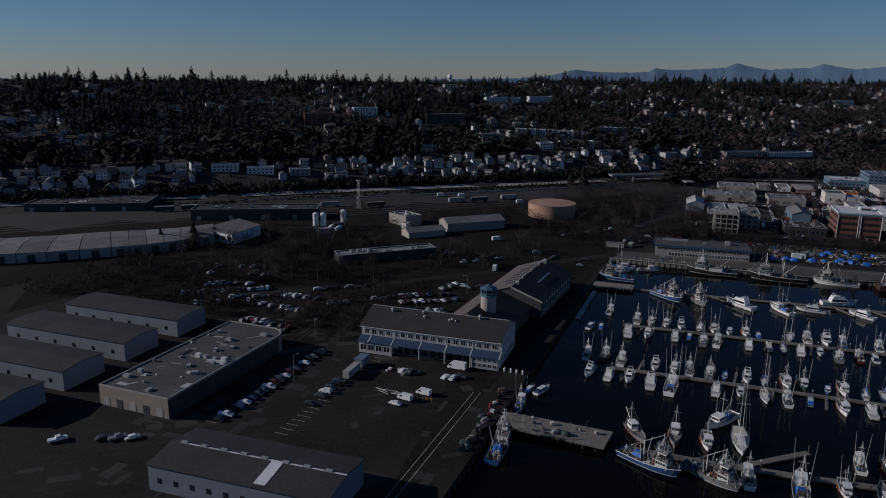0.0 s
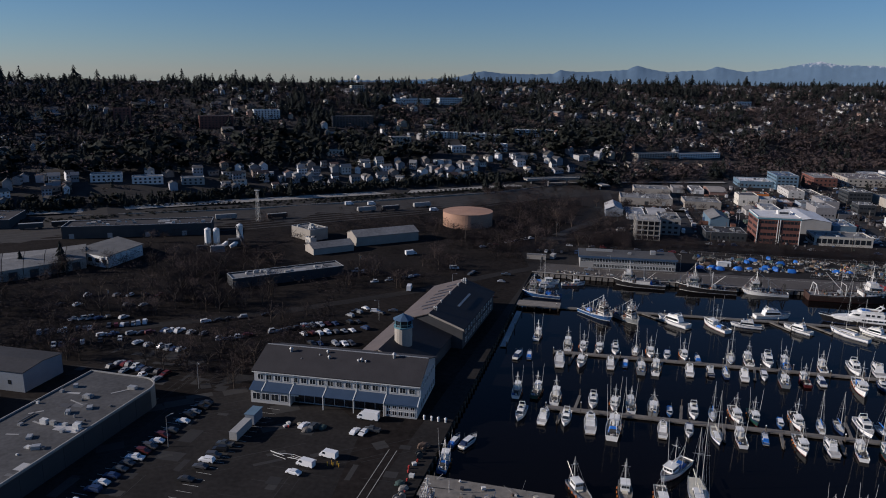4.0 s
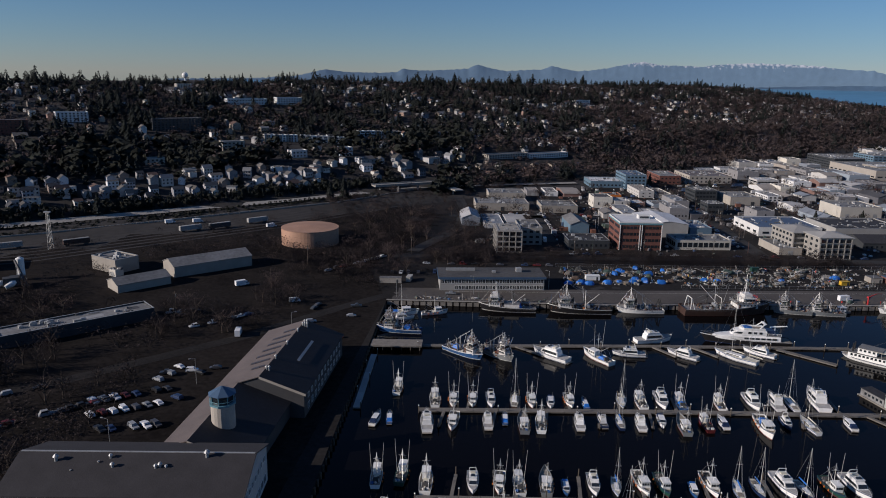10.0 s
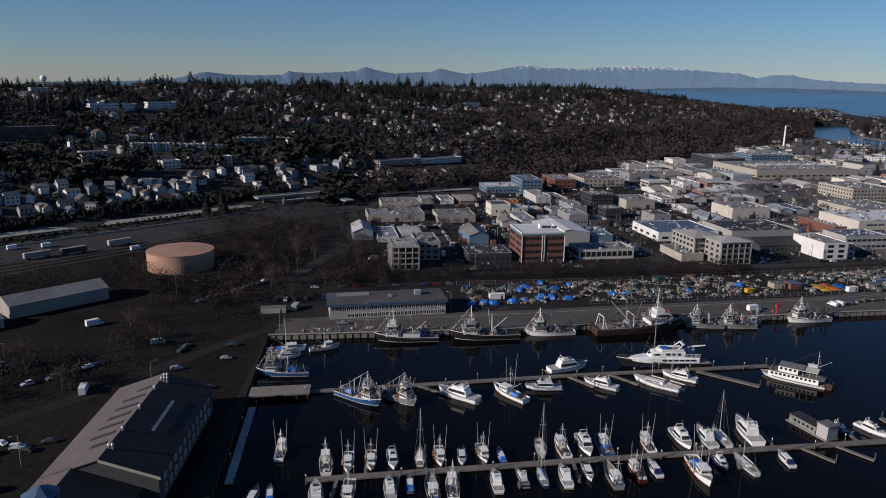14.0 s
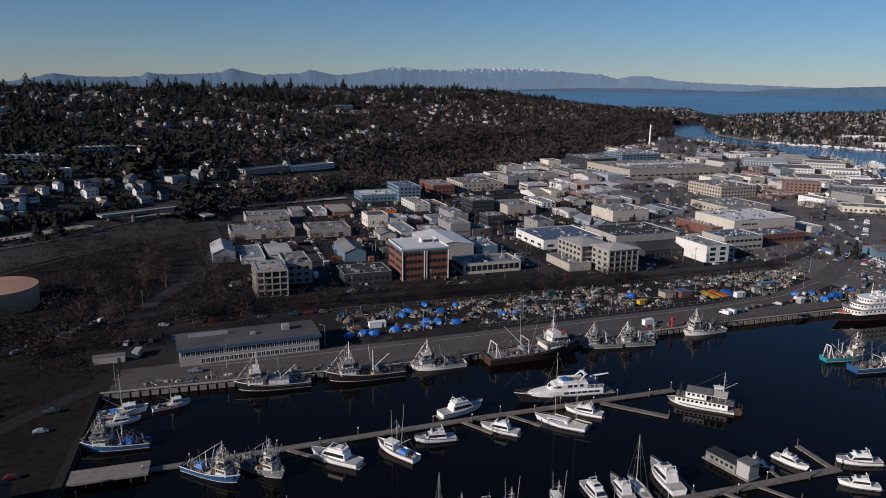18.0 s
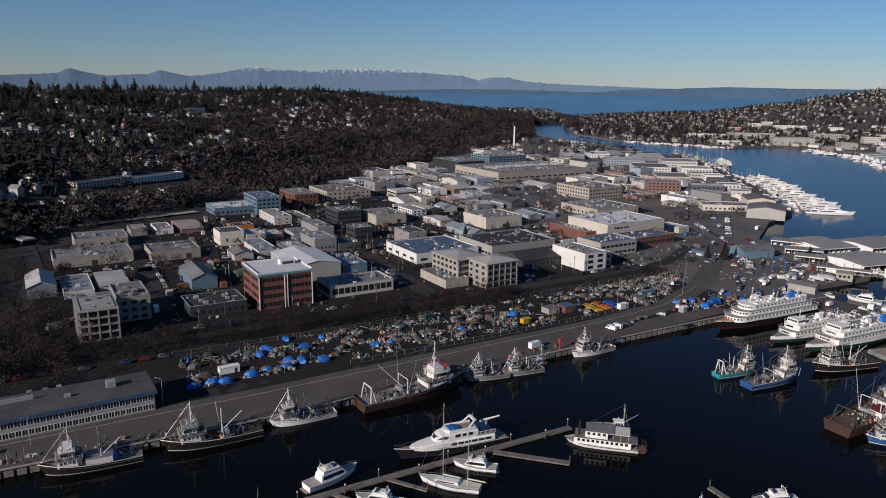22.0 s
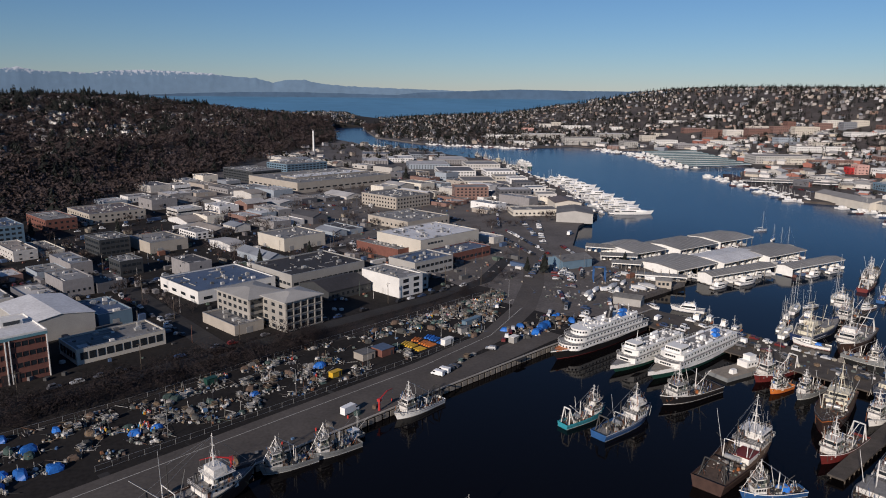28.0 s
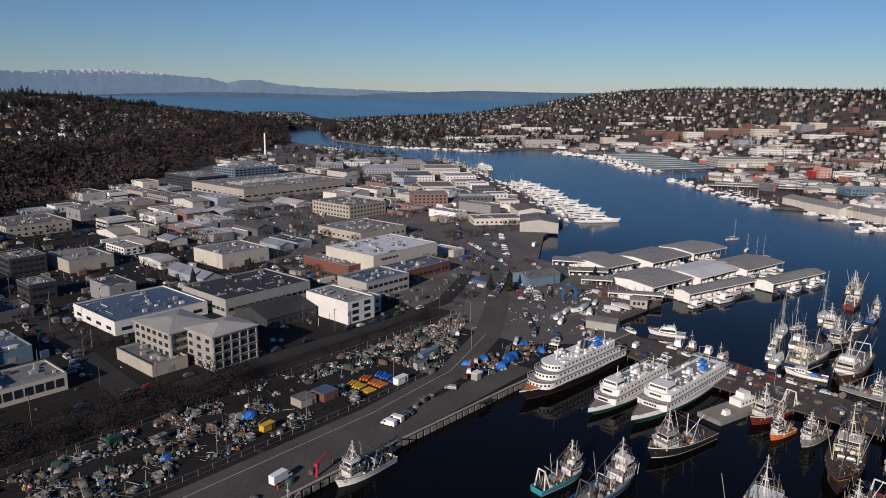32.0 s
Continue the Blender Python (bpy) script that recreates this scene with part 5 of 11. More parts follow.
def hull(ob, L, B, f, mat, deckmat=DECK, stripe=None, stern=0.85, bul=0.45, boot=None, full=2.2, sheer=0.55, band=0.3, line=0.35):
    """A hull with raked bow, sunken deck, painted rail stripe and boot top. Bow towards +x, waterline at z 0."""
    n = 12
    rows = []
    for i in range(n + 1):
        t = i / n
        half = B / 2 * min(1.0, stern + (1 - stern) * t * 2.5) * (1 - max(0.0, (t - 0.42) / 0.58) ** full) + 0.02
        z = f * (1 + sheer * t ** 2.4 + 0.08 * (1 - t) ** 3)
        x = -L / 2 + L * t
        low = x - L * 0.07 * t ** 3
        rows.append((x, half, z, low))
    h = MB()
    for x, half, z, low in rows:
        h.v += [(low, 0, -0.7), (low, -half * 0.82, -0.1), (x, -half, z), (x, -half + 0.12, z), (low, half * 0.82, -0.1), (x, half, z), (x, half - 0.12 if half > 0.2 else half, z)]
    for i in range(n):
        a, b = 7 * i, 7 * i + 7
        h.f += [(a, b, b + 1, a + 1), (a + 1, b + 1, b + 2, a + 2), (a + 2, b + 2, b + 3, a + 3), (a, a + 4, b + 4, b), (a + 4, a + 5, b + 5, b + 4), (a + 5, a + 6, b + 6, b + 5)]
    h.f += [(0, 1, 2, 5, 4)]
    bands, kinds = [0] * len(h.f), [mat]
    for m, hi, lo in ((stripe, -0.03, -band), (boot, None, None)):
        if not m:
            continue
        s = MB()
        for x, half, z, low in rows:
            za, zb = (z + hi, z + lo) if hi is not None else (line, line * 0.4 - 0.05)
            k = 1.0 if hi is not None else 0.85 + 0.15 * 0.35 / max(z, 0.4)
            xx = x if hi is not None else low + (x - low) * 0.35 / max(z, 0.4)
            for sg in (-1, 1):
                s.v += [(xx, sg * (half * k + 0.03), za), (xx, sg * (half * (k - 0.02) + 0.03), zb)]
        for i in range(n):
            a, b = 4 * i, 4 * i + 4
            s.f += [(a, a + 1, b + 1, b), (a + 2, b + 2, b + 3, a + 3)]
        h.add(s.v, s.f)
        bands += [len(kinds)] * len(s.f)
        kinds.append(m)
    body = part("hull", h, mat, ob)
    for m in kinds[1:]:
        body.data.materials.append(m)
    body.data.polygons.foreach_set("material_index", bands)
    d = MB()
    for x, half, z, low in rows:
        q = max(half - 0.1, 0.01)
        d.v += [(x - 0.15 * (x > 0), -q, z - bul), (x - 0.15 * (x > 0), q, z - bul)]
    d.f = [(2 * i, 2 * i + 2, 2 * i + 3, 2 * i + 1) for i in range(n)]
    part("deck", d, deckmat, ob)
    return rows


def block(ob, name, x, y, z, sx, sy, sz, mat, top=1.0, shift=0.0, topy=None, label=""):
    mb = MB()
    mb.box(x, y, z, sx, sy, sz, 0, top, shift, topy)
    return part(name, mb, mat, ob, label)


def spar(ob, name, a, b, r0, r1=None, mat=ALU, n=6, label=""):
    mb = MB()
    mb.tube(a, b, r0, r1, n)
    return part(name, mb, mat, ob, label)


def ports(ob, x0, x1, y, z, n, w, h, facing, into=None):
    """A row of small panes along a deckhouse side: facing 0 is -y, 2 is +y, 1 is +x (then x0..x1 runs along y)."""
    mb = MB() if into is None else into
    for i in range(n):
        u = x0 + (x1 - x0) * (i + 0.5) / n
        if facing in (0, 2):
            mb.box(u, y, z, w, 0.12, h)
        else:
            mb.box(y, u, z, 0.12, w, h)
    if into is None:
        tagged(part("glazing", mb, GLASS, ob), kind="stuff")


def railing(ob, rows, z0, h=0.8, lo=0.5, hi=1.0):
    mb = MB()
    sel = [r for i, r in enumerate(rows) if lo <= i / (len(rows) - 1) <= hi]
    for sg in (-1, 1):
        for a, b in zip(sel, sel[1:]):
            mb.tube((a[0], sg * a[1] * 0.96, a[2] + h), (b[0], sg * b[1] * 0.96, b[2] + h), 0.03, n=4)
            mb.tube((a[0], sg * a[1] * 0.96, a[2]), (a[0], sg * a[1] * 0.96, a[2] + h), 0.025, n=4)
    part("railing", mb, STEEL, ob)


def cruiser(L=11, fly=True, hullmat=None, canvas=None):
    ob = thing("motor_cruiser", pose(0, 0, 0))
    B, f = L * 0.31, L * 0.105
    rows = hull(ob, L, B, f, hullmat or WHITE, SIDEDECK, stripe=NAVYHULL if hullmat is None and L > 12 else None, bul=0.12, boot=NAVYHULL)
    ch = L * 0.12
    block(ob, "cabin", -L * 0.02, 0, f * 0.95, L * 0.5, B * 0.74, ch, WHITE, 0.8, -L * 0.03, 0.86)
    for sg in (-1, 1):
        m = MB()
        m.box(-L * 0.03, sg * B * 0.368, f + ch * 0.3, L * 0.42, 0.08, ch * 0.5, 0, 0.88, -L * 0.02)
        part("side_window", m, GLASS, ob)
    m = MB()
    x = L * 0.2
    m.add([(x, -B * 0.3, f + ch * 0.4), (x, B * 0.3, f + ch * 0.4), (x - L * 0.035, B * 0.29, f + ch * 0.95), (x - L * 0.035, -B * 0.29, f + ch * 0.95), (x + 0.1, -B * 0.3, f + ch * 0.36), (x + 0.1, B * 0.3, f + ch * 0.36)], [(0, 1, 2, 3), (0, 4, 5, 1), (4, 3, 2, 5)])
    part("windscreen", m, GLASS, ob)
    if fly:
        block(ob, "flybridge", -L * 0.07, 0, f * 0.95 + ch, L * 0.3, B * 0.62, L * 0.055, WHITE, 1.06, 0.1)
        block(ob, "seat", -L * 0.12, 0, f * 0.95 + ch + L * 0.055, L * 0.08, B * 0.4, 0.35, CREAM)
        block(ob, "console", L * 0.03, 0, f * 0.95 + ch + L * 0.055, L * 0.06, B * 0.4, 0.5, GLASS, 0.7, -0.1)
        m = MB()
        zz = f * 0.95 + ch + L * 0.05
        for sg in (-1, 1):
            m.tube((-L * 0.2, sg * B * 0.3, zz), (-L * 0.17, sg * B * 0.26, zz + 1.3), 0.09)
        m.tube((-L * 0.17, -B * 0.26, zz + 1.3), (-L * 0.17, B * 0.26, zz + 1.3), 0.09)
        part("radar_arch", m, WHITE, ob)
    else:
        block(ob, "canopy", -L * 0.28, 0, f * 0.9, L * 0.26, B * 0.72, ch * 0.95, canvas or NAVYHULL, 0.85)
    block(ob, "swim_step", -L * 0.53, 0, 0.25, L * 0.06, B * 0.7, 0.12, DECK)
    block(ob, "cockpit_sole", -L * 0.37, 0, f * 0.5, L * 0.22, B * 0.72, f * 0.44, DARKGEAR if int(L) % 2 else DECK)
    railing(ob, rows, f, 0.6, 0.55, 1.0)
    spar(ob, "antenna", (-L * 0.15, B * 0.2, f + ch), (-L * 0.2, B * 0.22, f + ch + L * 0.22), 0.03, 0.015)
    return ob


def sailboat(L=11, hullmat=None, cover=None, masts=1):
    ob = thing("sailing_yacht", pose(0, 0, 0))
    B, f = L * 0.29, L * 0.085
    rows = hull(ob, L, B, f, hullmat or WHITE, CREAM, stripe=BLUEHULL if hullmat is None else None, stern=0.6, bul=0.08, boot=NAVYHULL, full=1.7)
    block(ob, "coachroof", L * 0.03, 0, f * 0.95, L * 0.42, B * 0.5, L * 0.045, WHITE, 0.88)
    block(ob, "cockpit", -L * 0.3, 0, f * 0.9, L * 0.2, B * 0.5, 0.14, DECK)
    for sg in (-1, 1):
        m = MB()
        m.box(L * 0.04, sg * B * 0.25, f + L * 0.012, L * 0.28, 0.08, L * 0.018)
        part("portlight", m, GLASS, ob)
    for k in range(masts):
        mx, mh = (L * 0.1, L * 1.3) if k == 0 else (-L * 0.3, L * 0.95)
        spar(ob, "mast", (mx, 0, f), (mx, 0, f + mh), 0.1, 0.07, ALU, 8)
        spar(ob, "boom", (mx, 0, f + 1.9), (mx - L * (0.42 if masts == 1 else 0.3), 0, f + 1.8), 0.08)
        m = MB()
        m.tube((mx, 0, f + 2.05), (mx - L * (0.4 if masts == 1 else 0.28), 0, f + 1.95), 0.24, 0.14, 7)
        part("sail_cover", m, cover or BLUETARP, ob, "folded sail under a cover")
        sp = MB()
        sp.tube((mx, -B * 0.3, f + mh * 0.55), (mx, B * 0.3, f + mh * 0.55), 0.04)
        part("spreader", sp, ALU, ob)
        st = MB()
        for a in ((L * 0.5, 0, f * 1.5), (-L * 0.5, 0, f), (mx, B * 0.46, f), (mx, -B * 0.46, f)):
            st.tube((mx, 0, f + mh * 0.98), a, 0.022, n=3)
        tagged(part("rigging", st, STEEL, ob), kind="stuff")
    railing(ob, rows, f, 0.6, 0.0, 1.0)
    return ob


def fishing_boat(L=13, hullmat=None, poles=True, tarp=None, gear=True, stripe=None, house="front"):
    ob = thing("fishing_boat", pose(0, 0, 0))
    B, f = L * 0.29, L * 0.1
    rows = hull(ob, L, B, f, hullmat or WHITEPAINT, DECK, stripe=stripe or NAVYHULL, bul=0.5, boot=REDHULL, sheer=0.75)
    hx = L * 0.12 if house == "front" else -L * 0.22
    hz = f * 0.75
    hh = 2.3
    block(ob, "wheelhouse", hx, 0, hz, L * 0.24, B * 0.62, hh, WHITEPAINT, 0.95)
    block(ob, "wheelhouse_roof", hx, 0, hz + hh, L * 0.26, B * 0.68, 0.12, WHITEPAINT)
    gl = MB()
    for sg, fc in ((-1, 0), (1, 2)):
        ports(ob, hx - L * 0.1, hx + L * 0.1, sg * B * 0.31, hz + 1.25, 3, L * 0.045, 0.65, fc, gl)
    ports(ob, -B * 0.27, B * 0.27, hx + L * 0.12, hz + 1.25, 3, B * 0.14, 0.65, 1, gl)
    tagged(part("glazing", gl, GLASS, ob), kind="stuff")
    mx = hx - L * 0.13
    mh = L * 0.62
    spar(ob, "mast", (mx, 0, hz), (mx, 0, hz + mh), 0.12, 0.07, ALU, 7)
    spar(ob, "boom", (mx, 0, hz + 1.6), (mx - L * 0.34, 0, hz + mh * 0.55), 0.09, 0.06, ALU)
    if poles:
        for sg in (-1, 1):
            spar(ob, "trolling_pole", (mx, sg * B * 0.42, f * 0.9), (mx - L * 0.02, sg * B * 0.6, f + L * 0.85), 0.08, 0.04, ALU)
    rg = MB()
    for a in ((L * 0.48, 0, f * 1.6), (-L * 0.45, B * 0.3, f), (-L * 0.45, -B * 0.3, f), (mx, B * 0.45, f), (mx, -B * 0.45, f)):
        rg.tube((mx, 0, hz + mh * 0.95), a, 0.025, n=3)
    part("rigging", rg, STEEL, ob)
    cr = MB()
    cr.tube((mx, -B * 0.3, hz + mh * 0.72), (mx, B * 0.3, hz + mh * 0.72), 0.05)
    cr.box(mx, 0, hz + mh * 0.72, 0.5, 0.5, 0.35)
    part("crosstree", cr, ALU, ob)
    if gear:
        dr = MB()
        dr.tube((-L * 0.3, -B * 0.22, f * 0.75 + 0.6), (-L * 0.3, B * 0.22, f * 0.75 + 0.6), 0.75, 0.75, 10)
        part("net_drum", dr, DARKGEAR, ob, "wound net drum")
        block(ob, "hatch", -L * 0.08, 0, f * 0.6, L * 0.12, B * 0.4, 0.6, CREAM)
        r = random.Random(int(L * 10))
        for nm, mat in (("deck_clutter", CLUTTER),):
            tb = MB()
            for _ in range(14):
                sx = r.uniform(0.5, 1.1)
                tb.box(r.uniform(-0.44, -0.12) * L, r.uniform(-0.3, 0.3) * B, f * 0.6, sx, sx * 0.8, r.uniform(0.4, 0.9), r.uniform(0, 90), r.uniform(0.6, 1))
            tagged(part(nm, tb, mat, ob), kind="stuff")
    if tarp:
        m = MB()
        m.box(-L * 0.2, 0, f * 0.8, L * 0.22, B * 0.6, 1.0, 0, 0.6)
        part("tarpaulin", m, tarp, ob, "blue tarpaulin over deck gear")
    bo = MB()
    for i in range(3, 9, 2):
        x, half, z, low = rows[i]
        bo.tube((x, -half - 0.22, z - 0.9), (x, -half - 0.22, z - 0.3), 0.2, 0.2, 7)
    tagged(part("hull_fender", bo, ORANGE, ob), kind="stuff")
    rd = MB()
    rd.tube((hx, 0, hz + hh + 0.12), (hx, 0, hz + hh + 0.9), 0.06)
    rd.box(hx, 0, hz + hh + 0.9, 0.2, 1.1, 0.15)
    part("radar", rd, WHITE, ob)
    return ob


def work_ship(L=30, hullmat=None, house="fore", housemat=None, gantry=True, tarp=None, stripe=None, crane=None, seed=1):
    """A larger steel fishing or work vessel with tiers, masts, gantry and deck gear."""
    ob = thing("work_vessel", pose(0, 0, 0))
    B, f = L * 0.26, max(1.7, L * 0.075)
    hm = housemat or SHIPWHITE
    rows = hull(ob, L, B, f, hullmat or BLACKHULL, RUSTDECK if seed % 4 else GREYDECK, stripe=stripe or WHITEPAINT, bul=0.9, boot=REDHULL if hullmat in (BROWNHULL, REDHULL, ORANGE) else SHIPWHITE, full=2.8, sheer=0.8, line=0.22)
    hx = L * 0.2 if house == "fore" else -L * 0.24
    z0 = f * (1.05 if house == "fore" else 0.6)
    t1 = block(ob, "deckhouse", hx, 0, z0, L * 0.23, B * 0.66, 2.3, hm, 0.97)
    gl = MB()
    ports(t1, hx - L * 0.1, hx + L * 0.1, -B * 0.33, z0 + 1.1, 5, 0.6, 0.7, 0, gl)
    ports(t1, hx - L * 0.1, hx + L * 0.1, B * 0.33, z0 + 1.1, 5, 0.6, 0.7, 2, gl)
    block(ob, "bridge_deck", hx, 0, z0 + 2.3, L * 0.26, B * 0.76, 0.25, GREYDECK)
    t2 = block(ob, "bridge", hx + L * 0.02, 0, z0 + 2.55, L * 0.14, B * 0.56, 2.3, hm, 0.96)
    ports(t2, -B * 0.25, B * 0.25, hx + L * 0.088, z0 + 3.35, 6, B * 0.082, 1.05, 1, gl)
    ports(t2, hx - L * 0.045, hx + L * 0.085, -B * 0.278, z0 + 3.35, 4, L * 0.029, 1.05, 0, gl)
    ports(t2, hx - L * 0.045, hx + L * 0.085, B * 0.278, z0 + 3.35, 4, L * 0.029, 1.05, 2, gl)
    tagged(part("glazing", gl, GLASS, t2), kind="stuff")
    block(ob, "bridge_roof", hx + L * 0.02, 0, z0 + 4.85, L * 0.16, B * 0.64, 0.15, GREYDECK if seed % 2 else hm)
    mz = z0 + 5.0
    m = MB()
    m.tube((hx, 0, mz), (hx, 0, mz + L * 0.26), 0.2, 0.1, 8)
    for k, w in ((0.45, 1.6), (0.7, 1.1), (0.92, 0.6)):
        m.tube((hx, -w, mz + L * 0.26 * k), (hx, w, mz + L * 0.26 * k), 0.07)
    m.box(hx, 0, mz + L * 0.1, 0.4, 1.6, 0.25)
    for sg in (-1, 1):
        m.tube((hx - 1.4, sg * 1.3, mz), (hx, 0, mz + L * 0.17), 0.09, n=5)
    q = random.Random(seed * 31)
    for k in range(4):
        px, py = hx + q.uniform(-0.06, 0.08) * L, q.uniform(-0.3, 0.3) * B
        m.tube((px, py, mz), (px + q.uniform(-0.4, 0.4), py, mz + q.uniform(2.5, 6)), 0.045, 0.02, 4)
    part("mast", m, hm, ob)
    rl = MB()
    for zz, lx, wy in ((z0 + 2.55, L * 0.128, B * 0.37), (mz, L * 0.078, B * 0.31)):
        cx = hx if wy == B * 0.37 else hx + L * 0.02
        ring = [(cx - lx, -wy), (cx + lx, -wy), (cx + lx, wy), (cx - lx, wy)]
        for (ax, ay), (bx, by) in zip(ring, ring[1:] + ring[:1]):
            for hh in (0.5, 1.0):
                rl.tube((ax, ay, zz + hh), (bx, by, zz + hh), 0.035, n=4)
            nn = max(1, int(math.dist((ax, ay), (bx, by)) / 1.6))
            for j in range(nn):
                px, py = ax + (bx - ax) * j / nn, ay + (by - ay) * j / nn
                rl.tube((px, py, zz), (px, py, zz + 1.0), 0.03, n=4)
    part("upper_railing", rl, hm, ob)
    rd = MB()
    rd.tube((hx + L * 0.04, 0.8, mz), (hx + L * 0.04, 0.8, mz + 1.3), 0.08, n=5)
    rd.box(hx + L * 0.04, 0.8, mz + 1.3, 0.25, 1.9, 0.2)
    part("radar", rd, WHITE, ob)
    dome = MB()
    dome.tube((hx - L * 0.03, -B * 0.2, mz + 0.3), (hx - L * 0.03, -B * 0.2, mz + 0.9), 0.5, 0.25, 9)
    part("dome", dome, WHITE, ob)
    fn = MB()
    fn.tube((hx - L * 0.1, B * 0.15, z0 + 2.5), (hx - L * 0.1, B * 0.15, z0 + 5.6), 0.5, 0.45, 9)
    part("funnel", fn, DARKGEAR, ob)
    sgn = -1 if house == "fore" else 1
    bx = hx + sgn * L * 0.3
    spar(ob, "derrick_post", (bx, 0, f * 0.6), (bx, 0, f + L * 0.28), 0.22, 0.14, hm if seed % 2 else DARKGEAR, 8)
    spar(ob, "derrick_boom", (bx, 0, f + 1.2), (bx + sgn * L * 0.2, B * 0.2, f + L * 0.24), 0.16, 0.09, hm if seed % 3 else DARKGEAR)
    for sg in (-1, 1):
        spar(ob, "outrigger", (bx, sg * B * 0.3, f * 0.8), (bx - sgn * L * 0.03, sg * B * 0.62, f + L * 0.3), 0.12, 0.06, hm if seed % 2 else STEEL, 6)
    cb = MB()
    cb.tube((bx, -B * 0.3, f + L * 0.12), (bx, B * 0.3, f + L * 0.12), 0.14, n=6)
    cb.tube((bx, -B * 0.3, f * 0.7), (bx, -B * 0.3, f + L * 0.12), 0.14, n=6)
    cb.tube((bx, B * 0.3, f * 0.7), (bx, B * 0.3, f + L * 0.12), 0.14, n=6)
    part("cross_frame", cb, DARKGEAR if seed % 2 else hm, ob)
    rg = MB()
    for a in ((L * 0.48, 0, f * 1.7), (bx, 0, f + L * 0.28), (-L * 0.47, B * 0.3, f), (-L * 0.47, -B * 0.3, f), (hx, B * 0.4, f * 1.5), (hx, -B * 0.4, f * 1.5)):
        rg.tube((hx, 0, mz + L * 0.24), a, 0.035, n=3)
    part("rigging", rg, STEEL, ob)
    if gantry:
        g = MB()
        gx = -L * 0.44 if house == "fore" else -L * 0.46
        for sg in (-1, 1):
            g.tube((gx, sg * B * 0.34, f * 0.6), (gx + 0.8, sg * B * 0.24, f + 5.2), 0.22)
            g.tube((gx + 2.6, sg * B * 0.34, f * 0.6), (gx + 0.8, sg * B * 0.24, f + 5.2), 0.16)
        g.tube((gx + 0.8, -B * 0.24, f + 5.2), (gx + 0.8, B * 0.24, f + 5.2), 0.25)
        part("stern_gantry", g, (DARKGEAR, STEEL, hm)[seed % 3], ob)
    r = random.Random(seed * 17)
    gb = MB()
    for _ in range(150):
        sz = r.uniform(0.3, 1.35)
        gb.box(bx + r.uniform(-0.2, 0.2) * L, r.uniform(-0.36, 0.36) * B, f * 0.72, sz * r.uniform(0.5, 1.4), sz * r.uniform(0.4, 1.1), sz * r.uniform(0.4, 1.1), r.uniform(0, 90), r.uniform(0.5, 1))
    for _ in range(16):
        sz = r.uniform(0.3, 0.9)
        gb.box(hx + r.uniform(-0.12, 0.12) * L, r.uniform(-0.34, 0.34) * B, z0 + 2.5, sz, sz * r.uniform(0.5, 1.1), sz, r.uniform(0, 90), r.uniform(0.6, 1))
    clutter = gb
    for sg in (-1, 1):
        for k in range(7):
            u = hx + (k - 3) * L * 0.034
            gb.box(u, sg * B * 0.372, z0 + 2.6 + 0.3 * (k % 3), 0.25 + 0.35 * (k % 2), 0.3, 0.7)
        gb.box(hx - L * 0.09, sg * B * 0.335, z0 + 0.1, 0.8, 0.12, 1.9)
        gb.box(hx - L * 0.03, sg * B * 0.282, z0 + 2.7, 0.75, 0.12, 1.8)
    for _ in range(70):
        cx, cy = r.uniform(-0.44, 0.44) * L, r.uniform(-0.36, 0.36) * B * 0.8
        cz = f * 0.75 if abs(cx - hx) > L * 0.14 else mz - 0.2
        clutter.tube((cx, cy, cz), (cx + r.uniform(-1.2, 1.2), cy + r.uniform(-0.8, 0.8), cz + r.uniform(0.5, 3.6)), 0.07, n=4)
    tagged(part("deck_clutter", gb, CLUTTER, ob), kind="stuff")
    if seed % 3 == 1:
        block(ob, "shelter_deck", bx - sgn * L * 0.02, 0, f * 0.85, L * 0.26, B * 0.82, 2.1, hm, 0.98)
        block(ob, "shelter_roof", bx - sgn * L * 0.02, 0, f * 0.85 + 2.1, L * 0.27, B * 0.84, 0.12, GREYDECK)
    if seed % 4 == 0:
        block(ob, "chart_house", hx + L * 0.01, 0, mz, L * 0.1, B * 0.5, 1.9, hm, 0.9)
    wd = MB()
    wd.tube((bx - 1.5, -B * 0.2, f + 0.9), (bx - 1.5, B * 0.2, f + 0.9), 0.8, 0.8, 10)
    part("winch", wd, STEEL, ob)
    if tarp:
        tm = MB()
        tm.box(bx - L * 0.08, 0, f * 0.9, L * 0.16, B * 0.6, 1.8, 0, 0.6)
        part("tarpaulin", tm, tarp, ob, "blue tarpaulin")
    lr = MB()
    lr.tube((hx - L * 0.07, -B * 0.32, mz - 2.0), (hx - L * 0.03, -B * 0.32, mz - 2.0), 0.35, 0.35, 8)
    part("life_raft", lr, WHITE, ob)
    railing(ob, rows, f, 0.9, 0.55, 1.0)
    return ob


def rust_trawler():
    """A long rusty trawler with a small red-roofed shelter on its working deck."""
    ob = work_ship(47, BROWNHULL, "fore", seed=30, stripe=BROWNHULL)
    block(ob, "shelter", -1.5, -2, 2.5, 7, 5, 2.6, SHIPWHITE)
    block(ob, "shelter_roof", -1.5, -2, 5.1, 7.6, 5.6, 0.3, REDHULL, 0.9, label="rusty red shelter roof")
    return ob


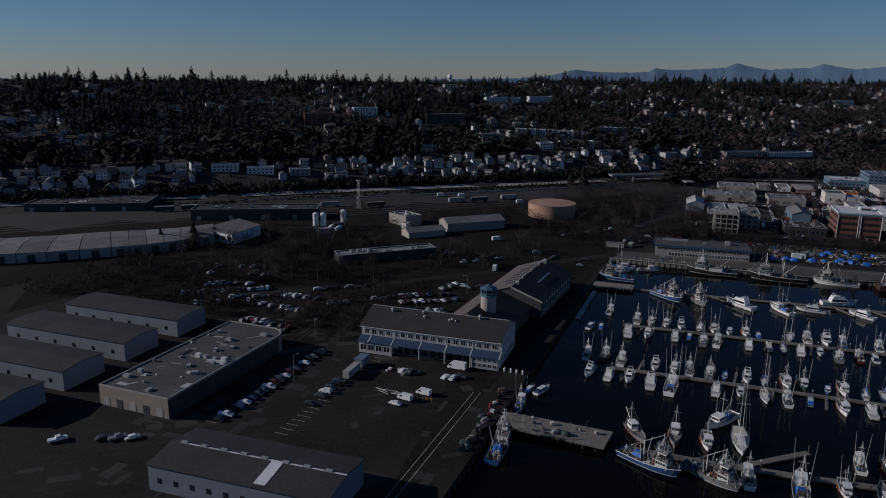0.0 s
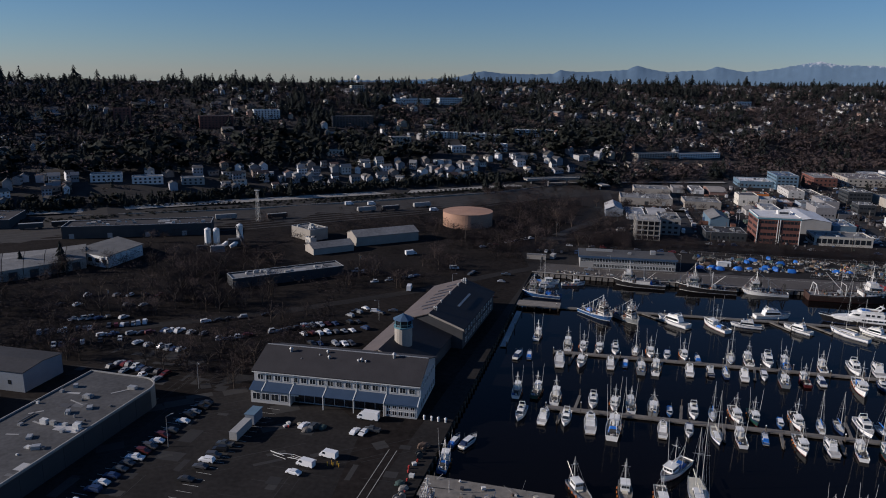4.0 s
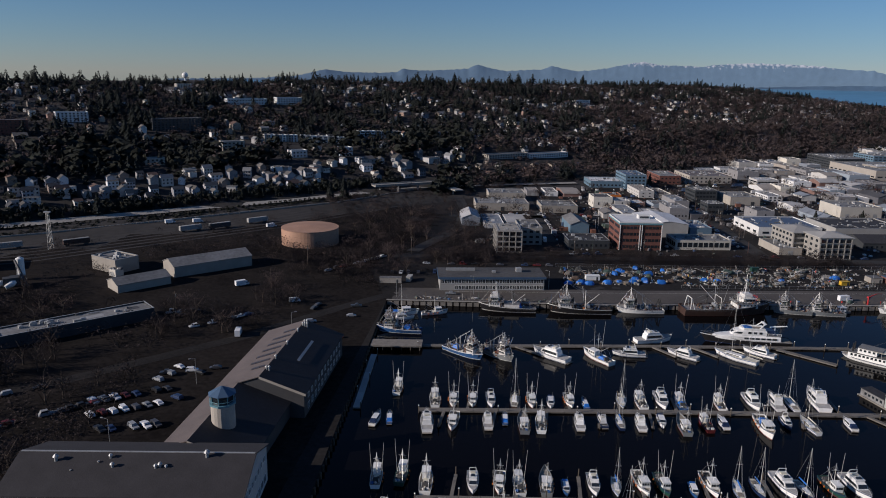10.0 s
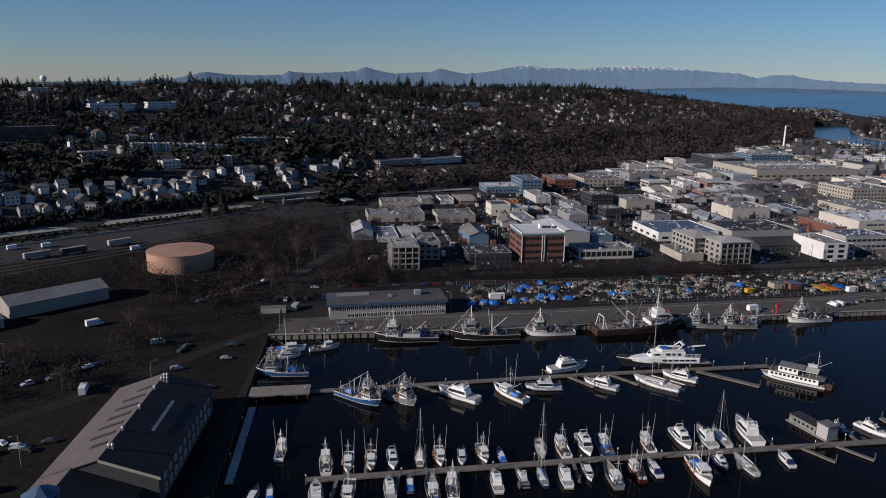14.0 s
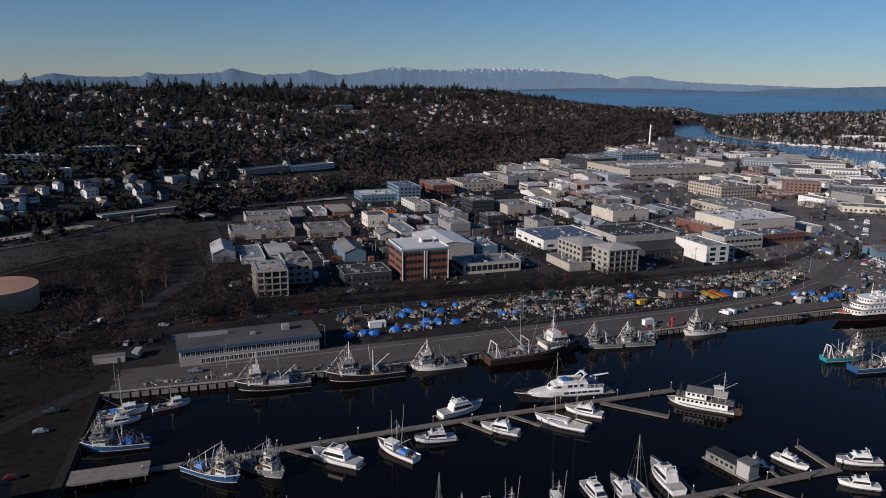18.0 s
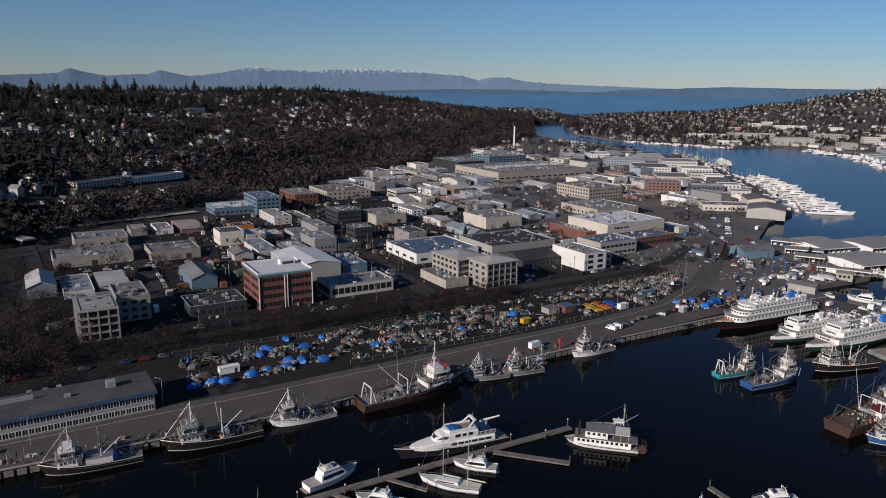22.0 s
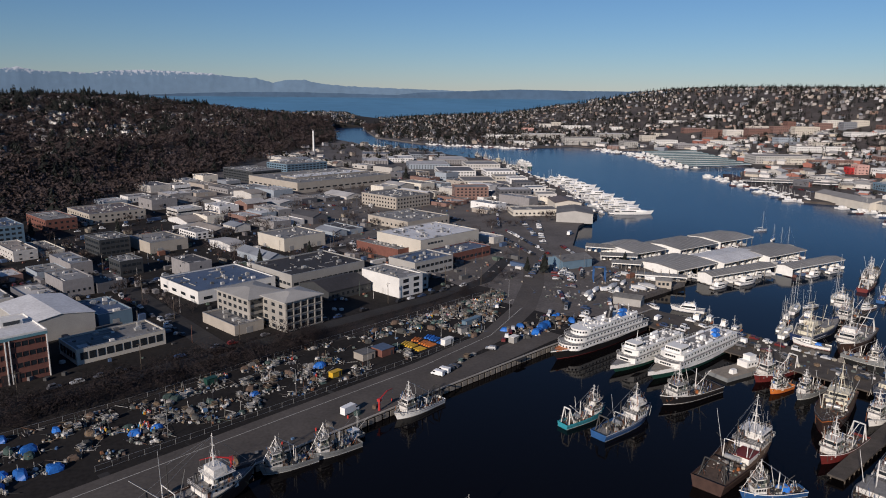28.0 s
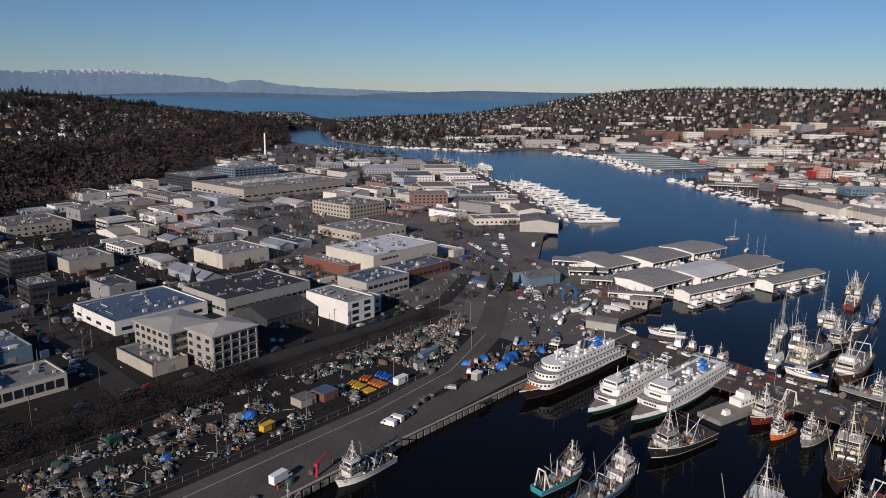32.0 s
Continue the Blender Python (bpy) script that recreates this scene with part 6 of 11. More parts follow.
def shell(ob, name, rows, mat, label=""):
    """A moulded deckhouse with rounded shoulders over stations of x, half width, foot and top."""
    mb = MB()
    for x, h, lo, hi in rows:
        mb.v += [(x, -h, lo), (x, -h * 0.97, lo + (hi - lo) * 0.7), (x, -h * 0.84, lo + (hi - lo) * 0.95), (x, 0, hi), (x, h * 0.84, lo + (hi - lo) * 0.95), (x, h * 0.97, lo + (hi - lo) * 0.7), (x, h, lo)]
    for k in range(len(rows) - 1):
        a, b = 7 * k, 7 * k + 7
        mb.f += [(a + q, a + q + 1, b + q + 1, b + q) for q in range(6)]
    mb.f += [tuple(range(7))[::-1], tuple(range(7 * len(rows) - 7, 7 * len(rows)))]
    return part(name, mb, mat, ob, label)


def super_yacht(L=39, near=True):
    ob = thing("white_motor_yacht", pose(0, 0, 0))
    B, f = L * 0.2, 2.3
    rows = hull(ob, L, B, f, BLACKHULL if near else WHITE, DECK, stripe=WHITE, bul=0.3, boot=NAVYHULL, full=1.45, sheer=0.75)
    shell(ob, "fore_cabin", ((14.2, 0.7, f + 0.5, f + 1.0), (13.0, 1.5, f + 0.3, f + 1.5), (10.5, 2.2, f, f + 1.9), (7, 2.8, f - 0.2, f + 2.3), (2, 3.1, f - 0.2, f + 2.6), (-1, 3.15, f - 0.2, f + 2.6)), WHITE)
    main = shell(ob, "main_saloon", ((-0.9, 3.4, f - 0.3, f + 2.5), (-8, 3.45, f - 0.3, f + 2.5), (-14.5, 3.3, f - 0.3, f + 2.4)), WHITE)
    up = shell(ob, "bridge", ((6.6, 0.9, f + 2.2, f + 2.5), (5.8, 1.9, f + 2.2, f + 3.5), (4.2, 2.5, f + 2.3, f + 4.4), (1.5, 2.9, f + 2.3, f + 4.9), (-4, 3.0, f + 2.3, f + 4.9), (-8.5, 2.9, f + 2.3, f + 4.8)), WHITE)
    if not near:
        for nm, x, z, sx, hw in (("saloon_windows", -6, f + 0.8, 14, 3.42), ("bridge_windows", -1, f + 3.1, 9, 2.95)):
            for sg in (-1, 1):
                block(ob, nm, x, sg * hw, z, sx, 0.16, 0.8, GLASS)
        block(ob, "fly_deck", -3.6, 0, f + 4.78, 8.6, 4.9, 0.5, WHITE, 0.9)
        block(ob, "radar_arch", -6.5, 0, f + 5.2, 1.6, 4.4, 2.2, WHITE, 0.6, -0.8)
        block(ob, "aft_deck", -L * 0.43, 0, f * 0.95, L * 0.12, B * 0.7, 0.25, DECK)
        return ob
    for k, (x0, y0, x1, y1) in enumerate(((6.1, 0.06, 5.95, 1.0), (5.85, 1.08, 5.3, 1.85), (5.2, 1.95, 4.2, 2.42), (4.05, 2.48, 2.4, 2.78))):
        for sg in (-1, 1):
            m = MB()
            p = [Vector((x0 + 0.1, sg * y0, f + 2.9)), Vector((x1 + 0.1, sg * y1, f + 2.9)), Vector((x1 - 0.55, sg * (y1 + 0.06), f + 3.75)), Vector((x0 - 0.55, sg * (y0 + 0.02), f + 3.75))]
            off = Vector((0.12, sg * 0.12 * k / 3, 0.1))
            m.add([tuple(q + off) for q in p] + [tuple(q - off * 2) for q in p], [(0, 1, 2, 3), (7, 6, 5, 4), (0, 4, 5, 1), (1, 5, 6, 2), (2, 6, 7, 3), (3, 7, 4, 0)])
            part("windscreen", m, GLASS, up)
    for sg in (-1, 1):
        for k in range(3):
            m = MB()
            m.box(-1.2 - k * 2.3, sg * 2.93, f + 3.1, 1.3 if k else 1.7, 0.16, 0.95)
            part("side_window", m, GLASS, up)
        for k in range(6):
            m = MB()
            m.box(0.2 - k * 2.4, sg * 3.42 if k else sg * 3.36, f + 0.75, 1.9, 0.16, 0.75)
            part("side_window", m, GLASS, main)
        block(ob, "fly_coaming", -3.2, sg * 2.55, f + 4.75, 9.4, 0.22, 0.85, WHITE, 0.97)
    block(ob, "fly_deck", -3.6, 0, f + 4.78, 8.6, 4.9, 0.16, DECK, label="bare teak flying bridge deck")
    shell(ob, "fly_screen", ((2.9, 0.8, f + 4.7, f + 5.2), (2.2, 1.9, f + 4.7, f + 5.6), (1.3, 2.6, f + 4.7, f + 5.6)), WHITE)
    shell(ob, "tender_cover", ((1.2, 1.2, f + 4.9, f + 5.7), (-0.4, 1.8, f + 4.9, f + 5.9), (-2.4, 1.5, f + 4.9, f + 5.5)), BLUETARP, "blue covered seating")
    block(ob, "upper_aft_deck", -11.5, 0, f + 2.4, 6.6, 6.2, 0.25, GREYDECK)
    block(ob, "aft_cabin", -10.2, 0, f + 2.65, 3.6, 4.2, 2.0, NAVYHULL, 0.95, label="dark aft deckhouse")
    block(ob, "aft_deck", -L * 0.43, 0, f * 0.95, L * 0.12, B * 0.7, 0.25, DECK)
    a = MB()
    for sg in (-1, 1):
        a.tube((-5.2, sg * 2.5, f + 5.4), (-7.4, sg * 2.0, f + 7.4), 0.26)
    a.box(-7.5, 0, f + 7.4, 1.2, 4.4, 0.26)
    part("radar_arch", a, WHITE, ob)
    spar(ob, "mast", (-7.5, 0, f + 7.6), (-7.8, 0, f + 9.4), 0.09, 0.04)
    rb = MB()
    rb.tube((-7.5, -1.0, f + 7.7), (-7.5, 1.0, f + 7.7), 0.16, n=8)
    part("radar_bar", rb, WHITE, ob)
    cr = MB()
    cr.tube((-12.5, 0, f + 2.6), (-12.5, 0, f + 5.8), 0.28)
    cr.tube((-10.4, 0, f + 5.8), (-17.6, 0, f + 6.5), 0.42, 0.25)
    part("tender_crane", cr, WHITE, ob)
    for k in range(8):
        sg = -1 if k < 4 else 1
        spar(ob, "rail_post", (-9.2 - (k % 4) * 1.8, sg * 3.0, f + 2.6), (-9.2 - (k % 4) * 1.8, sg * 3.0, f + 3.6), 0.06, mat=WHITE)
    for sg in (-1, 1):
        spar(ob, "deck_rail", (-8.6, sg * 3.0, f + 3.6), (-14.8, sg * 3.0, f + 3.6), 0.06, mat=WHITE)
    railing(ob, rows, f, 0.9, 0.5, 1.0)
    return ob


def passenger_ship(L=68, hullmat=None, tiers=3, round_front=True, tarps=2, bow=ORANGE, f=3.6):
    """A white decked passenger ship on a dark hull, laid up beside the quay."""
    ob = thing("passenger_ship", pose(0, 0, 0))
    B = L * 0.175
    rows = hull(ob, L, B, f, hullmat or BLACKHULL, GREYDECK, stripe=WHITEPAINT, bul=0.15, boot=REDHULL if round_front else None, full=2.6, sheer=0.35, stern=0.75, band=0.5 if round_front else 1.7)
    z = f
    for k in range(tiers):
        x1 = L * (0.30 - 0.05 * k)
        x0 = -L * (0.46 - 0.06 * k)
        w = B * (0.94 - 0.08 * k)
        m = MB()
        nose = [(x1 + w * 0.45 * math.cos(a), w / 2 * math.sin(a)) for a in [math.pi / 2 - math.pi * i / 10 for i in range(11)]] if round_front else [(x1, w / 2), (x1 + 1.4, w * 0.25), (x1 + 1.4, -w * 0.25), (x1, -w / 2)]
        poly = ([(x0, w / 2)] + nose + [(x0, -w / 2)])[::-1]
        m.prism(poly, z, z + 2.45)
        t = part("deckhouse", m, WHITEPAINT, ob)
        n = int((x1 - x0) / 2.6)
        ports(t, x0 + 1, x1 - 0.5, -w / 2, z + 1.1, n, 0.9, 0.75, 0)
        ports(t, x0 + 1, x1 - 0.5, w / 2, z + 1.1, n, 0.9, 0.75, 2)
        if round_front:
            rw = MB()
            for i in range(9):
                a = radians(-64 + i * 16)
                rw.box(x1 + w * 0.45 * math.cos(a), w / 2 * math.sin(a), z + 1.1, 0.2, 0.75, 0.8, math.degrees(a))
            tagged(part("glazing", rw, GLASS, t), kind="stuff")
        else:
            ports(t, -w * 0.22, w * 0.22, x1 + 1.4, z + 1.1, 5, 0.8, 0.8, 1)
        if k < tiers - 1 or not round_front:
            rl = MB()
            ring = [(px * 1.006, py * 1.04) for px, py in poly]
            for (ax, ay), (bx, by) in zip(ring, ring[1:] + ring[:1]):
                rl.tube((ax, ay, z + 3.6), (bx, by, z + 3.6), 0.04, n=4)
                for j in range(max(1, int(math.dist((ax, ay), (bx, by)) / 2))):
                    t2 = j / max(1, int(math.dist((ax, ay), (bx, by)) / 2))
                    rl.tube((ax + (bx - ax) * t2, ay + (by - ay) * t2, z + 2.6), (ax + (bx - ax) * t2, ay + (by - ay) * t2, z + 3.6), 0.03, n=4)
            part("railing", rl, WHITEPAINT, ob)
        s = MB()
        s.prism([(px * 1.008, py * 1.05) for px, py in poly], z + 2.45, z + 2.6)
        part("deck_slab", s, WHITEPAINT if k == tiers - 1 else GREYDECK, ob)
        z += 2.6
    if not round_front:
        wh = block(ob, "wheelhouse", L * 0.2, 0, z, L * 0.1, B * 0.6, 2.4, WHITEPAINT, 0.94)
        ports(wh, -B * 0.26, B * 0.26, L * 0.25, z + 1.1, 7, B * 0.06, 0.8, 1)
        ports(wh, L * 0.16, L * 0.24, -B * 0.3, z + 1.1, 4, 0.9, 0.8, 0)
        ports(wh, L * 0.16, L * 0.24, B * 0.3, z + 1.1, 4, 0.9, 0.8, 2)
        block(ob, "sun_deck", -L * 0.12, 0, z, L * 0.46, B * 0.66, 0.12, GREYDECK)
    fn = MB()
    fn.tube((-L * 0.1, 0, z), (-L * 0.115, 0, z + 3.6), 1.5, 1.3, 14)
    if round_front:
        part("funnel", fn, BLACKHULL, ob)
    else:
        block(ob, "stack_casing", -L * 0.1, 0, z + 0.1, 3.2, 1.6, 1.8, WHITEPAINT, 0.8)
    spar(ob, "mast", (L * 0.17, 0, z), (L * 0.16, 0, z + 7), 0.2, 0.08, WHITEPAINT, 8)
    spar(ob, "mast", (-L * 0.33, 0, z - 2.5), (-L * 0.33, 0, z + 4), 0.16, 0.08, WHITEPAINT, 8)
    for k in range(4):
        lb = MB()
        lx = -L * 0.3 + k * L * 0.12
        lb.tube((lx - 2.4, (-1) ** k * B * 0.36, z + 0.7), (lx + 2.4, (-1) ** k * B * 0.36, z + 0.7), 0.75, 0.6, 8)
        part("lifeboat", lb, WHITE, ob)
    for k in range(tarps):
        tb = MB()
        tb.box(-L * 0.22 - k * 5.5, (-1) ** k * 1.4, z - 0.02, 4.4, 3.2, 1.5, 0, 0.6)
        part("tarpaulin", tb, BLUETARP, ob, "blue tarpaulin bundle")
    fd = MB()
    fd.prism([(L * 0.33, -B * 0.3), (L * 0.46, -B * 0.1), (L * 0.46, B * 0.1), (L * 0.33, B * 0.3)], f * 1.2, f * 1.22 + 0.15)
    part("foredeck", fd, bow, ob)
    r = random.Random(3)
    for _ in range(8):
        block(ob, "vent", r.uniform(-0.35, 0.2) * L, r.uniform(-0.25, 0.25) * B, z, r.uniform(0.5, 1.6), r.uniform(0.5, 1.4), r.uniform(0.5, 1.3), r.choice((WHITEPAINT, WHITEPAINT, GREYDECK)))
    cl = MB()
    for _ in range(70):
        q = r.uniform(0.3, 1.2)
        cl.box(r.uniform(-0.42, 0.24) * L, r.uniform(-0.34, 0.34) * B, z, q * r.uniform(0.6, 2), q, q * r.uniform(0.3, 0.8), r.choice((0, 0, 90, 30)), r.uniform(0.7, 1))
    tagged(part("deck_clutter", cl, SHIPCLUTTER, ob), kind="stuff")
    railing(ob, rows, f, 1.0, 0.7, 1.0)
    return ob


def paddle_boat(L=24):
    ob = thing("paddle_boat", pose(0, 0, 0))
    B = 7
    hull(ob, L, B, 1.1, WHITEPAINT, DECK, stripe=NAVYHULL, bul=0.1, full=4)
    for nm, x, z, sx in (("lower_cabin", -0.5, 1.1, L * 0.76), ("upper_cabin", 1.5, 3.7, L * 0.3)):
        t = block(ob, nm, x, 0, z, sx, B * 0.82, 2.3, WHITEPAINT)
        ports(t, x - sx * 0.46, x + sx * 0.46, -B * 0.41, z + 1.0, int(sx / 1.6), 0.9, 0.9, 0)
        ports(t, x - sx * 0.46, x + sx * 0.46, B * 0.41, z + 1.0, int(sx / 1.6), 0.9, 0.9, 2)
        block(ob, "canopy_roof", x - 1, 0, z + 2.3, sx + 2, B * 0.95, 0.2, ROOFGREY)
    block(ob, "awning", -L * 0.2, 0, 5.8, L * 0.36, B * 0.9, 0.15, CREAM)
    for k in range(8):
        spar(ob, "awning_post", (-L * 0.36 + (k % 4) * L * 0.1, (1 if k < 4 else -1) * B * 0.42, 3.6), (-L * 0.36 + (k % 4) * L * 0.1, (1 if k < 4 else -1) * B * 0.42, 5.8), 0.06)
    for sg in (-1, 1):
        spar(ob, "wheel_rim", (-L / 2 - 1.2, sg * B * 0.3, 1.3), (-L / 2 - 1.2, sg * B * 0.34, 1.3), 1.4, 1.4, BROWNHULL, 16)
    for i in range(8):
        a = i * math.pi / 4
        block(ob, "paddle_board", -L / 2 - 1.2 + 1.5 * math.cos(a), 0, 1.15 + 1.5 * math.sin(a), 0.3, B * 0.64, 0.3, BROWNHULL)
    for sg in (-1, 1):
        spar(ob, "smoke_pipe", (L * 0.3, sg * 1.4, 3.6), (L * 0.3, sg * 1.4, 7.2), 0.3, 0.3, BLACKHULL, 8)
    return ob


def boathouse():
    ob = thing("grey_houseboat", pose(0, 0, 0))
    block(ob, "float", 0, 0, -0.4, 17, 5.4, 0.9, DOCKWOOD)
    block(ob, "cabin", -2, 0, 0.5, 11, 4.6, 2.6, ROOFGREY)
    block(ob, "upper_cabin", 6, 0, 0.5, 4.4, 4.6, 4.6, WALLGREY)
    block(ob, "cabin_roof", -2, 0, 3.1, 11.4, 5, 0.2, ROOFDARK)
    block(ob, "upper_roof", 6, 0, 5.1, 4.8, 5, 0.2, ROOFGREY)
    ports(ob, -6, 3, -2.3, 1.4, 5, 1.0, 0.9, 0)
    return ob


MAKERS = {
    "C9": (lambda: cruiser(9.5, False), "white motor cruiser with dark canvas canopy moored at a dock", "boat"),
    "CB": (lambda: cruiser(8, False, BLUEHULL, BLUETARP), "small blue cabin cruiser at a dock", "boat"),
    "CN": (lambda: cruiser(9.5, True, NAVYHULL), "navy-hulled motor cruiser moored at a dock", "boat"),
    "C11": (lambda: cruiser(11.5, True), "white flybridge motor cruiser moored at a dock", "boat"),
    "C14": (lambda: cruiser(14, True), "large white flybridge cruiser moored at a dock", "boat"),
    "C18": (lambda: cruiser(18, True), "big white flybridge motor yacht at the outer dock", "boat"),
    "S10": (lambda: sailboat(10), "white sailing yacht with blue sail cover", "sailboat"),
    "S12": (lambda: sailboat(12.5, cover=CREAM), "white sailing yacht with pale sail cover", "sailboat"),
    "SB": (lambda: sailboat(10.5, NAVYHULL), "navy sailing yacht with blue sail cover", "sailboat"),
    "SR": (lambda: sailboat(12, BROWNHULL, CREAM), "dark wooden sailing boat with tall mast", "sailboat"),
    "SK": (lambda: sailboat(19, None, CREAM, 2), "white two-masted ketch at the outer dock", "sailboat"),
    "F12": (lambda: fishing_boat(12), "white troller with tall poles moored at a dock", "fishing boat"),
    "F13": (lambda: fishing_boat(13.5, poles=False, house="front"), "white gillnetter with net drum", "fishing boat"),
    "FG": (lambda: fishing_boat(12.5, GREENHULL), "dark green fishing boat with poles", "fishing boat"),
    "FR": (lambda: fishing_boat(11.5, REDHULL, poles=True), "red-hulled fishing boat with poles", "fishing boat"),
    "FB": (lambda: fishing_boat(12.5, BLUEHULL, tarp=BLUETARP), "blue fishing boat with blue tarpaulin", "fishing boat"),
    "FK": (lambda: fishing_boat(14, GREYHULL, poles=False, house="aft"), "grey work boat with aft wheelhouse", "fishing boat"),
    "FN": (lambda: fishing_boat(17, WHITEPAINT, poles=True, tarp=BLUETARP), "white seiner with blue tarpaulin on deck", "fishing boat"),
    "WB": (lambda: work_ship(21, BLUEHULL, "fore", seed=3, gantry=False, tarp=BLUETARP), "blue-hulled seiner with rigging and blue tarpaulin", "fishing vessel"),
    "WD": (lambda: work_ship(29, BLACKHULL, "fore", seed=4, gantry=False, tarp=BLUETARP), "dark-hulled seiner with blue tarpaulin at the quay", "fishing vessel"),
    "WL": (lambda: work_ship(32, BLACKHULL, "fore", seed=5, gantry=False), "long black and white seiner with tall mast", "fishing vessel"),
    "WW": (lambda: work_ship(24, WHITEPAINT, "fore", seed=6, gantry=True, stripe=NAVYHULL), "white steel seiner moored at the quay", "fishing vessel"),
    "WX": (lambda: work_ship(46, BROWNHULL, "fore", seed=8), "large dark brown trawler with white gantry", "fishing vessel"),
    "WG": (lambda: work_ship(19, GREYHULL, "fore", seed=9, gantry=False, stripe=GREYHULL), "grey steel work boat with pale boom", "fishing vessel"),
    "WT": (lambda: work_ship(22, TEALHULL, "fore", seed=11, stripe=TEALHULL), "turquoise tug-like work boat", "fishing vessel"),
    "WU": (lambda: work_ship(30, BLUEHULL, "fore", seed=12, stripe=WHITEPAINT), "blue trawler with white deckhouse", "fishing vessel"),
    "WK": (lambda: work_ship(36, BLACKHULL, "aft", seed=13), "black-hulled trawler with white house", "fishing vessel"),
    "WR": (lambda: work_ship(29, REDHULL, "fore", seed=14, stripe=WHITEPAINT), "dark red and white trawler", "fishing vessel"),
    "WO": (lambda: work_ship(14, ORANGE, "fore", seed=15, gantry=False), "small orange work boat", "fishing vessel"),
    "WS": (lambda: work_ship(40, NAVYHULL, "aft", housemat=CREAM, seed=16), "big navy trawler with cream aft house", "fishing vessel"),
    "WM": (lambda: work_ship(34, BROWNHULL, "aft", seed=17, stripe=ORANGE), "rust-streaked factory vessel with white aft house", "fishing vessel"),
    "WF": (lambda: work_ship(44, BROWNHULL, "aft", housemat=CREAM, seed=18, stripe=ORANGE), "rusty brown trawler with cream aft bridge", "fishing vessel"),
    "WC": (rust_trawler, "long rusty brown trawler with cluttered deck", "fishing vessel"),
    "Y": (lambda: super_yacht(39), "large white three-deck motor yacht with dark hull", "yacht"),
    "YF": (lambda: super_yacht(39, False), "large white three-deck motor yacht", "yacht"),
    "P1": (lambda: passenger_ship(70), "laid-up black and white passenger ship with rounded decks", "ship"),
    "P2": (lambda: passenger_ship(56, GREENHULL, 2, False, 0, GREYDECK, 2.9), "white and dark green passenger ferry", "ship"),
    "P3": (lambda: passenger_ship(72, GREENHULL, 2, False, 2, DECK, 3.3), "long white and dark green passenger ship", "ship"),
    "PB": (lambda: paddle_boat(), "white paddle boat with brown stern wheel", "boat"),
    "HB": (lambda: boathouse(), "grey floating houseboat with flat roof", "houseboat"),
}
_proto = {}


def boat(kind, x, y, heading, group="", label=""):
    """Moors a boat with its bow towards heading, in degrees from +x."""
    m = pose(x, y, 0, 0, 0, heading)
    if kind not in _proto:
        ob = MAKERS[kind][0]()
        ob.matrix_basis = m
        _proto[kind] = ob
        tagged(ob, MAKERS[kind][1], MAKERS[kind][2])
    else:
        ob = copy_thing(_proto[kind], m)
    return tagged(ob, label, group=group)


def moor(text, xs, line, slope, side, group, seed):
    """A row of boats nosed out from a dock: kinds as words, places along the dock."""
    r = random.Random(seed)
    size = {"C9": 9.5, "CB": 8, "CN": 9.5, "C11": 11.5, "C14": 14, "C18": 18, "S10": 10, "S12": 12.5, "SB": 10.5, "SR": 12, "F12": 12, "F13": 13.5, "FG": 12.5, "FR": 11.5, "FB": 12.5, "FK": 14, "FN": 17, "HB": 17, "SK": 19}
    for k, x in zip(text.split(), xs):
        y = line + (x + 39) * slope + side * (size[k] / 2 + 2.2)
        out = r.random() < 0.35
        boat(k, x, y, (90 if (side > 0) == out else -90) + r.uniform(-5, 5), group)


moor("F13 F12 F12 C11 SR F12 C9 F12 CB S12 F13 C14 FB F12 C14 C14 S12 C18", [-33.8, -27, -20.1, -13.5, -5, 1.2, 8, 14.9, 20.2, 33.8, 40.6, 48.6, 54.9, 69.1, 81.8, 90, 95.3, 106], 334, 0.047, 1, "boats on the middle dock", 1)
moor("C14 F13 C11 CB FK F13 C11 CN SB C11 C9 FK FR C9 FN CN S12 C9", [-35.6, -26.7, -15, -9, -3, 3, 16.1, 24, 30, 36.9, 44.6, 51.2, 59.1, 65.4, 78.7, 87.4, 94.6, 109], 334, 0.047, -1, "boats on the middle dock", 2)
moor("F13 C11 F12 F12 FK CB C11 S10 F13 FG CB F13 S10 SB C14 SB FG C14", [-33.5, -20, -12.3, -6.8, 1.1, 6.6, 14.8, 21.1, 28.9, 34.9, 43.1, 48.7, 55.9, 61.9, 70.2, 75, 83.8, 90.9], 279.4, 0.035, 1, "boats on the near dock", 3)
moor("C11 C11 C11 C14 FN C11 C9 S12 F12 CB F13 C11 F12 FG", [-43.9, -35.8, -28.3, -20, -12.2, 3.8, 12.3, 20.8, 28.2, 36.1, 46.7, 55.4, 64.2, 72], 279.4, 0.035, -1, "boats on the near dock", 4)
moor("FK F13 SK F12 FG C11 S10 F13", [-8, 2, 12, 46, 54, 64, 74, 84], 216.5, 0.09, 1, "boats on the south dock", 5)
moor("F13 FN F12 FK C9 F13 S12", [14, 28, 40, 50, 62, 74, 86], 215.5, 0.09, -1, "boats on the south dock", 6)
for k, x, y, a in (("C9", -53, 326, 80), ("CB", -48.5, 327, 95), ("F12", -48, 352, 88), ("F12", -48, 290, 92), ("FG", -40.7, 292, 85), ("CB", -61.5, 246, 80), ("C9", -57, 247, 70), ("FB", -61.5, 233, 95), ("WB", -59, 200, 92), ("FK", -20, 226, -60), ("WB", -14, 208, -25), ("WG", 4, 207, -30), ("FN", 6, 246, -120)):
    boat(k, x, y, a)
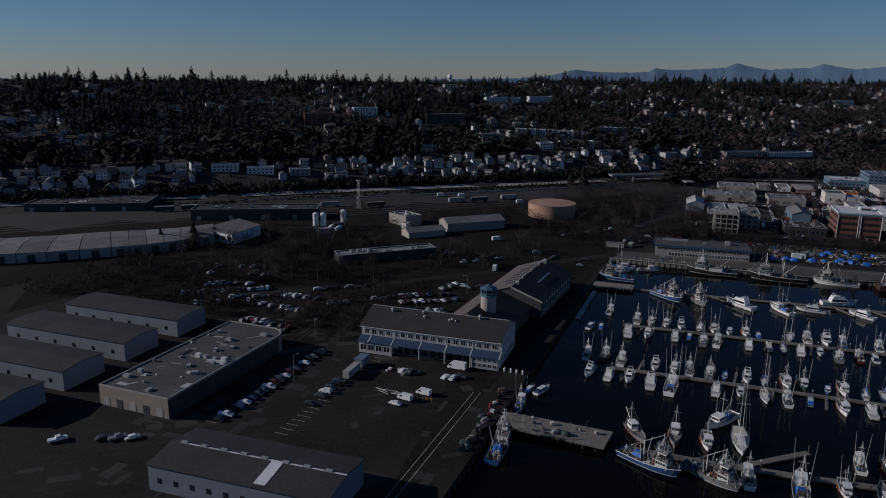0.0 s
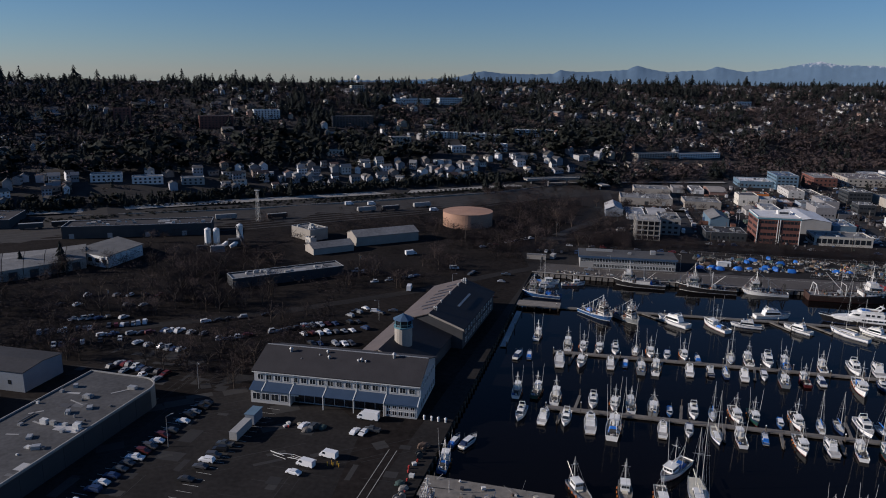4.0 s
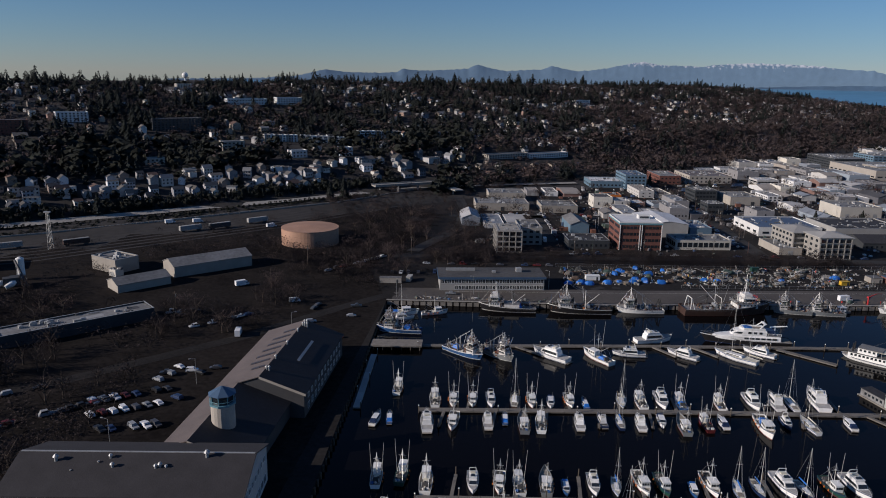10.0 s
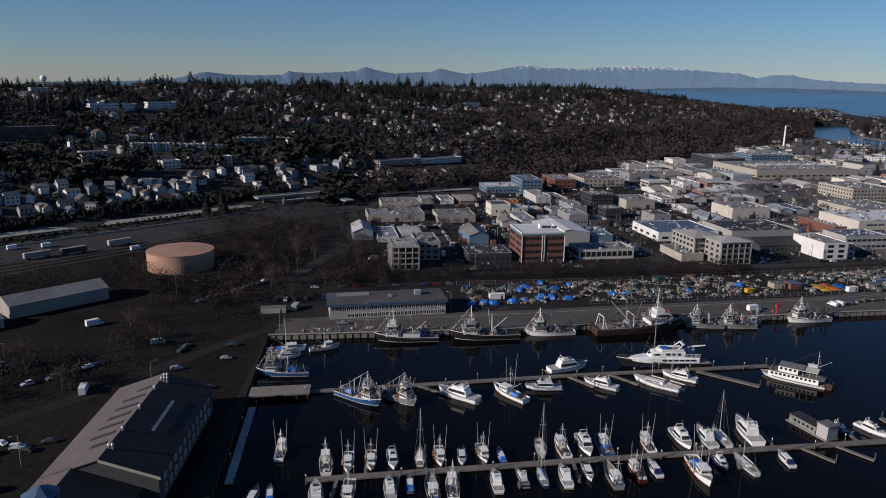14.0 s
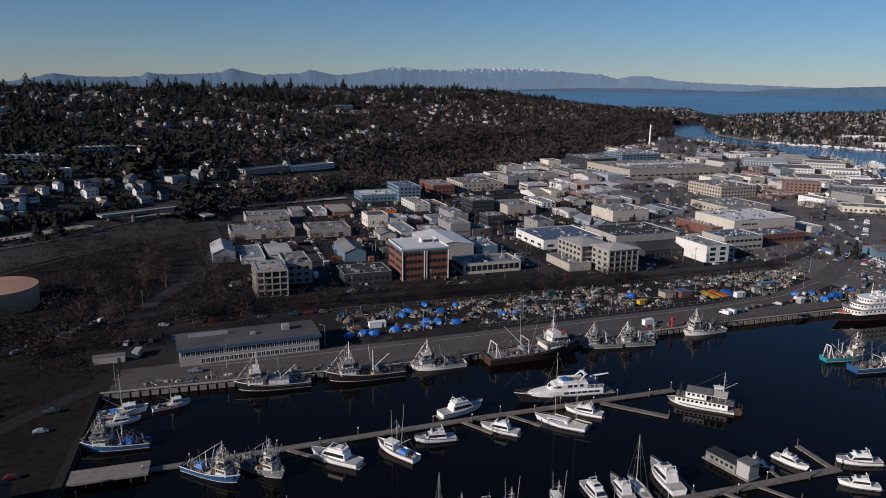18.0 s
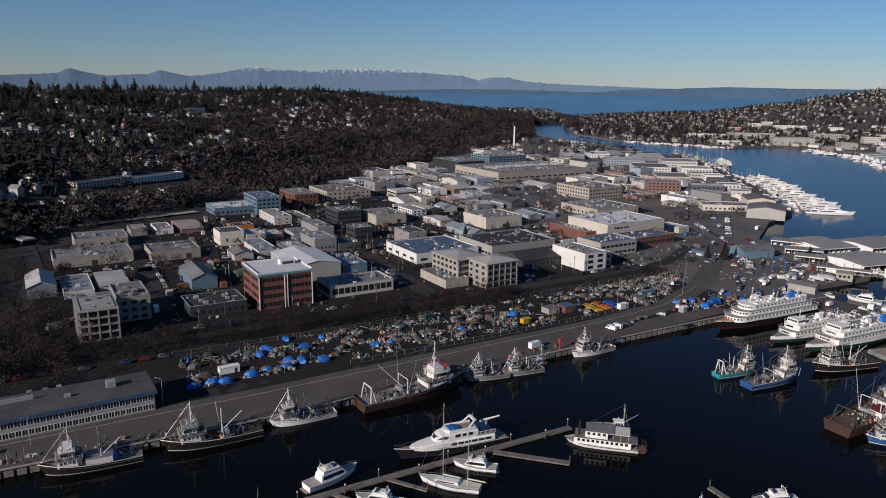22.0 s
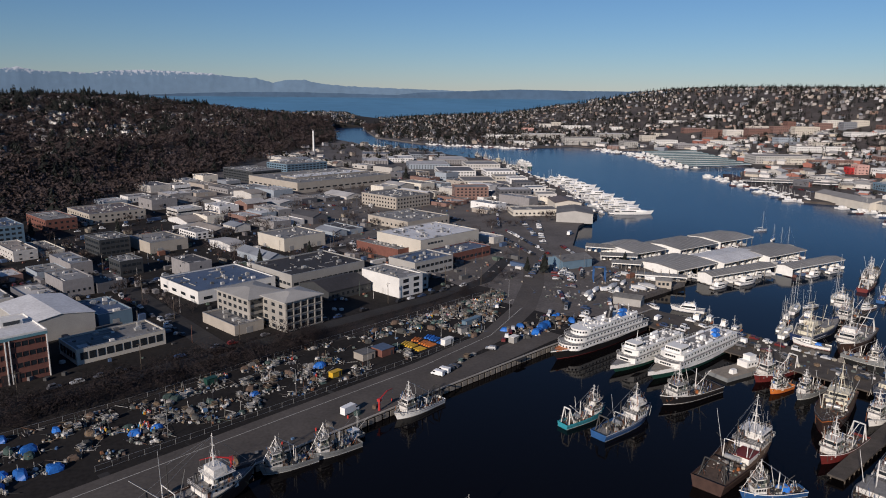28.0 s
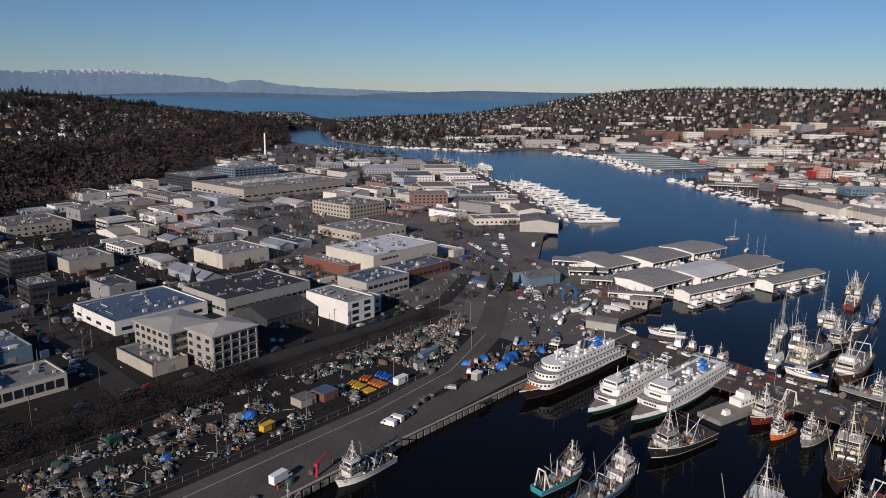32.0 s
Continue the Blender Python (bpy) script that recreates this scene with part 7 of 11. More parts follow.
# outer dock
for k, x, y, a in (("WB", -24, 389, -40), ("WG", -10, 388, -45), ("C18", 12.5, 388.5, 139), ("FN", 32, 388, 125), ("C14", 46, 393, 175), ("C18", 61, 411, 15), ("C14", 69, 394, 140), ("SK", 91, 393, 135), ("C14", 103, 399, 140), ("Y", 101.8, 413, 176), ("PB", 148, 394, 139), ("FK", 158, 402, 150), ("HB", 130, 353, -75), ("CN", 139, 351, -65), ("C11", 150, 350, -70), ("C14", 171, 345, 160), ("C11", 160, 334, 150)):
    boat(k, x, y, a)
# west quay and its corner
for k, x, y, a in (("WD", -3, 450.5, 178), ("WL", 33, 451, 180), ("WW", 64, 453.5, 182), ("WX", 108, 456, 6), ("WG", 142, 459, 172), ("FK", 165, 461, 185), ("WG", 158, 457.5, 175), ("WW", 199, 464, 184), ("FB", -55, 416, 178), ("WB", -54, 414.5, 176), ("C11", -54, 432, 10), ("FN", -55, 439, 8), ("F13", -39, 441, 15)):
    boat(k, x, y, a)
# big ships and work boats by the ship pier
for k, x, y, a in (("P1", 309.5, 464, 180), ("P2", 310.5, 438.5, 180), ("P3", 323, 423.5, 180), ("WL", 286, 404.5, 168), ("WU", 245.5, 406.3, -2), ("WT", 239, 419, -6), ("WR", 333, 392, 170), ("WO", 319, 383.5, 168), ("WG", 324, 374.5, 172), ("WF", 311, 361, 190), ("WS", 405, 402, -5),
                     ("WU", 462, 411, -172), ("SK", 392, 412, 8), ("S12", 398, 417, 8), ("SK", 436, 426, 12), ("S12", 448, 423, 165), ("F12", 412, 421, 10), ("FN", 424, 415, 10), ("WR", 520, 417, 6), ("WK", 548, 424, 8), ("WB", 498, 401, 5), ("WL", 440, 400, 178), ("F13", 470, 401, 170), ("SK", 478, 420, 12), ("FG", 452, 405, 10), ("WC", 251, 367, 3), ("WK", 262, 331, 178), ("WU", 300, 329, 176), ("WR", 283, 348.5, 175), ("WX", 316, 333, 176), ("WW", 322, 348, 174), ("WG", 338, 334, 172), ("WK", 350, 325, 172), ("WL", 300, 318, 177), ("WB", 239.5, 352, 148), ("WS", 352, 352, 172), ("WX", 402, 385, -176), ("WR", 400, 362, -172), ("WW", 425, 371, 8), ("FN", 383, 397, 100), ("WG", 380, 373, -95),
                     ("C18", 389.5, 464, 113), ("C14", 378, 452, 20), ("F13", 379, 446, 10), ("C11", 380, 438, 12), ("FK", 377, 430, 8), ("C9", 381, 479, 250)):
    boat(k, x, y, a)
bg = thing("deck_barge", pose(329, 403, 0, 0, 0, -12), "flat deck barge with white cabin and gear", "barge")
block(bg, "pontoon", 0, 0, -0.6, 34, 10, 2.2, GREYHULL)
block(bg, "barge_deck", 0, 0, 1.6, 33.4, 9.4, 0.15, DECK)
block(bg, "cabin", 4, 1, 1.75, 9, 5, 2.6, WHITEPAINT)
block(bg, "upper_cabin", 4, 1, 4.35, 4, 3.6, 2.2, WHITEPAINT)
ports(bg, 0, 8, -1.5, 2.7, 4, 0.8, 0.8, 0)
block(bg, "tank", -10, -2, 1.75, 3, 2, 1.8, WHITEPAINT, 0.8)
block(bg, "tarpaulin", 12, -2, 1.75, 3, 2.4, 0.9, BLUETARP, 0.6)

# ---- vegetation ----
def foliage(name, color, per_island, soft=0.78):
    """Leaves or twigs whose fine pieces shade softly, as a crown of many does."""
    m = material(name, color, 1.0, vary=0.4, scale=0.05, fine=1.0, bump=0, per_island=per_island, spec=0.05)
    n, l = m.node_tree.nodes, m.node_tree.links
    geo, mix = n.new("ShaderNodeNewGeometry"), n.new("ShaderNodeMix")
    mix.data_type = "VECTOR"
    mix.inputs["Factor"].default_value = soft
    l.new(geo.outputs["Normal"], mix.inputs[4])
    mix.inputs[5].default_value = (0, 0, 1)
    unit = n.new("ShaderNodeVectorMath")
    unit.operation = "NORMALIZE"
    l.new(mix.outputs[1], unit.inputs[0])
    l.new(unit.outputs[0], n["Principled BSDF"].inputs["Normal"])
    return m


# Haze over the hill is put into CONIFER, TWIG and EVERGREEN as raised base colour.
CONIFER = foliage("conifer needles", (0.036, 0.040, 0.035), 0.4)
TWIG = foliage("bare brown twigs", (0.095, 0.075, 0.071), 0.2)
REDTWIG = foliage("reddish bare twigs", (0.104, 0.077, 0.069), 0.2)
EVERGREEN = foliage("broad evergreen leaves", (0.04, 0.042, 0.033), 0.35)
NEARTWIG = foliage("dull brown twigs", (0.06, 0.047, 0.044), 0.15, 0.92)
BARK = material("grey brown bark", (0.09, 0.07, 0.055), 0.95, vary=0.3, scale=1.0)


def conifer_shape(seed, layers=7, blades=7):
    """A spire of drooping boughs, unit height."""
    r = random.Random(seed)
    v, f = [], []
    for k in range(layers):
        t = k / layers
        z = 0.12 + 0.8 * t
        rad = 0.2 * (1 - t) ** 0.8 * r.uniform(0.8, 1.15) + 0.015
        for i in range(blades):
            a = 2 * math.pi * (i + r.random()) / blades
            q = rad * r.uniform(0.65, 1.2)
            d = 0.3 + 0.1 * r.random()
            o = len(v)
            v += [(0, 0, z + 0.17 * (1 - t) + 0.05), (q * math.cos(a - d), q * math.sin(a - d), z - 0.03), (q * 1.15 * math.cos(a), q * 1.15 * math.sin(a), z - 0.06 * r.random()), (q * math.cos(a + d), q * math.sin(a + d), z - 0.03)]
            f += [(o, o + 1, o + 2), (o, o + 2, o + 3)]
    return np.array(v), np.array(f)


def twig_shape(seed, n=60, width=0.012, spread=0.42):
    """A rounded haze of upswept bare twigs, unit height."""
    r = random.Random(seed)
    v, f = [], []
    for _ in range(n):
        a, e = r.uniform(0, 2 * math.pi), r.uniform(-0.3, 1.0)
        q = r.random() ** 0.45
        c = Vector((math.cos(a) * math.cos(e) * spread * q, math.sin(a) * math.cos(e) * spread * q, 0.5 + 0.45 * math.sin(e) * q))
        d = (c - Vector((0, 0, 0.12))).normalized() * r.uniform(0.10, 0.24) + Vector((r.uniform(-0.08, 0.08), r.uniform(-0.08, 0.08), r.uniform(-0.02, 0.07)))
        s = d.cross(Vector((r.uniform(-1, 1), r.uniform(-1, 1), r.uniform(-1, 1)))).normalized() * width * r.uniform(0.7, 1.6)
        o = len(v)
        v += [tuple(c - d * 0.5 - s), tuple(c - d * 0.5 + s), tuple(c + d * 0.5)]
        f += [(o, o + 1, o + 2)]
    for k in range(4):
        a = k * 1.7 + r.random()
        o = len(v)
        tip = (math.cos(a) * spread * 0.5, math.sin(a) * spread * 0.5, 0.7)
        v += [(-0.014, 0, 0), (0.014, 0, 0), tip, (0, 0.014, 0), (0, -0.014, 0), tip]
        f += [(o, o + 1, o + 2), (o + 3, o + 4, o + 5)]
    return np.array(v), np.array(f)


def puff_shape(seed, n=40, spread=0.42, size=0.05):
    """A soft leafless crown: small loose sprays turned every way round a few limbs, unit height."""
    r = random.Random(seed)
    v, f = [], []
    lumps = [Vector((r.uniform(-0.6, 0.6) * spread, r.uniform(-0.6, 0.6) * spread, r.uniform(0.4, 0.78))) for _ in range(5)]
    for _ in range(n):
        p = Vector((r.gauss(0, 1), r.gauss(0, 1), r.gauss(0, 1))).normalized() * r.random() ** 0.4
        c = r.choice(lumps) + Vector((p.x * spread * 0.55, p.y * spread * 0.55, p.z * 0.22))
        u = Vector((r.gauss(0, 1), r.gauss(0, 1), r.gauss(0, 1))).normalized()
        w = u.orthogonal().normalized()
        u, w = u * size * r.uniform(0.6, 1.7), w * size * r.uniform(0.35, 0.8)
        o = len(v)
        v += [tuple(c - u), tuple(c - w), tuple(c + u), tuple(c + w)]
        f += [(o, o + 1, o + 2), (o, o + 2, o + 3)]
    for k in range(3):
        a = k * 2.1 + r.random()
        o = len(v)
        v += [(-0.012, 0, 0), (0.012, 0, 0), (math.cos(a) * spread * 0.6, math.sin(a) * spread * 0.6, 0.7)]
        f += [(o, o + 1, o + 2)]
    return np.array(v), np.array(f)


def clump_shape(seed, n=70, spread=0.45):
    r = random.Random(seed)
    v, f = [], []
    for _ in range(n):
        p = Vector((r.gauss(0, 1), r.gauss(0, 1), r.gauss(0, 1))).normalized()
        lump = 0.75 + 0.35 * noise.noise(p * 2.3 + Vector((seed, 0, 0)))
        c = Vector((p.x * spread * lump, p.y * spread * lump, 0.55 + p.z * 0.42 * lump))
        u = p.orthogonal().normalized() * r.uniform(0.06, 0.12)
        w = p.cross(u).normalized() * r.uniform(0.06, 0.12) + p * 0.04
        o = len(v)
        v += [tuple(c - u - w), tuple(c + u - w), tuple(c + u + w), tuple(c - u + w)]
        f += [(o, o + 1, o + 2), (o, o + 2, o + 3)]
    return np.array(v), np.array(f)


def scatter(name, shapes, places, mat, label, category="trees"):
    """Joins many small plants into one object of stuff. places: x, y, z, height, girth."""
    r = random.Random(len(places))
    vs, fs, o = [], [], 0
    for x, y, z, h, g in places:
        v, f = shapes[r.randrange(len(shapes))]
        a = r.uniform(0, 2 * math.pi)
        c, s = math.cos(a) * h * g, math.sin(a) * h * g
        vs.append(np.stack([v[:, 0] * c - v[:, 1] * s + x, v[:, 0] * s + v[:, 1] * c + y, v[:, 2] * h + z - 0.3], 1))
        fs.append(f + o)
        o += len(v)
    V, F = np.concatenate(vs), np.concatenate(fs)
    me = bpy.data.meshes.new(name)
    me.vertices.add(len(V))
    me.vertices.foreach_set("co", V.ravel().astype(np.float32))
    me.loops.add(F.size)
    me.loops.foreach_set("vertex_index", F.ravel().astype(np.int32))
    me.polygons.add(len(F))
    me.polygons.foreach_set("loop_start", np.arange(0, F.size, 3, dtype=np.int32))
    me.update(calc_edges=True)
    me.materials.append(mat)
    return tagged(new(name, me), label, category, kind="stuff")


HOUSED = {}


def forest():
    r = random.Random(21)
    con, twg, red, evg = [], [], [], []
    tries = 0
    while len(con) + len(twg) + len(red) + len(evg) < 19600 and tries < 160000:
        tries += 1
        x, y = r.uniform(-2100, 1500), r.uniform(-300, 2450)
        d = (y - 875 - 0.9 * x) / 1.345
        if d < (-60 if x > 150 and y > 880 else -25) or d > 800 or r.random() < ss(700, 800, d) * 0.6:
            continue
        az = math.degrees(math.atan2(x - 40, y - 200))
        if az < -72 or az > 38 or math.hypot(x, y) > 2600 or inside(WATER_EDGE, x, y):
            continue
        z = land_height(x, y)
        if z < 2:
            continue
        woods = noise.noise((x * 0.006, y * 0.006, 4.0))
        clump = noise.noise((x * 0.016, y * 0.016, 9.0))
        steep = d < 130
        north = x > 200
        taken = HOUSED.get((int(x // 13), int(y // 13)), 0)
        terrace = x < -60 and d < 108
        if taken and r.random() < (0.9 if taken == 2 else 0.62) or x < -60 and d < 52 or terrace and r.random() < 0.35:
            continue
        if not steep and woods < -0.12 and r.random() < 0.45:
            continue
        k = r.random()
        tall = clump > 0.18
        if terrace:
            (con if k < 0.25 else evg if k < 0.6 else twg).append((x, y, z, r.uniform(4.5, 10), r.uniform(1.1, 1.6)))
        elif x < -20 and d < 230 and k < 0.75:
            (con if k < 0.4 else evg).append((x, y, z, r.uniform(10, 19), r.uniform(1.1, 1.6)))
        elif (steep or north and d < 420) and r.random() < (0.72 if steep else 0.5):
            (red if r.random() < 0.5 else twg).append((x, y, z, r.uniform(10, 20), r.uniform(1.2, 1.7)))
        elif k < ((0.62 if tall else 0.2) if not north else (0.5 if tall else 0.2)):
            con.append((x, y, z, r.uniform(15, 28) if tall else r.uniform(8, 15), r.uniform(1.1, 1.7)))
        elif k < (0.34 if north else 0.72 if tall else 0.42):
            evg.append((x, y, z, r.uniform(7, 14), r.uniform(0.9, 1.4)))
        else:
            (twg if r.random() < 0.65 else red).append((x, y, z, r.uniform(8, 15), r.uniform(1.3, 2.0)))
    for _ in range(900):
        x = r.uniform(-1700, 1000)
        d = r.uniform(620, 900)
        y = d * 1.345 + 875 + 0.9 * x
        q = noise.noise((x * 0.012, y * 0.012, 1.0))
        if math.hypot(x, y) < 2500 and q > 0.08:
            con.append((x, y, land_height(x, y), (12 + 55 * min(q, 0.45)) * r.uniform(0.7, 1.15), r.uniform(1.1, 1.6)))
    cs = [conifer_shape(i, 8, 4) for i in range(6)]
    ts = [puff_shape(i, 20, 0.4, 0.07) for i in range(6)]
    es = [clump_shape(i, 34) for i in range(4)]
    scatter("hillside_conifers", cs, con, CONIFER, "dark conifers over the hillside")
    scatter("hillside_bare_trees", ts, twg, TWIG, "bare brown trees over the hillside")
    scatter("hillside_red_trees", ts, red, REDTWIG, "reddish bare trees on the bluff")
    scatter("hillside_evergreens", es, evg, EVERGREEN, "broad evergreen trees on the hillside")


HOUSEWALL = palette_material("house paint", [(0.5, 0.48, 0.45), (0.62, 0.61, 0.58), (0.3, 0.29, 0.28), (0.38, 0.33, 0.26), (0.22, 0.24, 0.27), (0.6, 0.57, 0.5), (0.3, 0.2, 0.16), (0.4, 0.4, 0.41), (0.2, 0.17, 0.14)], 0.8)
HOUSEROOF = palette_material("house shingles", [(0.07, 0.065, 0.06), (0.1, 0.095, 0.09), (0.055, 0.055, 0.06), (0.13, 0.12, 0.11), (0.12, 0.075, 0.06), (0.2, 0.2, 0.2)], 0.9)
WINDOWS_FAR = material("far house windows", (0.03, 0.035, 0.045), 0.15, vary=0.2, bump=0, spec=0.7)


def far_houses(name, spots, label, wall=None, roof=None, grid=4):
    """Walls, roofs and windows of many small houses, joined: nobody could count them."""
    w, rf, wi = MB(), MB(), MB()
    r = random.Random(len(spots))
    for x, y, z, big in spots:
        sx, sy, h = r.uniform(8, 13) * big, r.uniform(7, 10) * big, r.uniform(3.2, 6.5)
        a = r.choice((grid, grid, grid + 90, grid + 90, r.uniform(0, 180)))
        c, s = math.cos(radians(a)), math.sin(radians(a))
        def P(u, v, q):
            return (x + u * c - v * s, y + u * s + v * c, z + q)
        hx, hy = sx / 2, sy / 2
        rise = r.choice((0.25, 1.6, 2.2, 2.8))
        w.add([P(-hx, -hy, -2), P(hx, -hy, -2), P(hx, hy, -2), P(-hx, hy, -2), P(-hx, -hy, h), P(hx, -hy, h), P(hx, hy, h), P(-hx, hy, h), P(-hx, 0, h + rise), P(hx, 0, h + rise)],
              [(0, 1, 5, 4), (2, 3, 7, 6), (1, 2, 6, 9, 5), (3, 0, 4, 8, 7)])
        o = 0.5
        rf.add([P(-hx - o, -hy - o, h - 0.2), P(hx + o, -hy - o, h - 0.2), P(hx + o, 0, h + rise + 0.12), P(-hx - o, 0, h + rise + 0.12), P(hx + o, hy + o, h - 0.2), P(-hx - o, hy + o, h - 0.2)], [(0, 1, 2, 3), (3, 2, 4, 5)])
        for k in range(3):
            u = -hx + sx * (k + 0.5) / 3
            for q in ([1.0, 3.8] if h > 5 else [1.0]):
                wi.add([P(u - 0.7, -hy - 0.06, q), P(u + 0.7, -hy - 0.06, q), P(u + 0.7, -hy - 0.06, q + 1.4), P(u - 0.7, -hy - 0.06, q + 1.4)], [(0, 1, 2, 3)])
    solid(name + "_walls", w, wall or HOUSEWALL, label, "houses", kind="stuff")
    solid(name + "_roofs", rf, roof or HOUSEROOF, "shingled roofs of the " + label, "houses", kind="stuff")
    solid(name + "_windows", wi, WINDOWS_FAR, "dark windows of the " + label, "houses", kind="stuff")


def magnolia():
    r = random.Random(31)
    spots, grid = [], {}
    tries = 0
    while len(spots) < 1700 and tries < 90000:
        tries += 1
        x, y = r.uniform(-1800, 1250), r.uniform(-250, 2300)
        d = (y - 875 - 0.9 * x) / 1.345
        az = math.degrees(math.atan2(x - 40, y - 200))
        if not (25 < d < 800) or az < -71 or az > 33 or inside(WATER_EDGE, x, y):
            continue
        if x > 150 and d < 150 and r.random() < 0.93:
            continue
        woods = noise.noise((x * 0.006, y * 0.006, 4.0))
        if x < -40 and (d < 52 or 112 < d < 210 and r.random() < 0.9):
            continue
        terrace = x < -40 and d < 112 or x > 330 and 170 < d < 520 and r.random() < 0.4
        if not terrace and woods > 0.05 and r.random() < 0.8:
            continue
        z = land_height(x, y)
        key = (int(x // 13), int(y // 13))
        if z < 3 or key in grid or HOUSED.get(key) == 2:
            continue
        grid[key] = 1
        for dx, dy in ((0, 0), (0, -1)):
            HOUSED.setdefault((key[0] + dx, key[1] + dy), 1)
        spots.append((x, y, z, r.uniform(0.6, 0.92) if r.random() < 0.93 else 1.5))
    for row in (56, 70, 84, 98):
        x = -640.0
        while x < -112:
            x += r.choice((8.5, 10, 12, 15, 26))
            d = row + r.uniform(-4, 4)
            y = 875 + 0.9 * x + 1.345 * d
            key = (int(x // 13), int(y // 13))
            if HOUSED.get(key) != 2 and not (-170 < x < -130 and d < 90):
                HOUSED.setdefault(key, 1)
                spots.append((x, y, land_height(x, y), r.uniform(0.55, 0.85)))
    low = [(x, y, z, b * 1.1) for x, y, z, b in spots if x < -40 and y - 875 - 0.9 * x < 150]
    far_houses("hillside_houses", [q for q in spots if not (q[0] < -40 and q[1] - 875 - 0.9 * q[0] < 150)], "small pale houses among hillside trees", grid=42)
    far_houses("terrace_houses", low, "white and grey houses on the lower slope", palette_material("terrace house paint", [(0.66, 0.66, 0.66), (0.42, 0.41, 0.4), (0.24, 0.24, 0.25), (0.58, 0.55, 0.5), (0.36, 0.36, 0.38), (0.25, 0.2, 0.17), (0.3, 0.3, 0.3)], 0.8), grid=42)


# Aerial haze is put into FARTWIG's paled colour.
FARTWIG = foliage("haze-paled bare twigs", (0.095, 0.075, 0.067), 0.3)
FARGREEN = foliage("grey green needles", (0.022, 0.028, 0.023), 0.45)
# Haze is put into both palettes: duller walls, lifted roof tones.
BANKWALL = palette_material("far house paint", [(0.26, 0.24, 0.22), (0.5, 0.48, 0.46), (0.17, 0.16, 0.16), (0.28, 0.24, 0.2), (0.18, 0.19, 0.21), (0.4, 0.37, 0.33), (0.28, 0.19, 0.15), (0.34, 0.34, 0.35)], 0.8)
BANKROOF = palette_material("far house shingles", [(0.11, 0.1, 0.095), (0.15, 0.14, 0.13), (0.1, 0.1, 0.105), (0.2, 0.18, 0.165), (0.16, 0.11, 0.09), (0.27, 0.26, 0.25)], 0.9)


def ballard():
    r = random.Random(41)
    spots, con, twg, evg = [], [], [], []
    tries = 0
    while len(spots) < 2600 and tries < 90000:
        tries += 1
        x, y = r.uniform(800, 3300), r.uniform(350, 2900)
        az = math.degrees(math.atan2(x - 70, y - 300))
        rr = math.hypot(x - 70, y - 300)
        u = (x - 745) * 0.853 - (y - 300) * 0.522
        if az < 37 or az > 82 or rr > 3300 or inside(WATER_EDGE, x, y) or inside(WATER_EDGE, x - 25, y + 15):
            continue
        if u < 300 and y < 1250 or rr < 1150:
            continue
        z = land_height(x, y)
        if z < 2:
            continue
        spots.append((x, y, z, r.choice((0.55, 0.65, 0.75, 0.85, 1.1))))
        for _ in range(r.choice((3, 4, 4, 5))):
            tx, ty = x + r.uniform(-34, 34), y + r.uniform(-34, 34)
            k = r.random()
            tz = land_height(tx, ty)
            if inside(WATER_EDGE, tx, ty):
                continue
            if k < 0.33:
                con.append((tx, ty, tz, r.uniform(10, 24), r.uniform(0.8, 1.2)))
            elif k < 0.6:
                evg.append((tx, ty, tz, r.uniform(7, 12), r.uniform(0.9, 1.3)))
            else:
                twg.append((tx, ty, tz, r.uniform(8, 14), r.uniform(0.9, 1.3)))
    for _ in range(500):
        az, rr = r.uniform(38, 78), r.uniform(2700, 3300)
        x, y = 70 + rr * math.sin(radians(az)), 300 + rr * math.cos(radians(az))
        z = land_height(x, y)
        if z > 2:
            con.append((x, y, z, r.uniform(12, 26), r.uniform(0.8, 1.1)))
    for _ in range(700):
        x = r.uniform(1120, 2300)
        y = r.uniform(1330, 2600)
        if not inside(WATER_EDGE, x, y) and math.hypot(x, y) < 2750 and land_height(x, y) > 2:
            con.append((x, y, land_height(x, y), r.uniform(9, 20), r.uniform(0.9, 1.3))) if r.random() < 0.5 else twg.append((x, y, land_height(x, y), r.uniform(8, 14), 1.2))
    for _ in range(1300):
        x, y = r.uniform(640, 1280), r.uniform(1150, 2450)
        d = (y - 875 - 0.9 * x) / 1.345
        if inside(WATER_EDGE, x, y) or inside(WATER_EDGE, x + 12, y) or land_height(x, y) < 2 or d > 300 and x < 900 or y < 1400 and x > 960:
            continue
        gx, gr = math.degrees(math.atan2(x - 40, y - 200)), math.hypot(x - 40, y - 200)
        if 31.4 < gx < 34.3 and 1600 < gr < 2450:
            continue
        k = r.random()
        if k < 0.16:
            spots.append((x, y, land_height(x, y), r.choice((0.7, 0.9, 1.3))))
        else:
            (twg if k < 0.7 else evg if k < 0.82 else con).append((x, y, land_height(x, y), r.uniform(7, 15), r.uniform(0.9, 1.3)))
    for _ in range(1500):
        az, rr = r.uniform(24, 35.2), r.uniform(2250, 3200)
        x, y = 40 + rr * math.sin(radians(az)), 200 + rr * math.cos(radians(az))
        z = land_height(x, y)
        if z < 2 or inside(WATER_EDGE, x, y):
            continue
        k = r.random()
        if k < 0.26:
            spots.append((x, y, z, r.choice((0.8, 1.0, 1.3))))
        else:
            (con if k < 0.6 else evg if k < 0.75 else twg).append((x, y, z, r.uniform(8, 16), r.uniform(1.0, 1.4)))
    for _ in range(420):
        x, y = r.uniform(1120, 1560), r.uniform(1300, 1900)
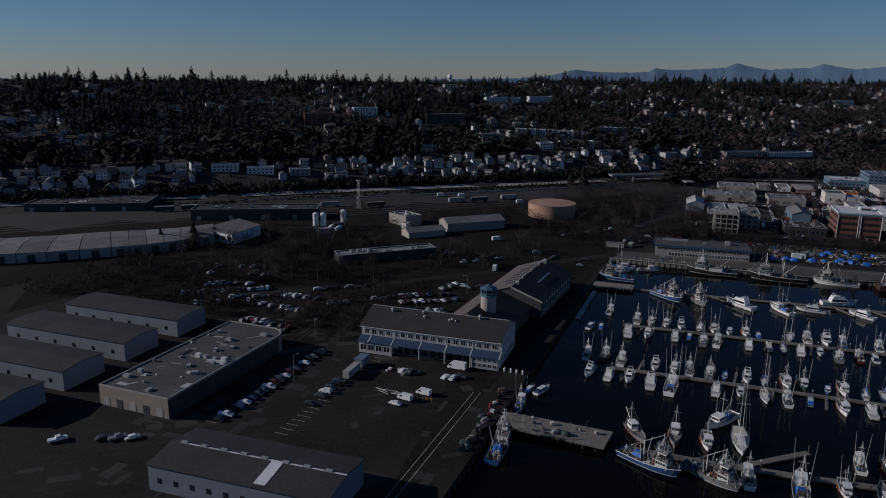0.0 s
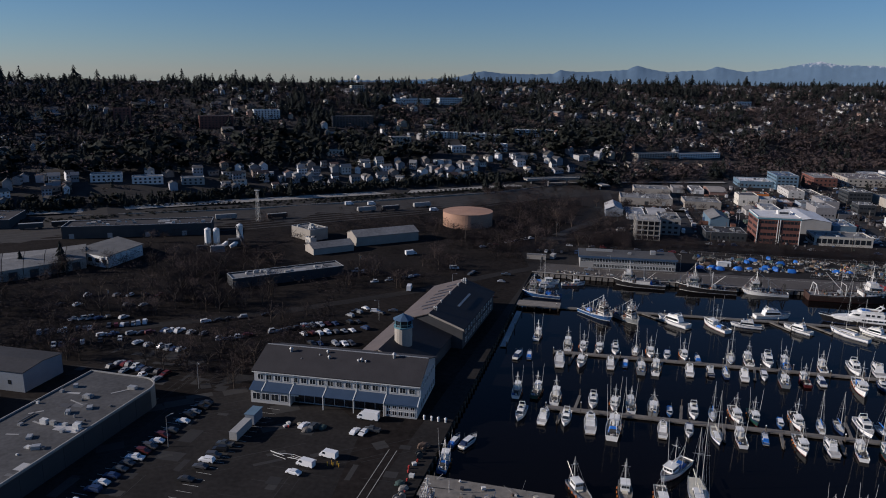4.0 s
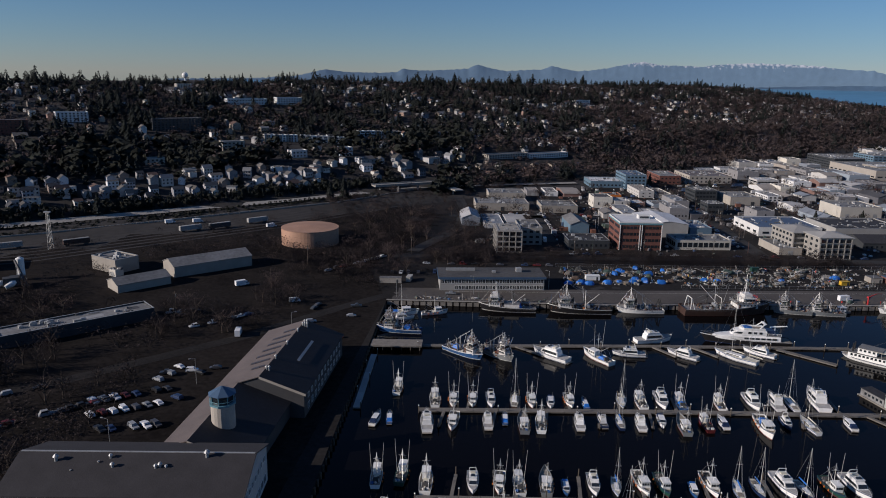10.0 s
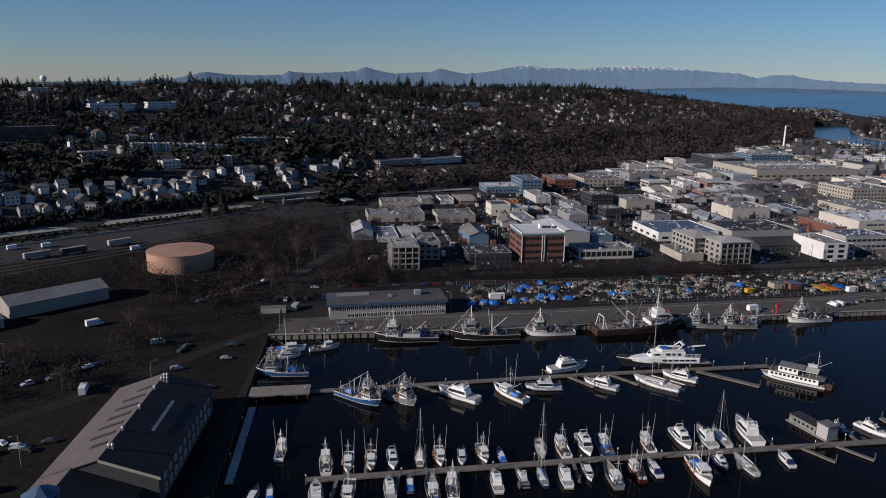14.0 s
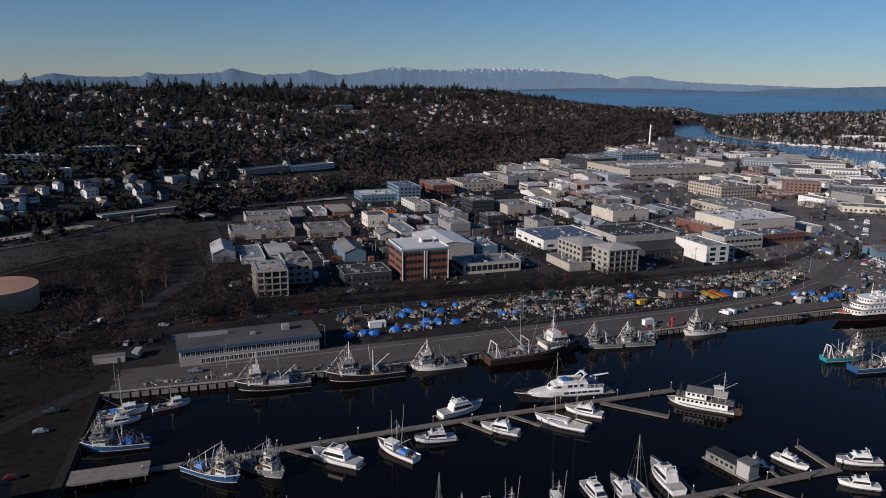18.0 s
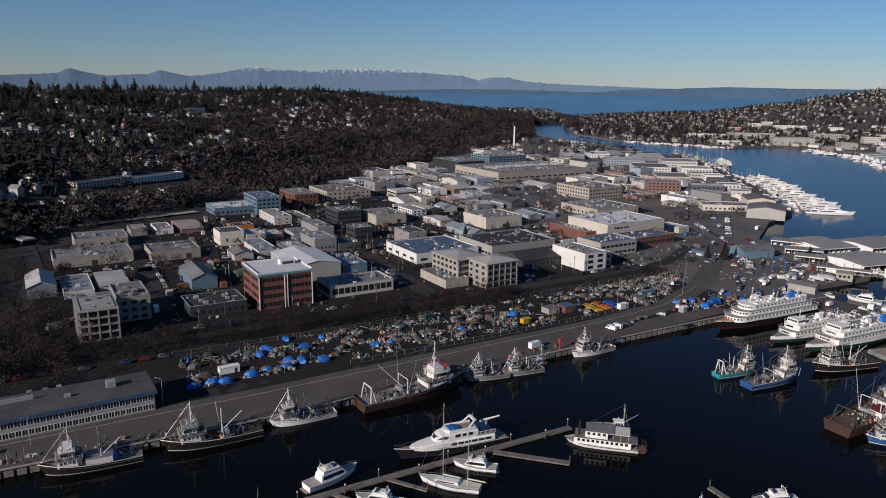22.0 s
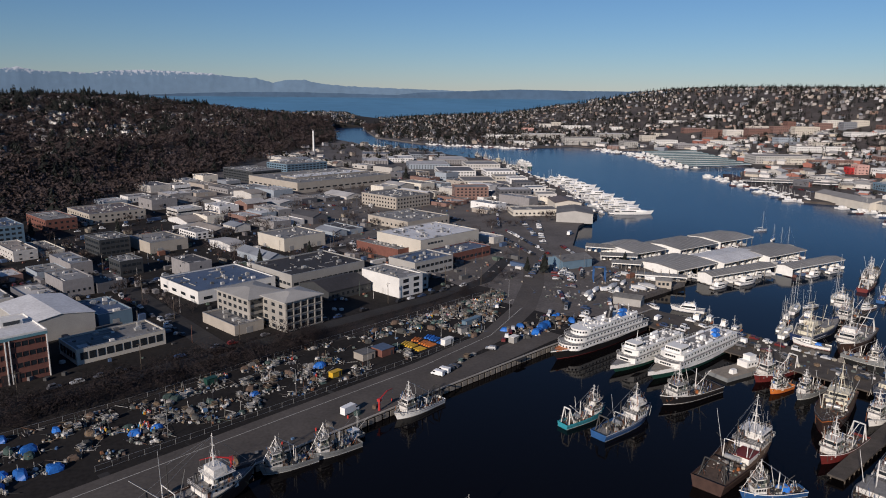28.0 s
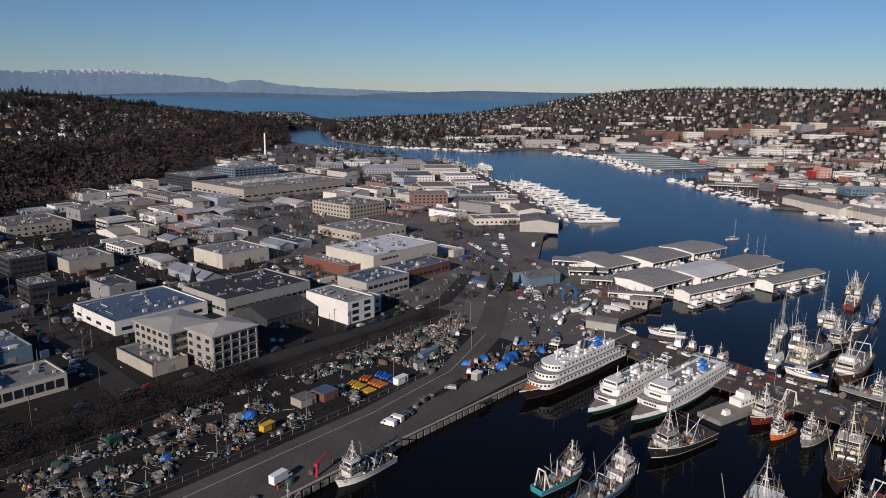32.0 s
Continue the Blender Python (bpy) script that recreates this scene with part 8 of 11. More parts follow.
        if not inside(WATER_EDGE, x, y) and not inside(WATER_EDGE, x - 12, y):
            (con if r.random() < 0.6 else twg).append((x, y, land_height(x, y), r.uniform(11, 20), r.uniform(1.0, 1.4)))
    sheds = []
    for _ in range(520):
        t, off = r.random(), r.uniform(12, 520)
        x, y = 830 + t * 520 + 0.853 * off, 420 + t * 820 - 0.522 * off
        if not inside(WATER_EDGE, x, y) and not inside(WATER_EDGE, x - 12, y + 8):
            sheds.append((x, y, land_height(x, y), r.choice((0.8, 1.1, 1.5, 2.0))))
    far_houses("far_bank_sheds", sheds, "low sheds and shops on the far bank", palette_material("far shed cladding", [(0.55, 0.53, 0.5), (0.36, 0.35, 0.33), (0.62, 0.6, 0.57), (0.3, 0.12, 0.09), (0.45, 0.4, 0.33), (0.2, 0.22, 0.25)], 0.8), palette_material("far shed roofs", [(0.36, 0.35, 0.33), (0.5, 0.49, 0.47), (0.22, 0.21, 0.2), (0.6, 0.59, 0.57), (0.17, 0.16, 0.16)], 0.8))
    for _ in range(900):
        t, off = r.random(), r.uniform(10, 480)
        x, y = 830 + t * 520 + 0.853 * off, 420 + t * 820 - 0.522 * off
        if not inside(WATER_EDGE, x, y) and not inside(WATER_EDGE, x - 15, y + 10):
            k = r.random()
            (twg if k < 0.7 else evg if k < 0.85 else con).append((x, y, land_height(x, y), r.uniform(6, 12), r.uniform(0.9, 1.3)))
    far_houses("far_bank_houses", spots, "pale houses across the bay on the far slope", BANKWALL, BANKROOF)
    scatter("far_bank_conifers", [conifer_shape(i + 9, 4, 4) for i in range(4)], con, FARGREEN, "dark conifers among far bank houses")
    scatter("far_bank_bare_trees", [puff_shape(i + 9, 14, 0.42, 0.085) for i in range(4)], twg, FARTWIG, "bare trees among far bank houses")
    scatter("far_bank_evergreens", [clump_shape(i + 9, 18) for i in range(3)], evg, EVERGREEN, "round evergreens among far bank houses")


ballard()


FLATMIX = palette_material("flats cladding", [(0.5, 0.46, 0.4), (0.2, 0.12, 0.1), (0.6, 0.57, 0.52), (0.36, 0.33, 0.3), (0.17, 0.09, 0.07), (0.55, 0.5, 0.42), (0.2, 0.21, 0.23)], 0.8, "object")
PALEROOFMIX = palette_material("pale flat roofs", [(0.4, 0.39, 0.37), (0.25, 0.24, 0.23), (0.55, 0.54, 0.52), (0.3, 0.28, 0.26), (0.6, 0.59, 0.57), (0.15, 0.15, 0.15)], 0.8, "object", 0.3, 0.08)


PINKWALL = material("pink rendered wall", (0.5, 0.3, 0.26), 0.8, vary=0.15, scale=0.15, fine=2)
DULLRED = material("dull red brick", (0.17, 0.095, 0.078), 0.85, vary=0.25, scale=0.3, fine=4)
BANK = {"apt": (FLATMIX, "grey and cream block of flats on the far bank", 20), "brick": (DULLRED, "low red brick block on the far bank", 24), "pale": (WALLWHITE, "pale low block with flat roof on the far bank", 26), "plain": (WALLMIX, "plain low workshop on the far bank", 26),
        "grey": (WALLGREY, "large grey shed on the far bank", 40), "band": (WALLCREAM, "cream office with dark window bands on the far bank", 22), "red": (REDPAINT, "small bright red shed on the far bank", 14), "pink": (PINKWALL, "pink plant building on the far bank", 16), "blue": (WALLBLUE, "blue waterside shed on the far bank", 24), "cream": (WALLCREAM, "cream block of flats on the far bank", 18)}


def bank_row(kind, spots):
    """Blocks of one kind along the far bank: x, y of the middle, width, height."""
    wall, label, d = BANK[kind]
    for x, y, w, h in spots:
        flat_building("apartment_block" if kind in ("apt", "cream") else "bank_workshop", x - w * 0.38, y + w * 0.3, w, d, h, wall, PALEROOFMIX, label, rz=-38, z=land_height(x, y), floors=max(1, int(h / 3.6)), pitch=4.2, ww=1.7, wh=1.4, group="far bank blocks", door=False)


def bank_blocks():
    """Blocks of flats, plants and sheds along the far bank."""
    bank_row("apt", ((1618, 1101, 29, 21), (1633, 1053, 43, 17), (1650, 1093, 17, 15), (1719, 1032, 64, 10), (1664, 966, 35, 18), (1709, 963, 19, 20), (1650, 905, 54, 18), (1688, 883, 30, 18), (1724, 878, 35, 17), (1703, 840, 29, 16), (1729, 825, 29, 14), (1768, 1719, 34, 12)))
    bank_row("brick", ((1641, 1000, 56, 18), (1692, 751, 55, 10), (1670, 711, 33, 9), (1902, 808, 14, 12), (1570, 1008, 23, 10), (1129, 711, 23, 7), (1357, 648, 52, 11), (1403, 632, 21, 9), (1709, 1195, 52, 12)))
    bank_row("pale", ((1635, 776, 86, 8), (1747, 716, 24, 11), (1459, 794, 115, 10), (1209, 609, 31, 9), (1194, 588, 27, 6), (1069, 614, 41, 6), (1518, 1015, 50, 8), (1484, 1136, 51, 11), (1877, 1348, 75, 7), (1927, 1231, 97, 7), (1779, 1465, 35, 8), (1773, 1604, 83, 11), (1363, 1512, 83, 9), (1240, 1331, 48, 8)))
    bank_row("plain", ((1537, 894, 44, 14), (1300, 723, 71, 8), (1345, 613, 28, 8), (1092, 649, 42, 5), (1440, 1050, 61, 9)))
    bank_row("grey", ((1268, 790, 94, 13), (1571, 1335, 74, 14), (1353, 1265, 81, 16), (1450, 1455, 105, 12), (1381, 1158, 30, 12)))
    bank_row("band", ((1278, 762, 42, 10), (1526, 808, 72, 8)))
    bank_row("cream", ((1552, 1224, 34, 14), (1657, 1253, 31, 8), (1817, 1716, 29, 14)))
    bank_row("red", ((1192, 654, 14, 10),))
    bank_row("pink", ((1195, 643, 18, 14), (1634, 1672, 35, 9)))
    bank_row("blue", ((1034, 545, 46, 9),))
    r = random.Random(51)
    for row in range(6):
        for k in range(20):
            t = k / 19
            off = 24 + row * 74 + r.uniform(-15, 15)
            x, y = 830 + t * 520 + 0.853 * off + r.uniform(-14, 14), 420 + t * 820 - 0.522 * off + r.uniform(-14, 14)
            if inside(WATER_EDGE, x, y) or inside(WATER_EDGE, x + 10, y + 40) or (row < 2 and 0.35 < t < 0.66) or r.random() < 0.5:
                continue
            flat_building("bank_workshop", x, y, r.uniform(14, 34), r.uniform(12, 24), r.choice((3.5, 4.5, 6, 7)), WALLMIX, PALEROOFMIX, "low workshop on the far bank", rz=r.choice((4, 32, -38)), z=max(2.5, land_height(x, y)), floors=1, pitch=4.2, ww=1.5, wh=1.2, group="far bank blocks", door=False)


bank_blocks()
MOORROOF = material("weathered moorage roof", (0.23, 0.222, 0.208), 0.7, vary=0.22, scale=0.08, fine=1.5, per_object=0.12)
for k, (x, y, w, d, rz) in enumerate(((822, 476, 26, 60, -32), (840, 520, 24, 55, -32), (860, 548, 22, 50, -32))):
    gable_building("white_boat_shed", x, y, w, d, 8, 3, WALLCREAM, MOORROOF, "cream gabled boat shed with grey roof", "y", rz=rz, z=1.5, group="white boat sheds")
MOORGREEN = material("green grey moorage roof", (0.16, 0.24, 0.24), 0.6, vary=0.2, scale=0.1)


SHELTERED = []


def moorage_row(name, x, y, w, d, h, rz, roof, label, group, bays=6, z=0.0, ends=WHITEPAINT, rise=1.3):
    """An open-sided boat shelter: pitched roof on posts, white gable ends, standing in the water."""
    ob = thing(name, pose(x, y, z, 0, 0, rz), label, "boat shelter", group)
    if x < 700:
        SHELTERED.append((x, y, w, d, rz))
    rf = MB()
    rf.gable(0, 0, w, d, h, rise, "x", 0.5, 0.25)
    part("roof", rf, roof, ob)
    sm = MB()
    for i in range(int(w / 4.0)):
        u = 1.5 + i * 4.0
        sm.add([(u, -0.5, h + 0.25), (u + 0.12, -0.5, h + 0.25), (u + 0.12, d / 2, h + rise + 0.27), (u, d / 2, h + rise + 0.27), (u + 0.12, d + 0.5, h + 0.25), (u, d + 0.5, h + 0.25), (u, -0.5, h + 0.32), (u + 0.12, -0.5, h + 0.32), (u + 0.12, d / 2, h + rise + 0.34), (u, d / 2, h + rise + 0.34), (u + 0.12, d + 0.5, h + 0.32), (u, d + 0.5, h + 0.32)],
               [(6, 7, 8, 9), (9, 8, 10, 11), (0, 6, 9, 3), (3, 9, 11, 5), (7, 1, 2, 8), (8, 2, 4, 10)])
    if x < 700:
        tagged(part("roof_seam", sm, HVAC, ob), kind="stuff")
    for yy in (-0.35, d + 0.15):
        fs = MB()
        fs.box(w / 2, yy, h - 0.55, w + 0.6, 0.2, 0.7)
        part("fascia", fs, ends, ob)
    for xx in (0, w - 0.3):
        gb = MB()
        low = 0.6 if xx == 0 else h - 1.2
        gb.add([(xx, 0, low), (xx, d, low), (xx, d, h), (xx, d / 2, h + rise), (xx, 0, h), (xx + 0.3, 0, low), (xx + 0.3, d, low), (xx + 0.3, d, h), (xx + 0.3, d / 2, h + rise), (xx + 0.3, 0, h)],
               [(4, 3, 2, 1, 0), (5, 6, 7, 8, 9), (0, 1, 6, 5), (1, 2, 7, 6), (4, 0, 5, 9)])
        part("gable_end", gb, ends, ob, "white boarded gable end")
    for i in range(bays + 1):
        ps = MB()
        for yy in (0.3, d - 0.3):
            ps.box(0.3 + (w - 0.6) * i / bays, yy, -3 if z < 1 else -0.2, 0.3, 0.3, h + 3)
        tagged(part("post_pair", ps, DOCKWOOD, ob), kind="stuff")
    fl = MB()
    fl.box(w / 2, d / 2, 0.1, w, 2.2, 0.5)
    part("walkway", fl, PLANKS, ob)
    return ob


for x, y, w, d, rz, k in ((447, 503, 40, 34, -7, 0), (489, 494, 48, 28, -7, 1), (532, 483, 44, 28, -9, 0), (470, 548, 30, 34, -9, 0), (505, 535, 44, 32, -6, 0), (554, 530, 40, 30, -9, 0), (450, 482, 60, 11, -13, 0), (509, 458, 56, 12, -12, 0), (478, 566, 26, 18, -4, 0), (433, 543, 18, 8, -55, 2), (445.6, 560.8, 24, 9, -50, 2), (462, 586, 22, 12, -60, 2)):
    moorage_row("boat_shelter", x, y, w, d, 6.0, rz, (MOORROOF, ROOFWHITE, ROOFGREY)[k], "open-sided boat shelter with shallow grey roof" if k != 1 else "open-sided boat shelter with white roof", "covered moorage")
moorage_row("boat_shelter", 419, 515.8, 30, 6, 3.4, -57, ROOFGREY, "long low boat shelter with white front on the quay", "covered moorage", z=2.5, rise=0.5)
gable_building("storage_tent", 364, 494, 15, 7.5, 4, 1.6, WALLGREY, ROOFGREY, "grey storage shed among stored boats", rz=-71)
gable_building("yard_office", 412, 497.5, 9, 6, 4.2, 1.2, WALLTAN, ROOFGREY, "small tan boatyard office", rz=-57, windows=3)
for i in range(9):
    t = i / 8
    x, y = 1090 + t * 182, 859 + t * 195
    moorage_row("boat_shelter", x, y, 118, 11, 5, -25, MOORGREEN, "long green grey boat shelter on the far bank", "far moorage", bays=2)
for x, y, w in ((958, 708, 140), (990, 712, 150)):
    moorage_row("boat_shelter", x, y, w, 9, 5.5, -59, ROOFGREY, "long grey boat shelter on the far bank", "far moorage", z=0.5)
rb = thing("deck_barge", pose(1010, 745, 0, 0, 0, 40), "long rust brown barge on the far bank", "barge")
block(rb, "pontoon", 0, 0, -0.6, 70, 14, 4.5, BROWNHULL)
block(rb, "cargo", -6, 0, 3.9, 36, 9, 1.6, BROWNHULL, 0.9)
for k, x, y, a in (("C11", 462, 487, -98), ("C9", 476, 484, -98), ("C14", 495, 474, -10), ("C14", 449, 476, -12), ("C18", 472, 470, -12), ("C14", 545, 446, -10), ("C14", 524, 450, -10), ("C9", 500, 488, -98), ("C11", 512, 487, -98), ("C9", 545, 478, -98), ("C11", 558, 476, -98), ("C9", 518, 530, -96), ("C9", 532, 529, -96), ("C11", 565, 523, -98), ("C9", 459, 499, -98), ("C9", 471, 498, -98), ("S12", 592, 500, 80), ("S12", 600, 498, 80), ("S10", 622, 520, 10), ("S12", 655, 545, -30)):
    boat(k, x, y, a, "boats at the covered moorage")
for i, (x, y) in enumerate(((648, 668), (664, 690), (680, 711), (696, 733), (713, 755), (730, 778), (747, 802), (764, 826), (781, 850), (798, 875))):
    boat("YF", x + (i * 7 % 5) * 2 - 4, y + (i * 5 % 7) - 3, -40 + (i * 11 % 7) * 3, "white yachts along the bay shore")
for i in range(6):
    boat(("WU", "WK", "WW", "WS", "WR", "WL")[i], 850 + i * 22, 985 + i * 42, 60 + i * 3, "work vessels along the bay shore")
boat("P2", 905, 1040, 62)
for i in range(14):
    boat(("C18", "C14", "C18", "FN")[i % 4], 634 + i * 13.5, 676 + i * 17.5, -40 + (i % 4) * 6, "boats along the bay shore")


def far_boats():
    """White hulls and cabins too far off to count, along the opposite bank."""
    r = random.Random(61)
    hu, ca, ma = MB(), MB(), MB()

    def small_boat(x, y, a, L, mast=True):
        c, s = math.cos(a), math.sin(a)
        def P(u, v, z):
            return (x + u * c - v * s, y + u * s + v * c, z)
        B = L * 0.15
        hu.add([P(-L / 2, -B, 0), P(L * 0.2, -B, 0), P(L / 2, 0, 0.2), P(L * 0.2, B, 0), P(-L / 2, B, 0), P(-L / 2, -B, 1.3), P(L * 0.2, -B, 1.6), P(L * 0.54, 0, 2.1), P(L * 0.2, B, 1.6), P(-L / 2, B, 1.3)],
               [(0, 1, 6, 5), (1, 2, 7, 6), (2, 3, 8, 7), (3, 4, 9, 8), (4, 0, 5, 9), (5, 6, 7, 8, 9)])
        ca.add([P(-L * 0.25, -B * 0.7, 1.3), P(L * 0.15, -B * 0.7, 1.3), P(L * 0.15, B * 0.7, 1.3), P(-L * 0.25, B * 0.7, 1.3), P(-L * 0.2, -B * 0.6, 3.2), P(L * 0.06, -B * 0.6, 3.2), P(L * 0.06, B * 0.6, 3.2), P(-L * 0.2, B * 0.6, 3.2)],
               [(0, 1, 5, 4), (1, 2, 6, 5), (2, 3, 7, 6), (3, 0, 4, 7), (4, 5, 6, 7)])
        if mast and r.random() < 0.5:
            ma.tube(P(0, 0, 2), P(0, 0, 2 + L * r.uniform(0.6, 1.2)), 0.12, n=4)

    runs = (((866, 586), (945, 672), 46), ((940, 672), (1040, 780), 20), ((1080, 850), (1262, 1060), 44), ((1250, 1080), (1305, 1175), 50), ((1190, 1275), (1100, 1480), 60), ((800, 462), (862, 540), 26), ((955, 1350), (965, 1540), 40), ((690, 765), (900, 1065), 60), ((620, 688), (690, 765), 16))
    for (ax, ay), (bx, by), n in runs:
        for i in range(n):
            t = (i + r.random()) / n
            x, y = ax + (bx - ax) * t + r.uniform(-26, 12), ay + (by - ay) * t + r.uniform(-10, 22)
            L = r.uniform(9, 18)
            a = radians(r.choice((-30, 150, 60)) + r.uniform(-12, 12))
            small_boat(x, y, a, L)
    for bx, by, w, d, rz in SHELTERED:
        c, s = math.cos(radians(rz)), math.sin(radians(rz))
        for k in range(int(w / 4.6)):
            for v in (3.0, d - 3.0) if d > 16 else (3.0,):
                if r.random() < 0.8:
                    u = 2.3 + k * 4.6
                    small_boat(bx + u * c - v * s, by + u * s + v * c, radians(rz + (-90 if v == 3.0 else 90) + r.uniform(-4, 4)), r.uniform(8.5, 12), False)
    mixed = palette_material("far hull paint", [(0.6, 0.6, 0.58), (0.66, 0.65, 0.62), (0.3, 0.3, 0.3), (0.05, 0.08, 0.15), (0.12, 0.05, 0.04), (0.56, 0.55, 0.53), (0.04, 0.04, 0.045)], 0.4)
    solid("far_bank_boat_hulls", hu, mixed, "small boat hulls moored along the far bank", "boats", kind="stuff")
    solid("far_bank_boat_cabins", ca, WHITEPAINT, "white cabins of boats along the far bank", "boats", kind="stuff")
    solid("far_bank_boat_masts", ma, ALU, "thin masts of boats along the far bank", "boats", kind="stuff")


far_boats()
# north shore buildings
gable_building("boat_hangar", 586, 716, 26, 34, 8, 2.5, WALLCREAM, ROOFTAN, "tan boat hangar with open front", "y", rz=-38)
gable_building("grey_boat_shed", 560, 652, 38, 32, 8, 2.5, WALLGREY, ROOFGREY, "grey metal boat shed", "x", rz=38)
flat_building("marine_store", 533, 722, 44, 24, 6, WALLCREAM, ROOFGREY, "low cream marine store", rz=-35, floors=1, units=4)
for x, y, w, d, h in ((588, 792, 34, 22, 13), (560, 830, 36, 24, 14), (630, 792, 22, 20, 12), (655, 830, 22, 22, 12), (680, 862, 22, 24, 12), (612, 760, 20, 18, 10), (700, 905, 30, 26, 9), (640, 900, 40, 50, 8), (740, 960, 40, 40, 8), (690, 1000, 50, 60, 8), (780, 1040, 50, 50, 9), (720, 1100, 60, 60, 7), (800, 1130, 50, 60, 8), (830, 1230, 60, 50, 8), (760, 1200, 40, 50, 7), (700, 1190, 40, 60, 7), (860, 1330, 50, 50, 7), (780, 1300, 50, 50, 6)):
    flat_building("shore_block", x, y, w, d, h, WALLMIX, ROOFMIX, "grey block along the bay shore", rz=-35, floors=max(1, int(h / 3.5)), units=4, pitch=4, group="shore blocks")
gable_building("boatyard_shop", 403, 560, 24, 16, 5.5, 2.2, WALLBLUE, ROOFGREY, "pale blue boatyard shop with grey roof", "x", rz=-14)

# ---- roads, rails and yard ----
ROADGREY = material("road asphalt", (0.078, 0.068, 0.06), 0.9, vary=0.3, scale=0.06, fine=0.9, bump=0.15)
ROADDARK = material("dark patched asphalt", (0.024, 0.0225, 0.022), 0.9, vary=0.4, scale=0.06, fine=0.9, bump=0.15)
PAINTLINE = material("worn road paint", (0.45, 0.44, 0.40), 0.8, vary=0.3, scale=0.5)
BALLAST = material("rail ballast", (0.0303, 0.0264, 0.0248), 0.95, vary=0.35, scale=0.1, fine=2)
# Long tree shade on the strip is put into its dark earth colour.
BRUSH = material("brush strip earth", (0.02, 0.0155, 0.0135), 0.95, vary=0.45, scale=0.08, fine=1.2, bump=0.3)


def ribbon(name, pts, width, mat, label, lift=0.06, category="road", flat=None):
    """A strip laid on the ground along a line."""
    mb = MB()
    dense = []
    for a, b in zip(pts, pts[1:]):
        n = max(1, int(math.dist(a, b) / 18))
        dense += [(a[0] + (b[0] - a[0]) * i / n, a[1] + (b[1] - a[1]) * i / n) for i in range(n)]
    dense.append(pts[-1])
    for i, (x, y) in enumerate(dense):
        a, b = dense[max(0, i - 1)], dense[min(len(dense) - 1, i + 1)]
        d = Vector((b[0] - a[0], b[1] - a[1])).normalized()
        for sg in (-1, 1):
            px, py = x - d.y * sg * width / 2, y + d.x * sg * width / 2
            mb.v.append((px, py, (flat if flat is not None else max(land_height(px, py), 2.5)) + lift))
    mb.f = [(2 * i, 2 * i + 2, 2 * i + 3, 2 * i + 1) for i in range(len(dense) - 1)]
    return solid(name, mb, mat, label, category, kind="structure")


ribbon("road", [(-60, 470), (60, 476), (150, 484), (225, 490), (275, 499), (320, 520), (360, 548), (410, 590), (440, 640), (455, 700), (470, 780)], 13, ROADGREY, "grey quay road curving north along the harbour", flat=2.5)
ribbon("pavement", [(-62, 461.5), (48, 463.5), (129, 470), (212, 476), (262, 480), (300, 484)], 13, ROADGREY, "worn grey quay apron beside the water", 0.045, flat=2.5)
ribbon("road_line", [(-30, 472), (60, 477.5), (150, 485.5), (225, 491.5), (275, 500.5), (320, 521)], 0.25, PAINTLINE, "faded pale line along the quay road", 0.075, flat=2.5)
ribbon("road", [(-70, 549), (30, 552), (120, 558), (200, 562), (290, 566), (345, 574), (400, 606)], 9, ROADDARK, "frontage street below the industrial blocks", flat=2.5)
ribbon("pavement", [(-66, 538), (30, 540), (120, 541), (200, 545), (290, 553), (335, 562)], 12, BRUSH, "brown brush strip above the gear yard", 0.05, "verge", flat=2.5)
ribbon("road", [(170, 560), (172, 640), (176, 720), (170, 830), (165, 900)], 11, ROADDARK, "side street between industrial blocks", flat=2.5)
ribbon("road", [(-40, 690), (100, 696), (250, 705), (400, 712)], 10, ROADDARK, "cross street between industrial blocks", flat=2.5)
ribbon("road", [(34, 600), (32, 700), (30, 800)], 9, ROADDARK, "side street between industrial blocks", flat=2.5)
ribbon("road", [(470, 780), (480, 900), (540, 960), (640, 1060), (700, 1200)], 12, ROADGREY, "shore street running north", flat=2.5)
ribbon("road", [(-230, 300), (-170, 345), (-120, 395), (-85, 440), (-62, 466)], 7, ASPHALT, "harbour approach road", flat=2.5)
ribbon("road", [(-560, 415), (-470, 497), (-440, 519), (-380, 572), (-320, 624), (-252, 682), (-182, 737), (-123, 790), (-67, 835), (2, 862), (92, 893)], 10, CONCRETE, "pale road along the foot of the hill", 1.3)
ribbon("road", [(-60, 830), (-35, 790), (-28, 720), (-30, 640), (-60, 560)], 9, ROADDARK, "ramp road down from the hill", 0.3)
for k in range(7):
    o = k * 7.5
    ribbon("rail_track", [(-560 + o * 0.6, 330 - o), (-430 + o * 0.6, 478 - o), (-310 + o * 0.6, 556 - o), (-190 + o * 0.6, 672 - o), (-110 + o * 0.5, 770 - o)], 2.8, BALLAST, "brown ballasted rail track", 0.05, "rail track")


def wall_along(name, pts, h, mat, label, thick=0.5):
    ob = thing(name, pose(0, 0, 0), label, "wall", kind="structure")
    for a, b in zip(pts, pts[1:]):
        n = max(1, int(math.dist(a, b) / 9))
        for i in range(n):
            p = Vector(a).lerp(Vector(b), i / n)
            q = Vector(a).lerp(Vector(b), (i + 0.97) / n)
            mb = MB()
            z = max(land_height(*p), 2.5)
            strip(mb, p, q, thick, z - 1, z + h)
            part("panel", mb, mat, ob)


wall_along("guard_wall", [(-434, 508), (-321, 582), (-143, 735), (-67, 836)], 1.3, CONCRETE, "pale concrete guard wall along the hill road")


